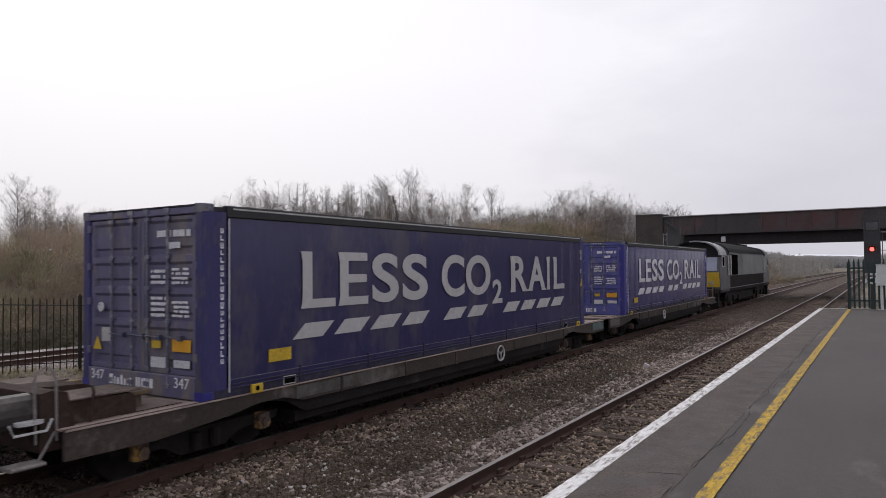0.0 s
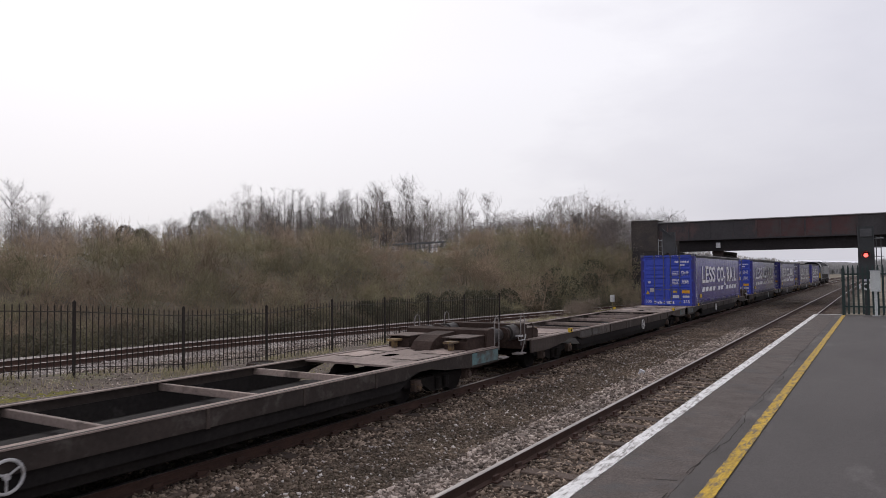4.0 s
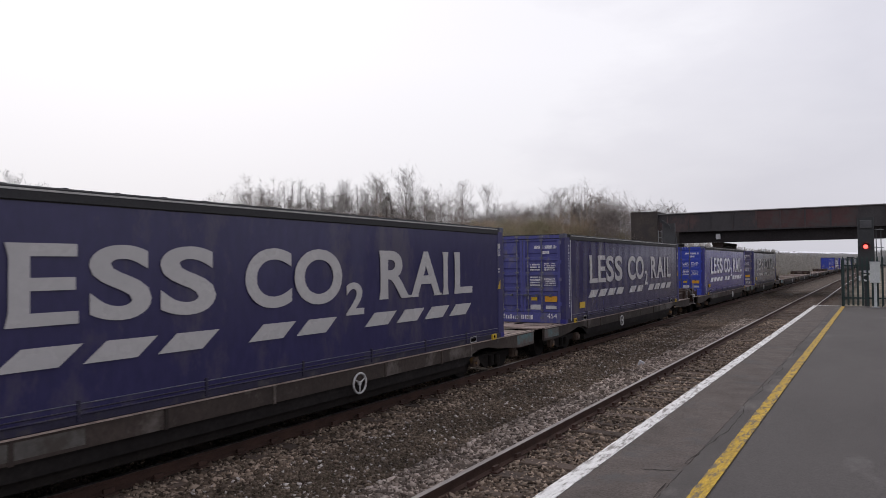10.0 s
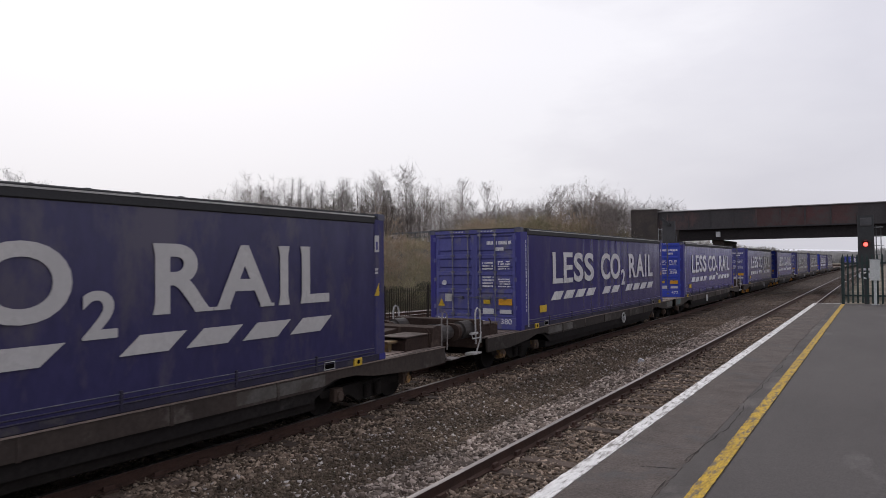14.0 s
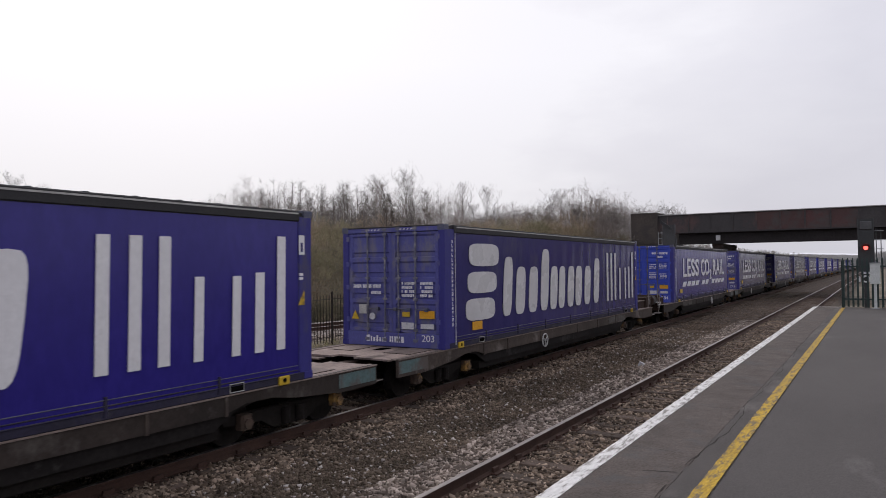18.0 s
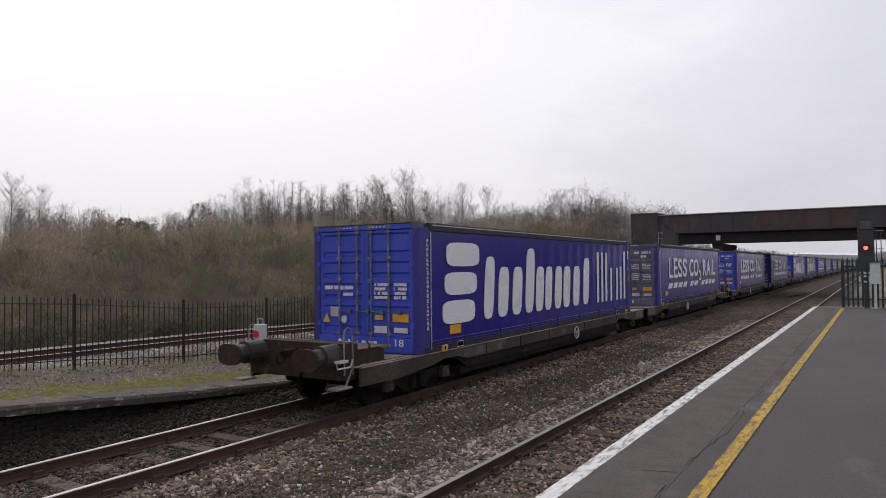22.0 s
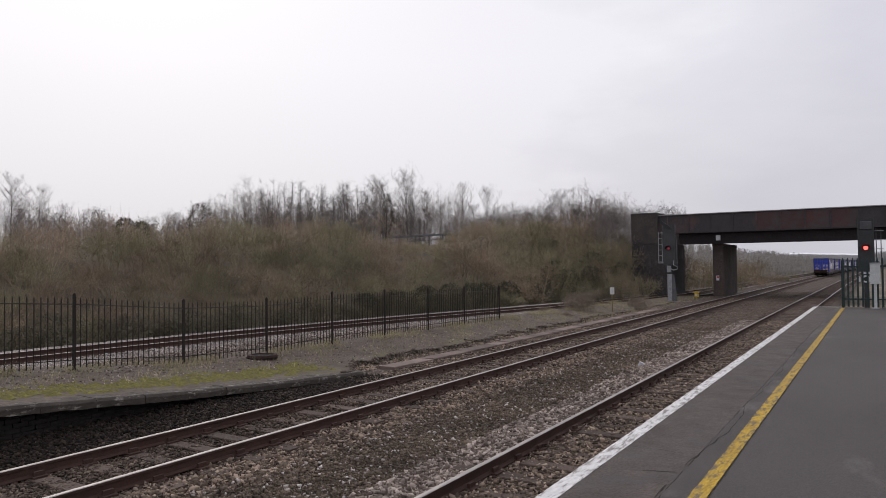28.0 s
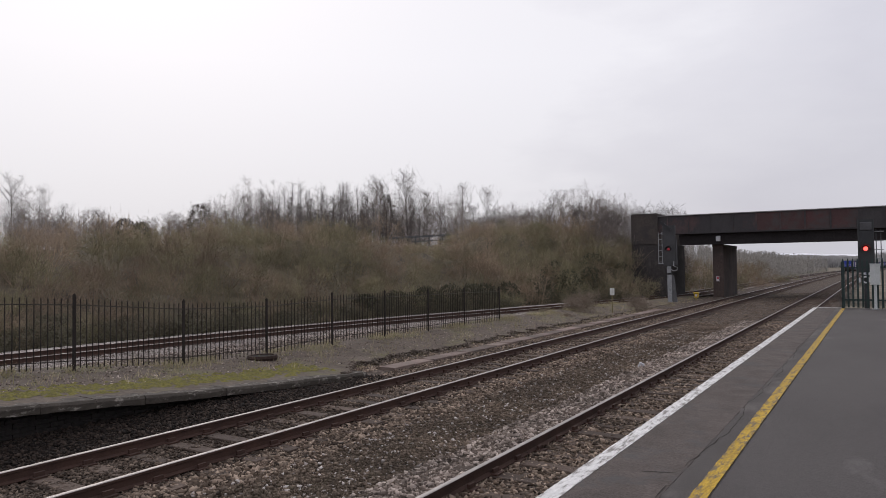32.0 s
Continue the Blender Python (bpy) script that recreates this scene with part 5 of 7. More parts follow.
blades("rough_grass", 18000, strip_spot, (0.06, 0.26), 0.007, 0.6, M["grass"], "tufts of rough grass along the fence", "grass", 52)


def edge_spot(rng, n):
    y = 13 + 30 * rng.random(n)
    x = -11.75 + bend_np(y) + rng.normal(0, 0.22, n)
    keep = wobble(x, y, 2.1, 6.0) > 0.5
    x, y = x[keep], y[keep]
    return x, y, np.full(len(x), -0.2)


blades("edge_weeds", 7000, edge_spot, (0.05, 0.2), 0.006, 0.7, M["grass"], "dry weeds along the broken platform edge", "grass", 54)


def verge_spot(rng, n):
    y = rng.uniform(30, 59, n)
    x = rng.uniform(-16.5, -10.6, n)
    keep = wobble(x, y, 0.8, 5.0) > 0.52
    x, y = x[keep], y[keep]
    return x, y, np.maximum(ground_height(x, y), -0.22)


blades("verge_grass", 5000, verge_spot, (0.1, 0.4), 0.009, 0.6, M["grass"], "dry grass on the verge before the bridge", "grass", 53)
# first bushes stand on the bank as well
for k, b in enumerate(BUSH):
    x, y = -29.5 - 0.6 * k, 16.0 + 7.5 * k
    b.matrix_basis = Matrix.Translation((x, y, place_z(x, y)))
SHRUB = thing("dry_shrub", "low dry tan shrub growing beside the siding", "bush", Matrix.Translation((-13.0, 36.6, -0.2)), group="dry shrubs")
part("crown", bush_mesh(99, 1100, 2.0, 1.6, M["shrub"]), None, SHRUB)
for x, y, s in ((-13.9, 37.9, 0.8), (-11.75, 41.2, 0.75), (-14.6, 34.6, 0.4), (-12.7, 33.0, 0.3), (-11.9, 43.2, 0.5)):
    plant(SHRUB, x, y, s, -0.2)

TREE = []
SPECS = [(9.0, 3.7, 36, 10, 1.1, "slender bare birch tree"), (7.0, 4.0, 32, 10, 0.9, "bare bushy sallow tree"), (8.0, 3.4, 32, 9, 1.0, "narrow bare young tree"),
         (10.0, 5.4, 42, 13, 1.4, "spreading bare birch tree"), (6.0, 2.8, 28, 8, 1.2, "bare thin sapling tree"), (8.0, 3.8, 38, 13, 0.6, "dense dark bare alder tree")]
for k, (h, sp, li, fi, up, lab) in enumerate(SPECS):
    t = thing("bare_tree", lab + " behind the bank", "tree", group="bare trees")
    tm, cm = tree_meshes(200 + k, h, sp, li, fi, up)
    part("trunk", tm, None, t)
    part("crown", cm, None, t, "fine leafless twigs")
    t["tall"] = h
    TREE.append(t)


def tree_at(kind, x, y, top):
    """A tree of that kind whose tip reaches the height top."""
    z = place_z(x, y) - 0.1
    s = max(top - z, 2.0) / TREE[kind]["tall"]
    ob = copy_thing(TREE[kind], Matrix.Translation((x, y, z)) @ Matrix.Rotation(veg.uniform(0, 6.28), 4, "Z"))
    w = s * veg.uniform(0.85, 1.05) if s < 1.4 else 0.92 * s
    ob.scale = (w, w, s)
    return ob


TALL = [(0, -45, 22.9, 8.7), (2, -45, 24.6, 8.2), (2, -45, 26.4, 7.2), (2, -45, 28.7, 7.0), (1, -45, 34.5, 7.0), (1, -45, 37.0, 7.6), (2, -45, 42.0, 9.2), (0, -45, 45.0, 9.7), (2, -45, 47.3, 9.2),
        (2, -45, 50.3, 9.7), (0, -45, 53.5, 9.9), (1, -45, 56.3, 10.3), (5, -45, 60.0, 12.2), (3, -45, 66.7, 13.9), (2, -45, 70.2, 12.2), (2, -45, 79.5, 13.9), (5, -45, 83.0, 11.6),
        (2, -45, 86.5, 14.2), (1, -45, 93.0, 11.2), (1, -45, 96.0, 11.2), (0, -45, 107.0, 15.6), (0, -45, 113.6, 16.4), (1, -45, 120.0, 13.5), (5, -45, 130.0, 16.8), (1, -45, 136.0, 14.6), (4, -45, 142.0, 13.4)]
for kind, x, y, top in TALL:
    q = veg.uniform(0.92, 1.06) if not in_dip(x, y) else 1.12
    tree_at(kind, x * q, y * q, 2.5 + (top - 2.5) * q)
# the broken line of smaller trees between them
for k in range(58):
    u = veg.random()
    ang = radians(-63.5 + 46 * u)
    dist = veg.uniform(46, 66) * (1.0 + 1.1 * u)
    x, y = dist * math.sin(ang), dist * math.cos(ang)
    if in_dip(x, y):
        continue
    tree_at(veg.choice((1, 2, 2, 4, 4, 0, 5)), x, y, 2.5 + dist * (veg.uniform(0.066, 0.096) if u > 0.28 else veg.uniform(0.055, 0.082)))
# trees by the abutment
for x, y, top, kind in ((-18.6, 63, 8.3, 1), (-20.5, 66, 8.6, 5), (-23, 70, 8.6, 1), (-19.8, 74, 8.9, 1), (-27, 72, 9.6, 5)):
    tree_at(kind, x, y, top)
for x, y, k, sc in ((-16.4, 53.6, 1, 1.0), (-16.9, 56.0, 0, 1.15), (-17.2, 52.0, 3, 1.0), (-16.3, 57.6, 5, 1.0), (-15.9, 55.6, 2, 0.8), (-17.6, 54.6, 4, 1.1), (-18.4, 50.4, 0, 0.9), (-16.2, 59.0, 1, 0.8), (-18.2, 58.8, 1, 1.25), (-18.9, 60.6, 0, 1.4), (-19.9, 59.0, 3, 1.4), (-21.2, 60.5, 4, 1.7), (-19.3, 57.0, 5, 1.5), (-22.8, 62.0, 1, 1.5), (-25.0, 63.0, 3, 1.2), (-27.0, 61.0, 0, 1.5), (-21.5, 50.5, 3, 1.5), (-22.5, 54.0, 0, 1.6), (-21.0, 47.0, 1, 1.5), (-23.5, 46.0, 4, 1.6), (-24.5, 51.0, 3, 1.7), (-22.0, 57.5, 5, 1.7), (-24.0, 60.0, 3, 1.8), (-18.3, 55.5, 1, 1.2), (-18.0, 57.5, 0, 1.1), (-19.0, 58.5, 3, 1.3), (-17.6, 59.0, 1, 0.9), (-20.0, 56.5, 2, 1.3), (-18.6, 53.0, 3, 1.1), (-15.2, 68.5, 1, 1.0), (-15.6, 72.0, 0, 1.2), (-14.9, 75.5, 3, 1.1)):
    plant(BUSH[k], x, y, sc)
# farther on, beyond the bridge
for k in range(36):
    y = veg.uniform(70, 140)
    x = siding_line(y) - 2.6 - veg.uniform(0, 9) ** 1.0
    plant(BUSH[veg.randrange(7)], x, y, veg.uniform(1.2, 1.9))
for k in range(12):
    y = veg.uniform(74, 130)
    plant(BUSH[veg.randrange(7)], far_line(y) - 2.6 - veg.uniform(0, 1.2), y, veg.uniform(0.5, 0.9))
for k in range(14):
    y = veg.uniform(95, 300)
    x = -19 - veg.uniform(0, 26) - 0.05 * (y - 95)
    tree_at(veg.choice((1, 5, 4, 1)), x, y, place_z(x, y) + veg.uniform(2.8, 5.0))
for k, t in enumerate(TREE):
    x, y = -52 - 3.5 * k, 72 + 9 * k
    t.matrix_basis = Matrix.Translation((x, y, place_z(x, y)))


def needles(name, p, d, length, r, mat, label, category):
    """Fine tapering shoots from points p along directions d."""
    d = d / np.linalg.norm(d, axis=1)[:, None]
    u = np.cross(d, np.array([0.31, 0.95, 0.05]))
    u = u / np.linalg.norm(u, axis=1)[:, None]
    w = np.cross(d, u)
    r = r[:, None]
    v = np.stack([p + u * r, p - u * r * 0.5 + w * r * 0.87, p - u * r * 0.5 - w * r * 0.87, p + d * length[:, None]], 1).reshape(-1, 3)
    t = (np.array([(0, 1, 3), (1, 2, 3), (2, 0, 3)])[None] + 4 * np.arange(len(p))[:, None, None]).reshape(-1, 3)
    return tagged(new(name, fast_mesh(name, v, t, mat)), label, category, kind="stuff")


# young growth filling the tree line: stems, twigs and finer twigs
rng = np.random.default_rng(91)
n = 1350
u = rng.random(n) ** 0.75
ang = np.radians(-64 + 48 * u)
dist = rng.uniform(44, 64, n) * (1.0 + 1.0 * u)
dist = np.where((np.degrees(-ang) > 30.3) & (np.degrees(-ang) < 36.4), np.maximum(dist, rng.uniform(84, 110, n)), dist)
bx, by = dist * np.sin(ang), dist * np.cos(ang)
bz = ground_height(bx, by) - 0.1
crest = 0.088 + 0.016 * np.sin(u * 21 + 0.6) + 0.010 * np.sin(u * 57) - 0.022 * (u < 0.30)
tall = np.maximum(2.5 + dist * crest * rng.uniform(0.70, 1.14, n) - bz, 2.0)
sd = np.stack([rng.normal(0, 0.07, n), rng.normal(0, 0.07, n), np.ones(n)], 1)
sp = np.stack([bx, by, bz], 1)
i1 = np.repeat(np.arange(n), 30)
f1 = rng.uniform(0.28, 0.97, len(i1))
p1 = sp[i1] + sd[i1] * (tall[i1] * f1)[:, None]
d1 = np.stack([rng.normal(0, 0.7, len(i1)), rng.normal(0, 0.7, len(i1)), rng.uniform(0.3, 1.1, len(i1))], 1)
l1 = tall[i1] * (1.08 - f1) * rng.uniform(0.2, 0.42, len(i1)) + 0.2
i2 = np.repeat(np.arange(len(i1)), 2)
p2 = p1[i2] + d1[i2] / np.linalg.norm(d1[i2], axis=1)[:, None] * (l1[i2] * rng.uniform(0.2, 0.9, len(i2)))[:, None]
d2 = d1[i2] + rng.normal(0, 0.55, (len(i2), 3))
needles("sapling_thicket", np.concatenate([sp, p1, p2]), np.concatenate([sd, d1, d2]), np.concatenate([tall, l1, rng.uniform(0.25, 0.6, len(i2))]),
        np.concatenate([np.full(n, 0.030), np.full(len(i1), 0.010), np.full(len(i2), 0.007)]), M["bark"], "dense grey-brown thicket of leafless saplings", "thicket")
n = 170
ang = np.radians(-rng.uniform(32.5, 46.0, n))
dist = np.where(np.degrees(-ang) < 36.6, rng.uniform(86, 108, n), rng.uniform(56, 80, n))
bx, by = dist * np.sin(ang), dist * np.cos(ang)
bz = ground_height(bx, by) - 0.1
tall = np.maximum(2.5 + dist * rng.uniform(0.078, 0.124, n) - bz, 2.5)
sd = np.stack([rng.normal(0, 0.04, n), rng.normal(0, 0.04, n), np.ones(n)], 1)
sp = np.stack([bx, by, bz], 1)
i1 = np.repeat(np.arange(n), 46)
f1 = rng.uniform(0.34, 0.98, len(i1))
p1 = sp[i1] + sd[i1] * (tall[i1] * f1)[:, None]
d1 = np.stack([rng.normal(0, 0.55, len(i1)), rng.normal(0, 0.55, len(i1)), rng.uniform(0.35, 1.1, len(i1))], 1)
l1 = tall[i1] * (1.05 - f1) * rng.uniform(0.16, 0.34, len(i1)) + 0.2
i2 = np.repeat(np.arange(len(i1)), 2)
p2 = p1[i2] + d1[i2] / np.linalg.norm(d1[i2], axis=1)[:, None] * (l1[i2] * rng.uniform(0.2, 0.9, len(i2)))[:, None]
needles("slender_saplings", np.concatenate([sp, p1, p2]), np.concatenate([sd, d1, d1[i2] + rng.normal(0, 0.55, (len(i2), 3))]), np.concatenate([tall, l1, rng.uniform(0.25, 0.6, len(i2))]),
        np.concatenate([np.full(n, 0.040), np.full(len(i1), 0.012), np.full(len(i2), 0.008)]), M["bark"], "stand of slender leafless saplings on the bank", "thicket")
n = 15000
fx = rng.uniform(-420, 160, n)
fz = 6.0 + 2.4 * np.sin(fx * 0.045) + 1.2 * np.sin(fx * 0.17) - 3.5 * np.clip((fx + 60) / 60, 0, 1)
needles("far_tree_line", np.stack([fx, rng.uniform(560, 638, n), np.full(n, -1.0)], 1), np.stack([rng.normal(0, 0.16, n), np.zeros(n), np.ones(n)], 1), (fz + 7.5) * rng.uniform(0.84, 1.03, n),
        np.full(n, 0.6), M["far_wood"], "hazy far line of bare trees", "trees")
# woodland along the line beyond the bridge
n = 760
wy = 84 + 190 * rng.random(n) ** 0.8
wx = np.array([siding_line(float(q)) for q in wy]) - 3.4 - rng.uniform(0, 1, n) ** 1.3 * (10 + 0.10 * (wy - 84))
wz = ground_height(wx, wy) - 0.1
tall = rng.uniform(2.8, 4.3, n) * np.clip((wy - 60) / 60, 0.6, 1.30)
sd = np.stack([rng.normal(0, 0.10, n), rng.normal(0, 0.10, n), np.ones(n)], 1)
sp = np.stack([wx, wy, wz], 1)
i1 = np.repeat(np.arange(n), 95)
f1 = 0.99 - 0.93 * rng.random(len(i1)) ** 1.5
p1 = sp[i1] + sd[i1] * (tall[i1] * f1)[:, None]
d1 = np.stack([rng.normal(0, 0.9, len(i1)), rng.normal(0, 0.9, len(i1)), rng.uniform(0.2, 1.0, len(i1))], 1)
l1 = tall[i1] * (1.1 - f1) * rng.uniform(0.14, 0.36, len(i1)) + 0.3
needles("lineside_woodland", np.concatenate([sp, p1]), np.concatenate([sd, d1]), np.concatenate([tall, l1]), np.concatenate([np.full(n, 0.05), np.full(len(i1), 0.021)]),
        M["shrub_grey"], "bare woodland along the line beyond the bridge, paled as by haze", "woodland")
for k, x, y, top in ((5, -18.7, 75.0, 9.2), (1, -17.0, 74.0, 8.5), (5, -20.7, 75.0, 8.5), (4, -16.6, 76.0, 8.8), (1, -19.6, 73.5, 8.8)):
    tree_at(k, x, y, top)
# dense dark bushes up by the road
DARK = thing("dense_dark_bush", "dense dark leafless bush by the road", "bush", group="dark bushes")
part("crown", bush_mesh(123, 2000, 4.6, 4.0, M["bark"]), None, DARK)
for k, (x, y, top) in enumerate(((-24.4, 72, 10.6), (-27.2, 74, 9.6), (-21.8, 71, 9.4), (-32.0, 73, 9.4), (-37.2, 74, 10.0), (-19.6, 69, 8.2), (-29.6, 71, 8.8), (-19.0, 60.4, 6.7), (-20.6, 61.4, 7.0))):
    z = place_z(x, y)
    sc = max((top - z) / 4.0, 0.5)
    if k == 0:
        DARK.matrix_basis = Matrix.Translation((x, y, z)) @ Matrix.Scale(sc, 4)
    else:
        plant(DARK, x, y, sc, z)

def leaf_mesh(seed, r, h, n, mat):
    rnd, s = random.Random(seed), Shape()
    for k in range(n):
        a, b, t = rnd.uniform(0, 6.283), rnd.uniform(0, 1), rnd.uniform(0.35, 1) ** 0.5
        lump = 0.75 + 0.25 * math.sin(3 * a + 5 * b + seed)
        c = Vector((r * lump * t * math.cos(a) * math.sin(0.3 + 2.5 * b), r * lump * t * math.sin(a) * math.sin(0.3 + 2.5 * b), h * (1 - b) + rnd.uniform(-0.1, 0.1)))
        u = Vector((rnd.uniform(-1, 1), rnd.uniform(-1, 1), rnd.uniform(-1, 1))).normalized() * rnd.uniform(0.035, 0.075)
        w = u.orthogonal().normalized() * rnd.uniform(0.018, 0.04)
        s.add([c - u, c + w, c + u, c - w, c + u.cross(w).normalized() * 0.02], [(0, 1, 4), (1, 2, 4), (2, 3, 4), (3, 0, 4)])
    return s.mesh("foliage", [mat])


for k in range(52):
    y = 6 + 1.0 * k + veg.uniform(-0.8, 0.8)
    x = float(bank_foot(np.array(y))) + veg.uniform(-0.6, 0.5) + (2.6 if y > 50 else 0.0)
    z = place_z(x, y)
    iv = thing("bramble_bush", "low dark green bramble clump at the foot of the bank", "bush", Matrix.Translation((x, y, z)) @ Matrix.Rotation(veg.uniform(0, 6), 4, "Z"), group="bramble clumps")
    if k < 3:
        bramble_me = (bramble_me if k else []) + [leaf_mesh(80 + k, 1.5, (0.7, 0.9, 1.15)[k], 1100, M["bramble"])]
    part("foliage", bramble_me[k % 3], None, iv)
for k, (x, y, top, r) in enumerate(((-45, 37.2, 7.7, 1.7), (-45, 30.6, 6.2, 1.2), (-45, 31.9, 6.0, 1.1), (-44, 95, 10.2, 2.4), (-45, 62.4, 10.6, 1.5), (-15.8, 70.8, 4.7, 1.2), (-17.0, 76.0, 5.4, 1.6))):
    z = place_z(x, y)
    iv = thing("ivy_clad_bush", "dark evergreen ivy-clad bush in the tree line", "bush", Matrix.Translation((x, y, z)))
    part("trunk", Shape().tube([(0, 0, -0.2), (0.05, 0, (top - z) * 0.7)], [0.14, 0.04], 6), M["bark"], iv)
    part("foliage", leaf_mesh(60 + k, r, top - z, 2400, M["ivy"]), None, iv)
for k, (x, y, top, r) in enumerate(((-20.9, 48.5, 1.7, 1.7), (-19.6, 51.2, 2.2, 1.7), (-18.6, 53.6, 2.4, 1.6), (-17.8, 55.8, 2.3, 1.5), (-17.6, 58.2, 2.8, 1.2), (-19.4, 56.0, 3.6, 1.6), (-21.2, 52.4, 2.9, 1.6), (-23.2, 33.2, 1.5, 1.2), (-22.6, 35.2, 1.8, 1.4), (-22.2, 37.4, 1.9, 1.5), (-21.7, 39.4, 1.9, 1.4), (-21.9, 41.6, 1.8, 1.4), (-21.4, 44.0, 1.9, 1.5), (-23.8, 31.0, 1.3, 1.1))):
    z = place_z(x, y)
    iv = thing("bramble_bush", "dark green bramble thicket at the foot of the bank", "bush", Matrix.Translation((x, y, z)), group="dark brambles")
    part("foliage", leaf_mesh(90 + k, r, (top - z) * (0.78 if y < 46 else 1.0), 1500, M["bramble_dark"]), None, iv)


# ================= the train =================
CW, CL, CH = 2.64, 13.716, 2.547       # container
DECK = 0.83
PITCH_PAIR, PITCH_IN = 37.08, 17.61    # pair to pair, and between the two halves
HALF = CW / 2


def quad_on_side(y0, y1, z0, z1, x, slant=0.0, d=0.004):
    """A flat plate on the +x side."""
    return Shape().add([(x, y0, z0), (x, y1, z0), (x, y1 + slant, z1), (x, y0 + slant, z1), (x + d, y0, z0), (x + d, y1, z0), (x + d, y1 + slant, z1), (x + d, y0 + slant, z1)],
                       [(0, 1, 5, 4), (1, 2, 6, 5), (2, 3, 7, 6), (3, 0, 4, 7), (4, 5, 6, 7), (3, 2, 1, 0)])


ON_SIDE = Matrix(((0, 0, 1, 0), (1, 0, 0, 0), (0, 1, 0, 0), (0, 0, 0, 1)))   # x -> y, y -> z, z -> x
ON_REAR = Matrix(((1, 0, 0, 0), (0, 0, -1, 0), (0, 1, 0, 0), (0, 0, 0, 1)))  # x -> x, y -> z, z -> -y
LETTERS = [("L", 1.80, 2.58), ("E", 2.66, 3.42), ("S", 3.54, 4.32), ("S", 4.44, 5.28), ("C", 5.79, 6.69), ("O", 6.75, 7.85), ("2", 7.95, 8.42), ("R", 8.86, 9.84), ("A", 9.82, 10.94), ("I", 10.99, 11.22), ("L", 11.44, 12.21)]
# some sheets carry the words set a little farther apart
LETTERS_WIDE = [("L", 2.02, 2.76), ("E", 2.81, 3.55), ("S", 3.63, 4.40), ("S", 4.52, 5.35), ("C", 6.02, 6.95), ("O", 6.99, 8.05), ("2", 8.16, 8.58), ("R", 9.04, 9.94), ("A", 9.95, 11.03), ("I", 11.12, 11.35), ("L", 11.58, 12.23)]
# flared stem ends: (where along the letter, 0 foot or 1 head, side)
FLARE = {"L": ((0.0, 0, -1), (0.0, 1, -1), (0.23, 1, 1)), "E": ((0.0, 0, -1), (0.0, 1, -1)), "I": ((0.0, 0, -1), (1.0, 0, 1), (0.0, 1, -1), (1.0, 1, 1)),
         "R": ((0.0, 0, -1), (0.19, 0, 1), (0.0, 1, -1)), "A": ()}
SLAB = {"A": ((0.0, 0.25), (0.75, 1.0)), "R": ((0.80, 1.0),)}   # flat feet
LETTER_ME = {}
for ch, y0, y1 in LETTERS:
    if ch in LETTER_ME:
        continue
    tall = 0.54 if ch == "2" else 0.86
    inset = 0.035 if ch in FLARE else 0.0
    me = lettering(ch, y1 - y0 - 2 * inset, tall, 0.012 if ch in "LEI" else 0.026)
    if inset:
        sh = Shape()
        sh.add([v.co for v in me.vertices], [tuple(p.vertices) for p in me.polygons])
        sh.v = [(p[0] + inset, p[1], p[2]) for p in sh.v]
        for at, head, side in FLARE[ch]:
            x, zt = inset + at * (y1 - y0 - 2 * inset), tall if head else 0.0
            zi = zt + (-0.17 if head else 0.17)
            tri = [(x - side * 0.07, zt), (x + side * inset, zt), (x - side * 0.005, zi), (x - side * 0.07, zi)]
            sh.prism(2, tri, 0.0, 0.0034)
        for u, v in SLAB.get(ch, ()):
            sh.box(u * (y1 - y0), v * (y1 - y0), 0.0, 0.045, 0.0, 0.0034)
        me = sh.mesh("letter", [])
    LETTER_ME[ch] = me
DASHES = [(1.62 + i * 0.93, 0.65) for i in range(4)] + [(5.85 + i * 0.94, 0.65) for i in range(2)] + [(8.45 + i * 0.93, 0.65) for i in range(4)]
DASHES_WIDE = [(1.90 + i * 0.90, 0.65) for i in range(4)] + [(6.13 + i * 0.92, 0.65) for i in range(2)] + [(8.60 + i * 0.92, 0.65) for i in range(4)]


def curtain_mesh(mat, side):   # the sheet hangs in shallow waves between the end posts
    ny, nz = 110, 5
    ys, zs = np.linspace(0.44, CL - 0.29, ny), np.linspace(0.10, 2.38, nz)
    v, f = [], []
    for k, y in enumerate(ys):
        for z in zs:
            x = HALF - 0.022 + 0.006 * math.sin(y * 9.1 + 0.6 * math.sin(z * 2)) * (1 - 0.6 * abs(z - 1.2) / 1.2) + 0.004 * math.sin(y * 23)
            v.append((side * x, y, z))
    for k in range(ny - 1):
        for j in range(nz - 1):
            q = (k * nz + j, (k + 1) * nz + j, (k + 1) * nz + j + 1, k * nz + j + 1)
            f.append(q if side > 0 else q[::-1])
    me = bpy.data.meshes.new("curtain")
    me.from_pydata(v, [], f)
    me.materials.append(mat)
    me.polygons.foreach_set("use_smooth", [True] * len(f))
    me.update()
    return me


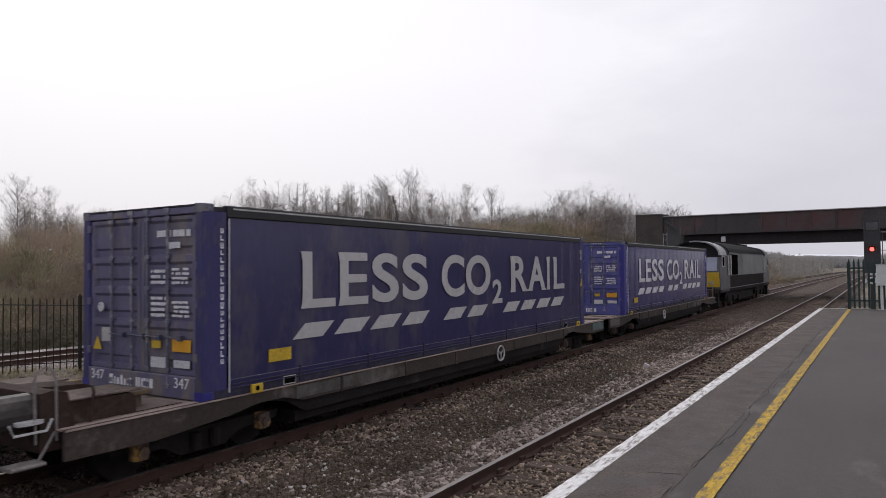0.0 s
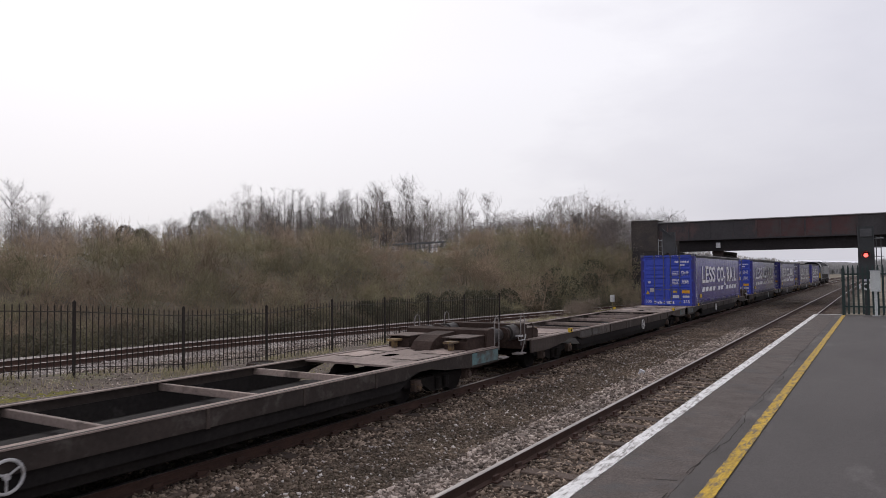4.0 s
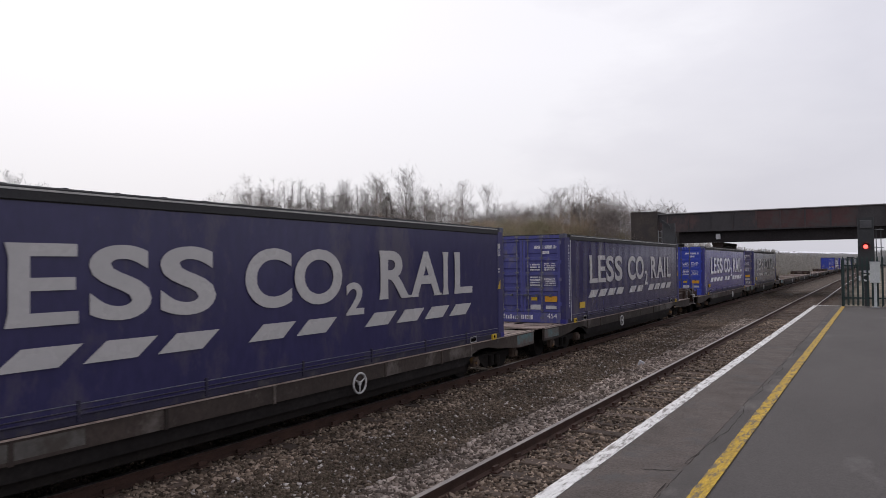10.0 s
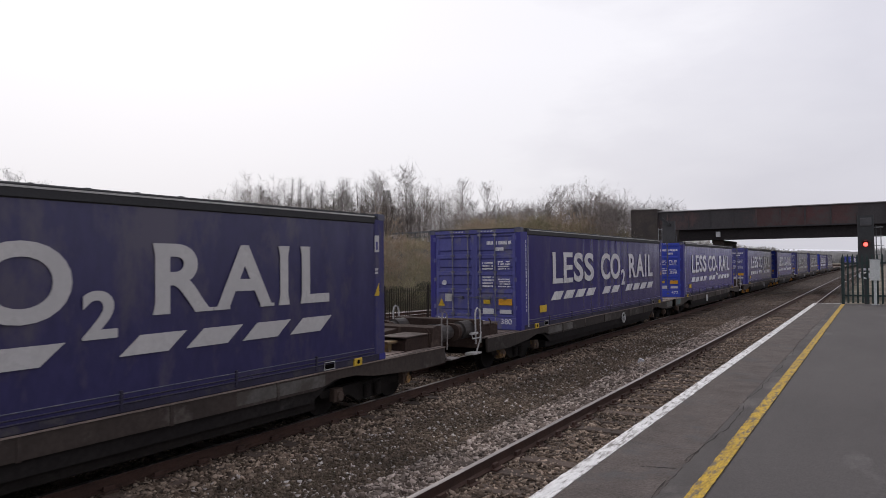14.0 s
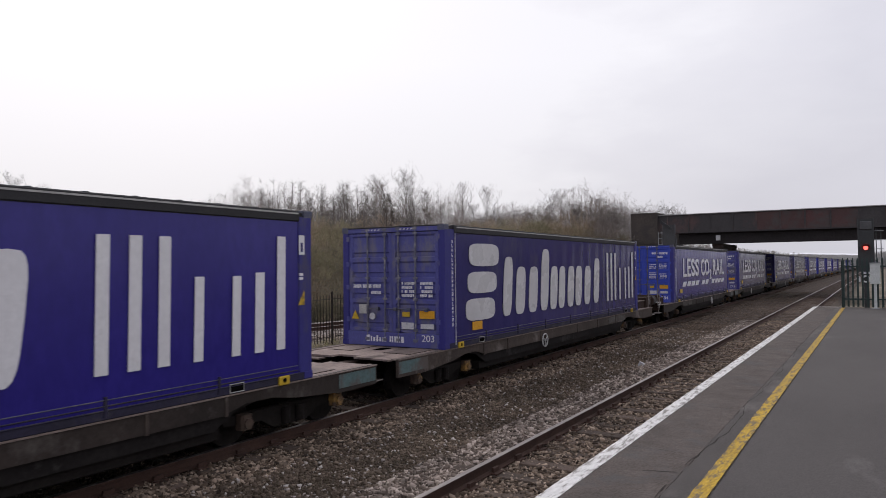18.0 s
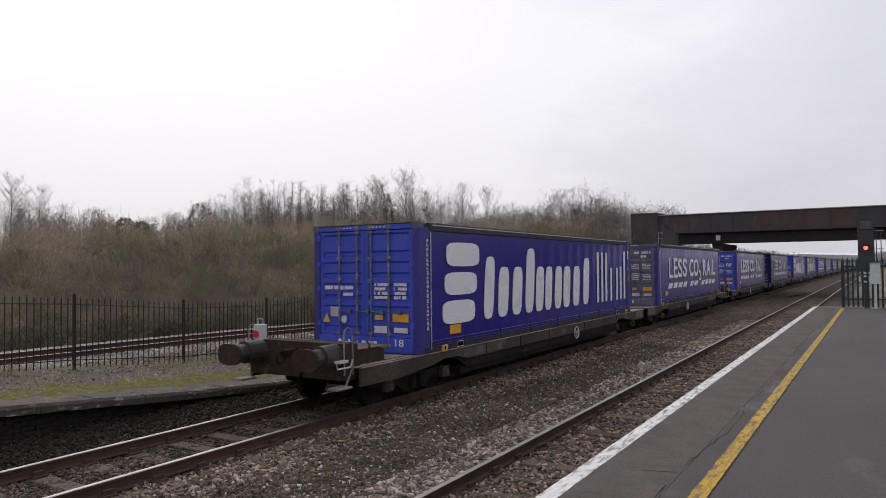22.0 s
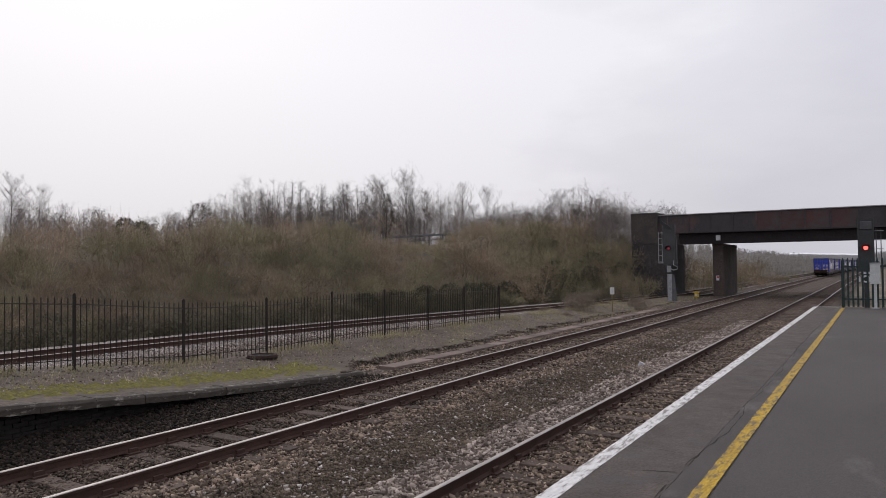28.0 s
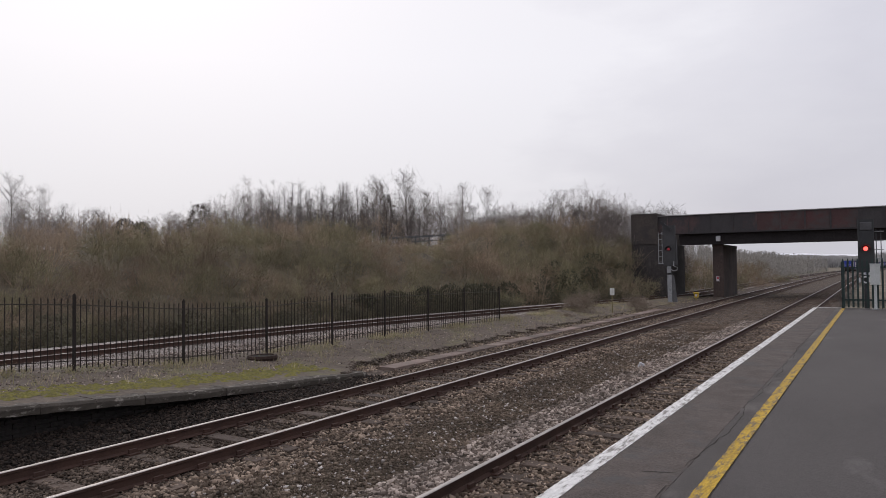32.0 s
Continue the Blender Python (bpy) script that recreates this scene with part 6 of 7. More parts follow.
def container(tone, brand, rear, wide):
    cur, steel, white = LIVERY[tone]
    rear_steel = LIVERY[rear][1]
    c = thing("curtain_side_container", "", "container")
    # floor frame and roof
    fr = Shape().box(-HALF + 0.03, HALF - 0.03, 0.05, CL - 0.05, 0.02, 0.12)
    for s in (-1, 1):
        fr.box(s * HALF - 0.05, s * HALF + 0.05 - 0.05 * (s + 1), 0.17, CL - 0.17, 0.0, 0.12, 0.01) if s < 0 else fr.box(HALF - 0.06, HALF - 0.004, 0.17, CL - 0.17, 0.0, 0.12, 0.01)
    part("floor_frame", fr, M["hem"], c, "sooty floor frame")
    part("roof", Shape().box(-HALF + 0.04, HALF - 0.04, 0.04, CL - 0.04, CH - 0.09, CH - 0.035), M["tarp_roof"], c, "dark sheeted roof")
    for s in (-1, 1):
        a, b = (HALF - 0.10, HALF + 0.004) if s > 0 else (-HALF - 0.004, -HALF + 0.10)
        part("top_rail", Shape().box(a, b, 0.40, CL - 0.28, CH - 0.17, CH - 0.01, 0.015), M["tarp_roof"], c, "black roof side rail")
        e = s * (HALF + 0.010)
        part("roof_strip", Shape().box(min(e, e - s * 0.02), max(e, e - s * 0.02), 0.5, CL - 0.30, CH - 0.062, CH - 0.040), M["pale_track"], c, "pale strip along the roof edge")
        part("curtain", curtain_mesh(cur, s), None, c, "%s blue side curtain" % tone)
    part("curtain_hem", Shape().box(HALF - 0.024, HALF - 0.006, 0.46, CL - 0.30, 0.10, 0.225, 0.006), cur, c, "%s blue curtain hem" % tone)
    for z, th in ((0.222, 0.007), (0.155, 0.010), (0.105, 0.012)):
        part("hem_rail", Shape().rod(1, (HALF - 0.002, z), th, 0.46, CL - 0.32, 6), M["lock_bar" if z > 0.2 else "hem"], c, "thin rail along the curtain foot")
    for y in (1.75, 3.4, 5.1, 6.9, 8.6, 10.3, 11.9):
        part("strap", Shape().box(HALF - 0.010, HALF + 0.012, y, y + 0.045, 0.03, 0.26, 0.006), M["hem"], c, "dark curtain strap")
    for y in (1.42, CL - 1.62):
        # Flat black plate stands in for the shade inside the recess.
        bu = part("buckle", Shape().box(HALF - 0.010, HALF + 0.006, y, y + 0.24, 0.02, 0.13, 0.01), M["black"], c, "flat black plate for the shaded buckle recess")
        part("rim", Shape().tube([(HALF + 0.008, y, 0.02), (HALF + 0.008, y + 0.24, 0.02), (HALF + 0.008, y + 0.24, 0.13), (HALF + 0.008, y, 0.13), (HALF + 0.008, y, 0.02)], 0.008, 5), M["pale_track"], bu, "pale buckle rim")
    rb = Shape()
    k = 0.8
    while k < CL - 0.4:
        rb.box(-HALF + 0.05, HALF - 0.06, k, k + 0.06, CH - 0.04, CH + 0.004)
        k += 0.62
    part("roof_bows", rb, M["tarp_roof"], c)
    # corner posts and castings
    for x0, x1 in ((-HALF, -HALF + 0.16), (HALF - 0.16, HALF)):
        for y0, y1 in ((0.0, 0.40), (CL - 0.28, CL)):
            part("corner_post", Shape().box(x0, x1, y0, y1, 0.11, CH - 0.10, 0.018), M["post_grimy"] if tone == "grimy" else M["post_blue"], c)
            for z0, z1 in ((0.0, 0.118), (CH - 0.118, CH)):
                sh = Shape().box(x0 - 0.003, x1 + 0.003, y0 - 0.003 if y0 == 0 else y1 - 0.175, y0 + 0.175 if y0 == 0 else y1 + 0.003, z0, z1, 0.012)
                part("corner_casting", sh, M["lock_bar"] if z0 > 1 else M["post_blue"], c)
    # front bulkhead and the headers
    fb = Shape().box(-HALF + 0.15, HALF - 0.15, CL - 0.10, CL - 0.06, 0.1, CH - 0.1)
    for i in range(9):
        x = -HALF + 0.22 + i * 0.25
        fb.box(x, x + 0.12, CL - 0.06, CL - 0.03, 0.15, CH - 0.15)
    part("front_wall", fb, steel, c, "ribbed blue end wall")
    part("rear_header", Shape().box(-HALF + 0.15, HALF - 0.15, 0.0, 0.12, CH - 0.13, CH - 0.03, 0.012), rear_steel, c)
    part("header_edge", Shape().box(-HALF + 0.15, HALF - 0.15, -0.006, 0.10, CH - 0.03, CH - 0.006, 0.006), M["tarp_roof"], c, "dark roof edge")
    part("rear_sill", Shape().box(-HALF + 0.15, HALF - 0.15, 0.0, 0.14, 0.0, 0.30, 0.012), rear_steel, c)
    part("front_sill", Shape().box(-HALF + 0.15, HALF - 0.15, CL - 0.12, CL, 0.0, 0.14, 0.012), steel, c)
    # rear doors, each with pressed panels, two lock rods and a handle
    for s in (-1, 1):
        x0, x1 = (-HALF + 0.165, -0.008) if s < 0 else (0.008, HALF - 0.165)
        xs = [x0, x0 + 0.07, x0 + 0.10, x1 - 0.10, x1 - 0.07, x1]
        rows = [(0.31, 0.03)]
        for z0, z1 in ((0.37, 0.92), (1.00, 1.37), (1.45, 1.80), (1.88, 2.36)):
            rows += [(z0, 0.03), (z0 + 0.02, 0.085), (z0 + 0.10, 0.083), (z0 + 0.13, 0.058), (z1 - 0.04, 0.058), (z1, 0.03)]
        rows.append((CH - 0.14, 0.03))
        dr = Shape()
        dr.add([(x, 0.03 if i in (0, 1, 4, 5) else y, z) for z, y in rows for i, x in enumerate(xs)], [(k * 6 + i, k * 6 + i + 1, k * 6 + i + 7, k * 6 + i + 6) for k in range(len(rows) - 1) for i in range(5)])
        d = part("door", dr, rear_steel, c, "blue steel door with pressed panels" if rear != "grimy" else "dirt-greyed blue steel door with pressed panels")
        part("door_back", Shape().box(x0, x1, 0.09, 0.11, 0.31, CH - 0.14), steel, d)
        for x in ((-0.64, -0.18) if s < 0 else (0.17, 0.60)):
            rs = Shape().rod(2, (x, 0.012), 0.019, 0.10, CH - 0.05, 8)
            for z in (0.34, 0.98, 1.42, 1.84, CH - 0.19):
                rs.box(x - 0.05, x + 0.05, -0.004, 0.03, z, z + 0.05)
            for z in (0.12, CH - 0.09):
                rs.box(x - 0.055, x + 0.055, -0.014, 0.03, z, z + 0.06)
            rod = part("lock_rod", rs, M["rod_pale"] if tone != "clean" or brand else M["lock_bar"], d, "dull steel lock rod with guides")
            part("handle", Shape().tube([(x, -0.02, 0.80), (x + 0.12, -0.03, 0.80), (x + 0.30, -0.024, 0.79)], 0.011, 5).box(x + 0.24, x + 0.31, -0.03, 0.03, 0.755, 0.825), M["lock_bar"], rod)
        for z in (0.5, 1.2, 1.7, 2.25):
            x = -HALF + 0.15 if s < 0 else HALF - 0.15
            part("hinge", Shape().box(x - 0.04, x + 0.04, -0.012, 0.05, z, z + 0.10, 0.01), rear_steel, d)
    # placards and marks on the rear
    def plate(name, x0, x1, z0, z1, mat, label, y=0.012):
        part(name, Shape().box(x0, x1, y, y + 0.008, z0, z1), mat, c, label)

    plate("orange_placard", 0.69, 1.06, 0.61, 0.77, M["orange"], "orange warning placard", 0.018)
    plate("white_placard", 0.72, 1.04, 0.40, 0.50, M["placard"], "white placard", 0.018)
    plate("white_placard", 0.24, 0.55, 0.38, 0.52, M["placard"], "white placard", 0.018)
    plate("yellow_placard", 0.26, 0.45, 0.64, 0.74, M["yellow"], "small yellow placard", 0.018)
    part("warning_triangle", Shape().prism(1, [(-1.09, 0.56), (-0.89, 0.56), (-0.99, 0.75)], 0.018, 0.026), M["yellow"], c, "yellow triangular sticker")
    if brand:
        part("round_sticker", Shape().rod(1, (-0.52, 0.63), 0.075, 0.010, 0.026, 16), M["placard"], c, "white round sticker")
        rows = [(-1.03, -0.27, 1.23, 1.31), (-0.55, -0.28, 1.10, 1.17)] + [(0.25, 0.57, 1.05 + i * 0.085, 1.11 + i * 0.085) for i in range(4)] + [(0.72, 1.02, 1.05 + i * 0.085, 1.11 + i * 0.085) for i in range(4)]
    else:
        part("round_sticker", Shape().rod(1, (-0.90, 1.17), 0.068, 0.010, 0.026, 16), M["placard"], c, "white round sticker")
        rows = [(0.37, 0.56, 2.13, 2.22), (0.64, 1.08, 2.13, 2.22), (0.62, 0.86, 1.97, 2.06)]
        rows += [(0.24, 0.55, 1.50 + i * 0.075, 1.545 + i * 0.075) for i in range(3)] + [(0.68, 1.02, 1.50 + i * 0.06, 1.535 + i * 0.06) for i in range(4)]
        rows += [(0.24, 0.55, 1.06 + i * 0.075, 1.105 + i * 0.075) for i in range(4)] + [(0.68, 1.02, 1.06 + i * 0.06, 1.095 + i * 0.06) for i in range(4)]
    rr = random.Random(9)
    for x0, x1, z0, z1 in rows:
        bars, x = Shape(), x0
        while x < x1 - 0.02:
            w = min(rr.uniform(0.014, 0.032), x1 - x)
            if rr.random() < 0.90:
                bars.box(x, x + w, 0.020, 0.027, z0 - 0.001 + rr.uniform(0, 0.010), z1 + 0.001)
            x += w + 0.011
        tagged(part("marking_bar", bars, M["mark"], c, "white marking row"), kind="stuff")
    bars, x = Shape(), -0.66
    for w, h, n in ((0.10, 0.135, 1), (0.05, 0.11, 1), (0.07, 0.09, 1), (0.07, 0.135, 1), (0.06, 0.09, 1), (0.05, 0.09, 1), (0.05, 0.11, 1), (0.06, 0, 1), (0.11, 0.125, 2), (0.11, 0.125, 2), (0.04, 0.125, 1), (0.09, 0.125, 1)):
        for k in range(n):
            if h:
                bars.box(x + k * w / n, x + (k + 1) * w / n - 0.022, -0.006, 0.0, 0.095, 0.095 + h)
        x += w + 0.012
    tagged(part("name_bar", bars, M["mark"], c, "white name marking along the sill"), kind="stuff")
    part("grey_sticker", Shape().box(-0.88, -0.68, 0.018, 0.026, 0.68, 0.88), M["pale_track"], c, "pale grey square sticker")
    if tone != "grimy":
        for xs0 in (-0.62, 0.22):
            hz = Shape()
            for k in range(4):
                hz.prism(1, [(xs0 + k * 0.09, CH - 0.085), (xs0 + k * 0.09 + 0.03, CH - 0.085), (xs0 + k * 0.09 + 0.055, CH - 0.055), (xs0 + k * 0.09 + 0.025, CH - 0.055)], -0.012, -0.004)
            tagged(part("header_dashes", hz, M["mark"], c, "small white slanted dashes"), kind="stuff")
    # side furniture
    for s in (1, -1):
        part("curtain_pole", Shape().rod(2, (s * (HALF + 0.004), 0.425), 0.012, 0.06, CH - 0.18, 6), M["pole_white"], c, "pale steel curtain pole")
        # Black strip put where the gap beside the pole lies in shade.
        part("gap_shadow", Shape().box(min(s * (HALF - 0.05), s * (HALF - 0.035)), max(s * (HALF - 0.05), s * (HALF - 0.035)), 0.39, 0.46, 0.1, CH - 0.16), M["black"], c, "black strip for the shaded gap beside the pole")
    mk, z = Shape(), 0.45
    while z < 2.2:
        h = rr.uniform(0.045, 0.085)
        mk.box(HALF - 0.002, HALF + 0.003, 0.285, 0.30, z, z + h)
        mk.box(HALF - 0.002, HALF + 0.003, 0.30, 0.335, z, z + h * 0.3)
        if rr.random() < 0.6:
            mk.box(HALF - 0.002, HALF + 0.003, 0.318, 0.335, z, z + h)
        z += h + 0.028
    tagged(part("marking_bar", mk, M["mark"], c, "upright row of small white marks"), kind="stuff")
    part("yellow_label", quad_on_side(1.14, 1.58, 0.30 if brand else 0.37, 0.48 if brand else 0.55, HALF - 0.008, d=0.012), M["orange"] if brand else M["yellow"], c, "yellow label")
    hm = part("height_mark", quad_on_side(CL - 0.285, CL - 0.165, 1.88, 2.17, HALF, d=0.004), white, c, "white framed height mark")
    part("slot", quad_on_side(CL - 0.250, CL - 0.205, 1.92, 2.06, HALF + 0.002, d=0.005), M["post_blue"], hm, "blue slot in the mark")
    for z in (1.50, 1.56):
        part("height_mark", quad_on_side(CL - 0.28, CL - 0.20, z, z + 0.04, HALF, d=0.004), white, c, "small white mark")
    part("yellow_label", Shape().prism(0, [(CL - 0.31, 1.12), (CL - 0.17, 1.12), (CL - 0.17, 1.34)], HALF, HALF + 0.004), M["yellow"], c, "yellow triangle")
    if brand:
        # the name as a row of plain rounded white shapes, bold and then thin
        x = HALF - 0.010
        def capsule(y0, y1, z0, z1, lean):
            """A rounded bar that leans forward."""
            n, cy, cz, out = 20, (y0 + y1) / 2, (z0 + z1) / 2, []
            for i in range(n):
                a, q = math.cos(2 * math.pi * i / n), math.sin(2 * math.pi * i / n)
                u, v = math.copysign(abs(a) ** 0.5, a) * (y1 - y0) / 2, math.copysign(abs(q) ** 0.5, q) * (z1 - z0) / 2
                out.append((cy + u + lean * v, cz + v))
            return Shape().prism(0, out, x, x + 0.014)

        for z0, z1, y0, y1 in ((0.50, 0.98, 0.86, 2.20), (1.09, 1.56, 0.95, 2.30), (1.68, 2.18, 1.02, 2.42)):
            part("white_shape", capsule(y0, y1, z0, z1, 0.0), white, c)
        for y0, y1, top in ((2.66, 3.12, 1.90), (3.34, 3.86, 1.66), (4.10, 4.62, 1.66), (4.86, 5.36, 2.12), (5.48, 5.96, 1.66), (6.08, 6.52, 1.66), (6.74, 7.22, 1.66), (7.36, 7.86, 1.66), (8.12, 8.62, 1.66), (8.96, 9.44, 1.90)):
            part("white_shape", capsule(y0, y1, 0.50, top, 0.10), white, c)
        for y0, y1, z0, z1 in ((10.19, 10.35, 0.50, 2.08), (10.60, 10.76, 0.50, 2.08), (11.00, 11.16, 0.50, 2.08), (11.52, 11.66, 0.50, 1.58), (12.14, 12.28, 0.50, 1.58), (12.55, 12.71, 0.50, 1.62), (12.97, 13.13, 0.50, 2.14)):
            part("thin_bar", quad_on_side(y0, y1, z0, z1, x, 0.02, 0.014), white, c)
    else:
        made = {}
        for ch, y0, y1 in LETTERS_WIDE if wide else LETTERS:
            if ch not in made:
                made[ch] = LETTER_ME[ch].copy()
                made[ch].materials.append(white)
            fit = (y1 - y0) / max(v.co.x for v in made[ch].vertices)
            part("letter", made[ch], None, c, "", Matrix.Translation((HALF - 0.008, y0, 0.87 if ch == "2" else 1.09)) @ ON_SIDE @ Matrix.Diagonal((fit, 1, 1.6, 1)))
        for y0, w in DASHES_WIDE if wide else DASHES:
            part("slanted_stripe", quad_on_side(y0, y0 + w, 0.645, 0.87, HALF - 0.010, 0.27, 0.012), white, c)
    return c


M["solebar_pale"] = material("dusty_grey_solebar", (0.125, 0.118, 0.110), (0.075, 0.068, 0.062), 0.9, scale=1.4, fine=16, bump=0.2, wear=(0.055, 0.046, 0.040), wear_at=0.52, wear_scale=1.8)
M["teal_bright"] = material("worn_teal_paint", (0.10, 0.20, 0.21), (0.13, 0.165, 0.165), 0.8, scale=1.6, fine=16, bump=0.1, wear=(0.07, 0.058, 0.052), wear_at=0.54, wear_scale=2.2)


# twin container wagon halves: the coupled end lies towards -y, the joint towards +y
def wagon(kind, style="plain"):
    w = thing("container_wagon", "low grimy container flat wagon, half of a coupled pair", "wagon")
    END, INN = (-2.04 if kind == "front" else -1.87), CL + 1.62
    HOOP = -0.20 if kind == "front" else 0.0
    prof = [(END, DECK), (END, 0.50), (END + 1.1, 0.49), (0.35, 0.58), (0.85, 0.66), (1.35, 0.66), (1.75, 0.56), (CL - 1.75, 0.56), (CL - 1.35, 0.66), (CL - 0.85, 0.66), (CL - 0.35, 0.58), (INN - 0.9, 0.49), (INN, 0.50), (INN, DECK)]
    belly = [(1.05, 0.66), (1.45, 0.58), (1.85, 0.37), (CL - 1.85, 0.37), (CL - 1.45, 0.58), (CL - 1.05, 0.66)]
    for s in (-1, 1):
        a, b = (HALF - 0.06, HALF - 0.01) if s > 0 else (-HALF + 0.01, -HALF + 0.06)
        so = part("solebar", Shape().prism(0, prof, a, b), M["solebar"], w, "worn grey steel side sill")
        e = (HALF - 0.09, HALF - 0.07) if s > 0 else (-HALF + 0.07, -HALF + 0.09)
        # Shade below the side sill is put into this plate's colour.
        part("belly_plate", Shape().prism(0, belly, e[0], e[1]), M["underframe_side"], w, "grimy fish-bellied lower side, darkened as if in shade")
        e = (b - 0.16, b + 0.02) if s > 0 else (a - 0.02, a + 0.16)
        part("top_flange", Shape().box(e[0], e[1], END, INN, DECK - 0.02, DECK - 0.002), M["deck"], so)
        e = (b, b + 0.004) if s > 0 else (a - 0.004, a)
        part("paint_patch", Shape().box(e[0], e[1], INN - 1.0, INN - 0.03, 0.56, DECK - 0.05), M["teal"], so, "faded painted end") if style != "empty" else part("paint_patch", Shape().box(e[0], e[1], 13.31, 14.19, 0.57, DECK - 0.05), M["yellow_dull"], so, "faded yellow patch")
        if style == "empty":
            part("paint_patch", Shape().box(e[0], e[1], END + 0.03, END + 1.25, 0.54, DECK - 0.04), M["teal_bright"], so, "worn teal painted end")
        else:
            part("grey_patch", Shape().box(e[0], e[1], 1.6, 3.4, 0.60, DECK - 0.05), M["solebar_pale"], so, "paler dusty stretch")
        for y in (2.6, 4.4, 6.2, 8.9, 10.8, 12.0):
            part("rib", Shape().box(e[0] - 0.01, e[1] + 0.012, y, y + 0.05, 0.55, DECK - 0.03), M["solebar"], so)
        for y in (0.70, CL - 0.74) if style != "empty" else ():
            lk = part("twist_lock", Shape().box(e[0] - 0.03, e[1] + 0.035, y, y + 0.20, DECK - 0.02, DECK + 0.11, 0.012), M["yellow"], w, "yellow container lock")
            part("pin", Shape().rod(0, (y + 0.10, DECK + 0.05), 0.035, e[0] - 0.035, e[1] + 0.04, 10), M["black"], lk)
        yh = (8.15 if kind == "rear" else 8.7) if style != "turned" else (5.4 if kind == "rear" else 5.3)
        x = s * (HALF + 0.03)
        hw = part("handwheel", Shape().torus((x, yh, 0.56), 0, 0.165, 0.018, 22, 6), M["white_steel"], w, "white brake handwheel")
        spk = Shape().rod(0, (yh, 0.56), 0.035, x - 0.02, x + 0.012, 10)
        for ang in (0.5, 2.6, 4.7):
            spk.tube([(x, yh, 0.56), (x, yh + 0.16 * math.cos(ang), 0.56 + 0.16 * math.sin(ang))], 0.012, 5)
        part("spokes", spk, M["white_steel"], hw, "three pale spokes")
    # decks at the two ends, made of plates with slots
    for y0, y1 in ((END + 0.02, 1.75), (CL - 2.0, INN - 0.02)):
        inner = y0 > 0
        prof2 = [(-HALF + 0.20, y0), (HALF - 0.20, y0), (HALF - 0.20, y1), (-HALF + 0.20, y1)]
        if inner:
            prof2 = [(-HALF + 0.20, y0), (HALF - 0.20, y0), (HALF - 0.20, y1), (0.28, y1), (0.28, y1 - 0.22), (-0.28, y1 - 0.22), (-0.28, y1), (-HALF + 0.20, y1)]
        part("deck_plate", Shape().prism(2, prof2, DECK - 0.05, DECK - 0.014), M["deck"], w, "worn brown deck plate")
        ym = 13.59 if inner else -0.07
        for x, dy0, dy1 in ((-0.72, -0.95, -0.15), (0.72, -0.95, -0.15), (-0.72, 0.10, 0.95), (0.72, 0.10, 0.95)):
            fl = part("deck_flap", Shape().box(x - 0.30, x + 0.30, ym + dy0, ym + dy1, DECK - 0.013, DECK - 0.003, 0.003), M["deck"], w)
            # Slightly larger black plate draws the shaded gap round each flap.
            part("flap_gap", Shape().box(x - 0.325, x + 0.325, ym + dy0 - 0.025, ym + dy1 + 0.025, DECK - 0.0138, DECK - 0.0108), M["black"], fl, "black plate drawing the gap round the flap")
        for yo, L2 in ((0.45, 0.22), (-0.89, 0.38)):
            ov = [(0.12 * math.cos(t * 0.5236), ym + yo + (L2 - 0.1 if math.sin(t * 0.5236) > 0 else -L2 + 0.1) + 0.10 * math.sin(t * 0.5236)) for t in range(12)]
            # No hole is cut: a black oval stands in for its dark inside.
            part("deck_slot", Shape().prism(2, ov, DECK - 0.0135, DECK - 0.009), M["black"], w, "black oval drawn for the dark slot in the deck")
    part("draw_bar", Shape().box(-0.14, 0.14, INN - 0.7, INN + 0.34, 0.52, 0.70, 0.02), M["rust"], w, "drawbar between the halves")
    part("fall_plate", Shape().box(0.45, 1.0, INN - 0.05, INN + 0.18, DECK - 0.09, DECK - 0.06, 0.008), M["deck"], w)
    for y in (2.95, 5.0, 7.4, 9.4, 10.8):
        part("cross_member", Shape().box(-HALF + 0.07, HALF - 0.07, y, y + 0.065, DECK - 0.16, DECK - 0.045, 0.008), M["deck"], w)
    part("centre_sill", Shape().box(-0.16, 0.16, 1.36, CL - 1.36, 0.40, 0.60, 0.02), M["underframe"], w)
    # Opaque filler block, added to keep the underside dark.
    part("belly", Shape().box(-HALF + 0.14, HALF - 0.14, 1.7, CL - 1.7, 0.22, 0.40, 0.02), M["underframe"], w, "dark filler block closing the view under the wagon")
    # bogies
    for yc in (0.12, CL - 0.22):
        fr = Shape()
        for s in (-1, 1):
            x = s * 1.0
            fr.prism(0, [(yc - 1.35, 0.46), (yc - 1.3, 0.34), (yc - 0.6, 0.30), (yc - 0.35, 0.16), (yc + 0.35, 0.16), (yc + 0.6, 0.30), (yc + 1.3, 0.34), (yc + 1.35, 0.46)], x - 0.06, x + 0.06)
        fr.box(-1.0, 1.0, yc - 0.2, yc + 0.2, 0.25, 0.48)
        bo = part("bogie", fr, M["underframe"], w, "dark two-axle bogie")
        for ya in (yc - 0.98, yc + 0.98):
            for s in (-1, 1):
                x = s * 0.715
                # Wheels share the near-black, for the deep shade under the wagon.
                part("wheel", Shape().rod(0, (ya, 0.352), 0.365, x - 0.065, x + 0.065, 24).rod(0, (ya, 0.352), 0.385, min(x - 0.065 * s, x - 0.095 * s), max(x - 0.065 * s, x - 0.095 * s), 24), M["underframe"], bo)
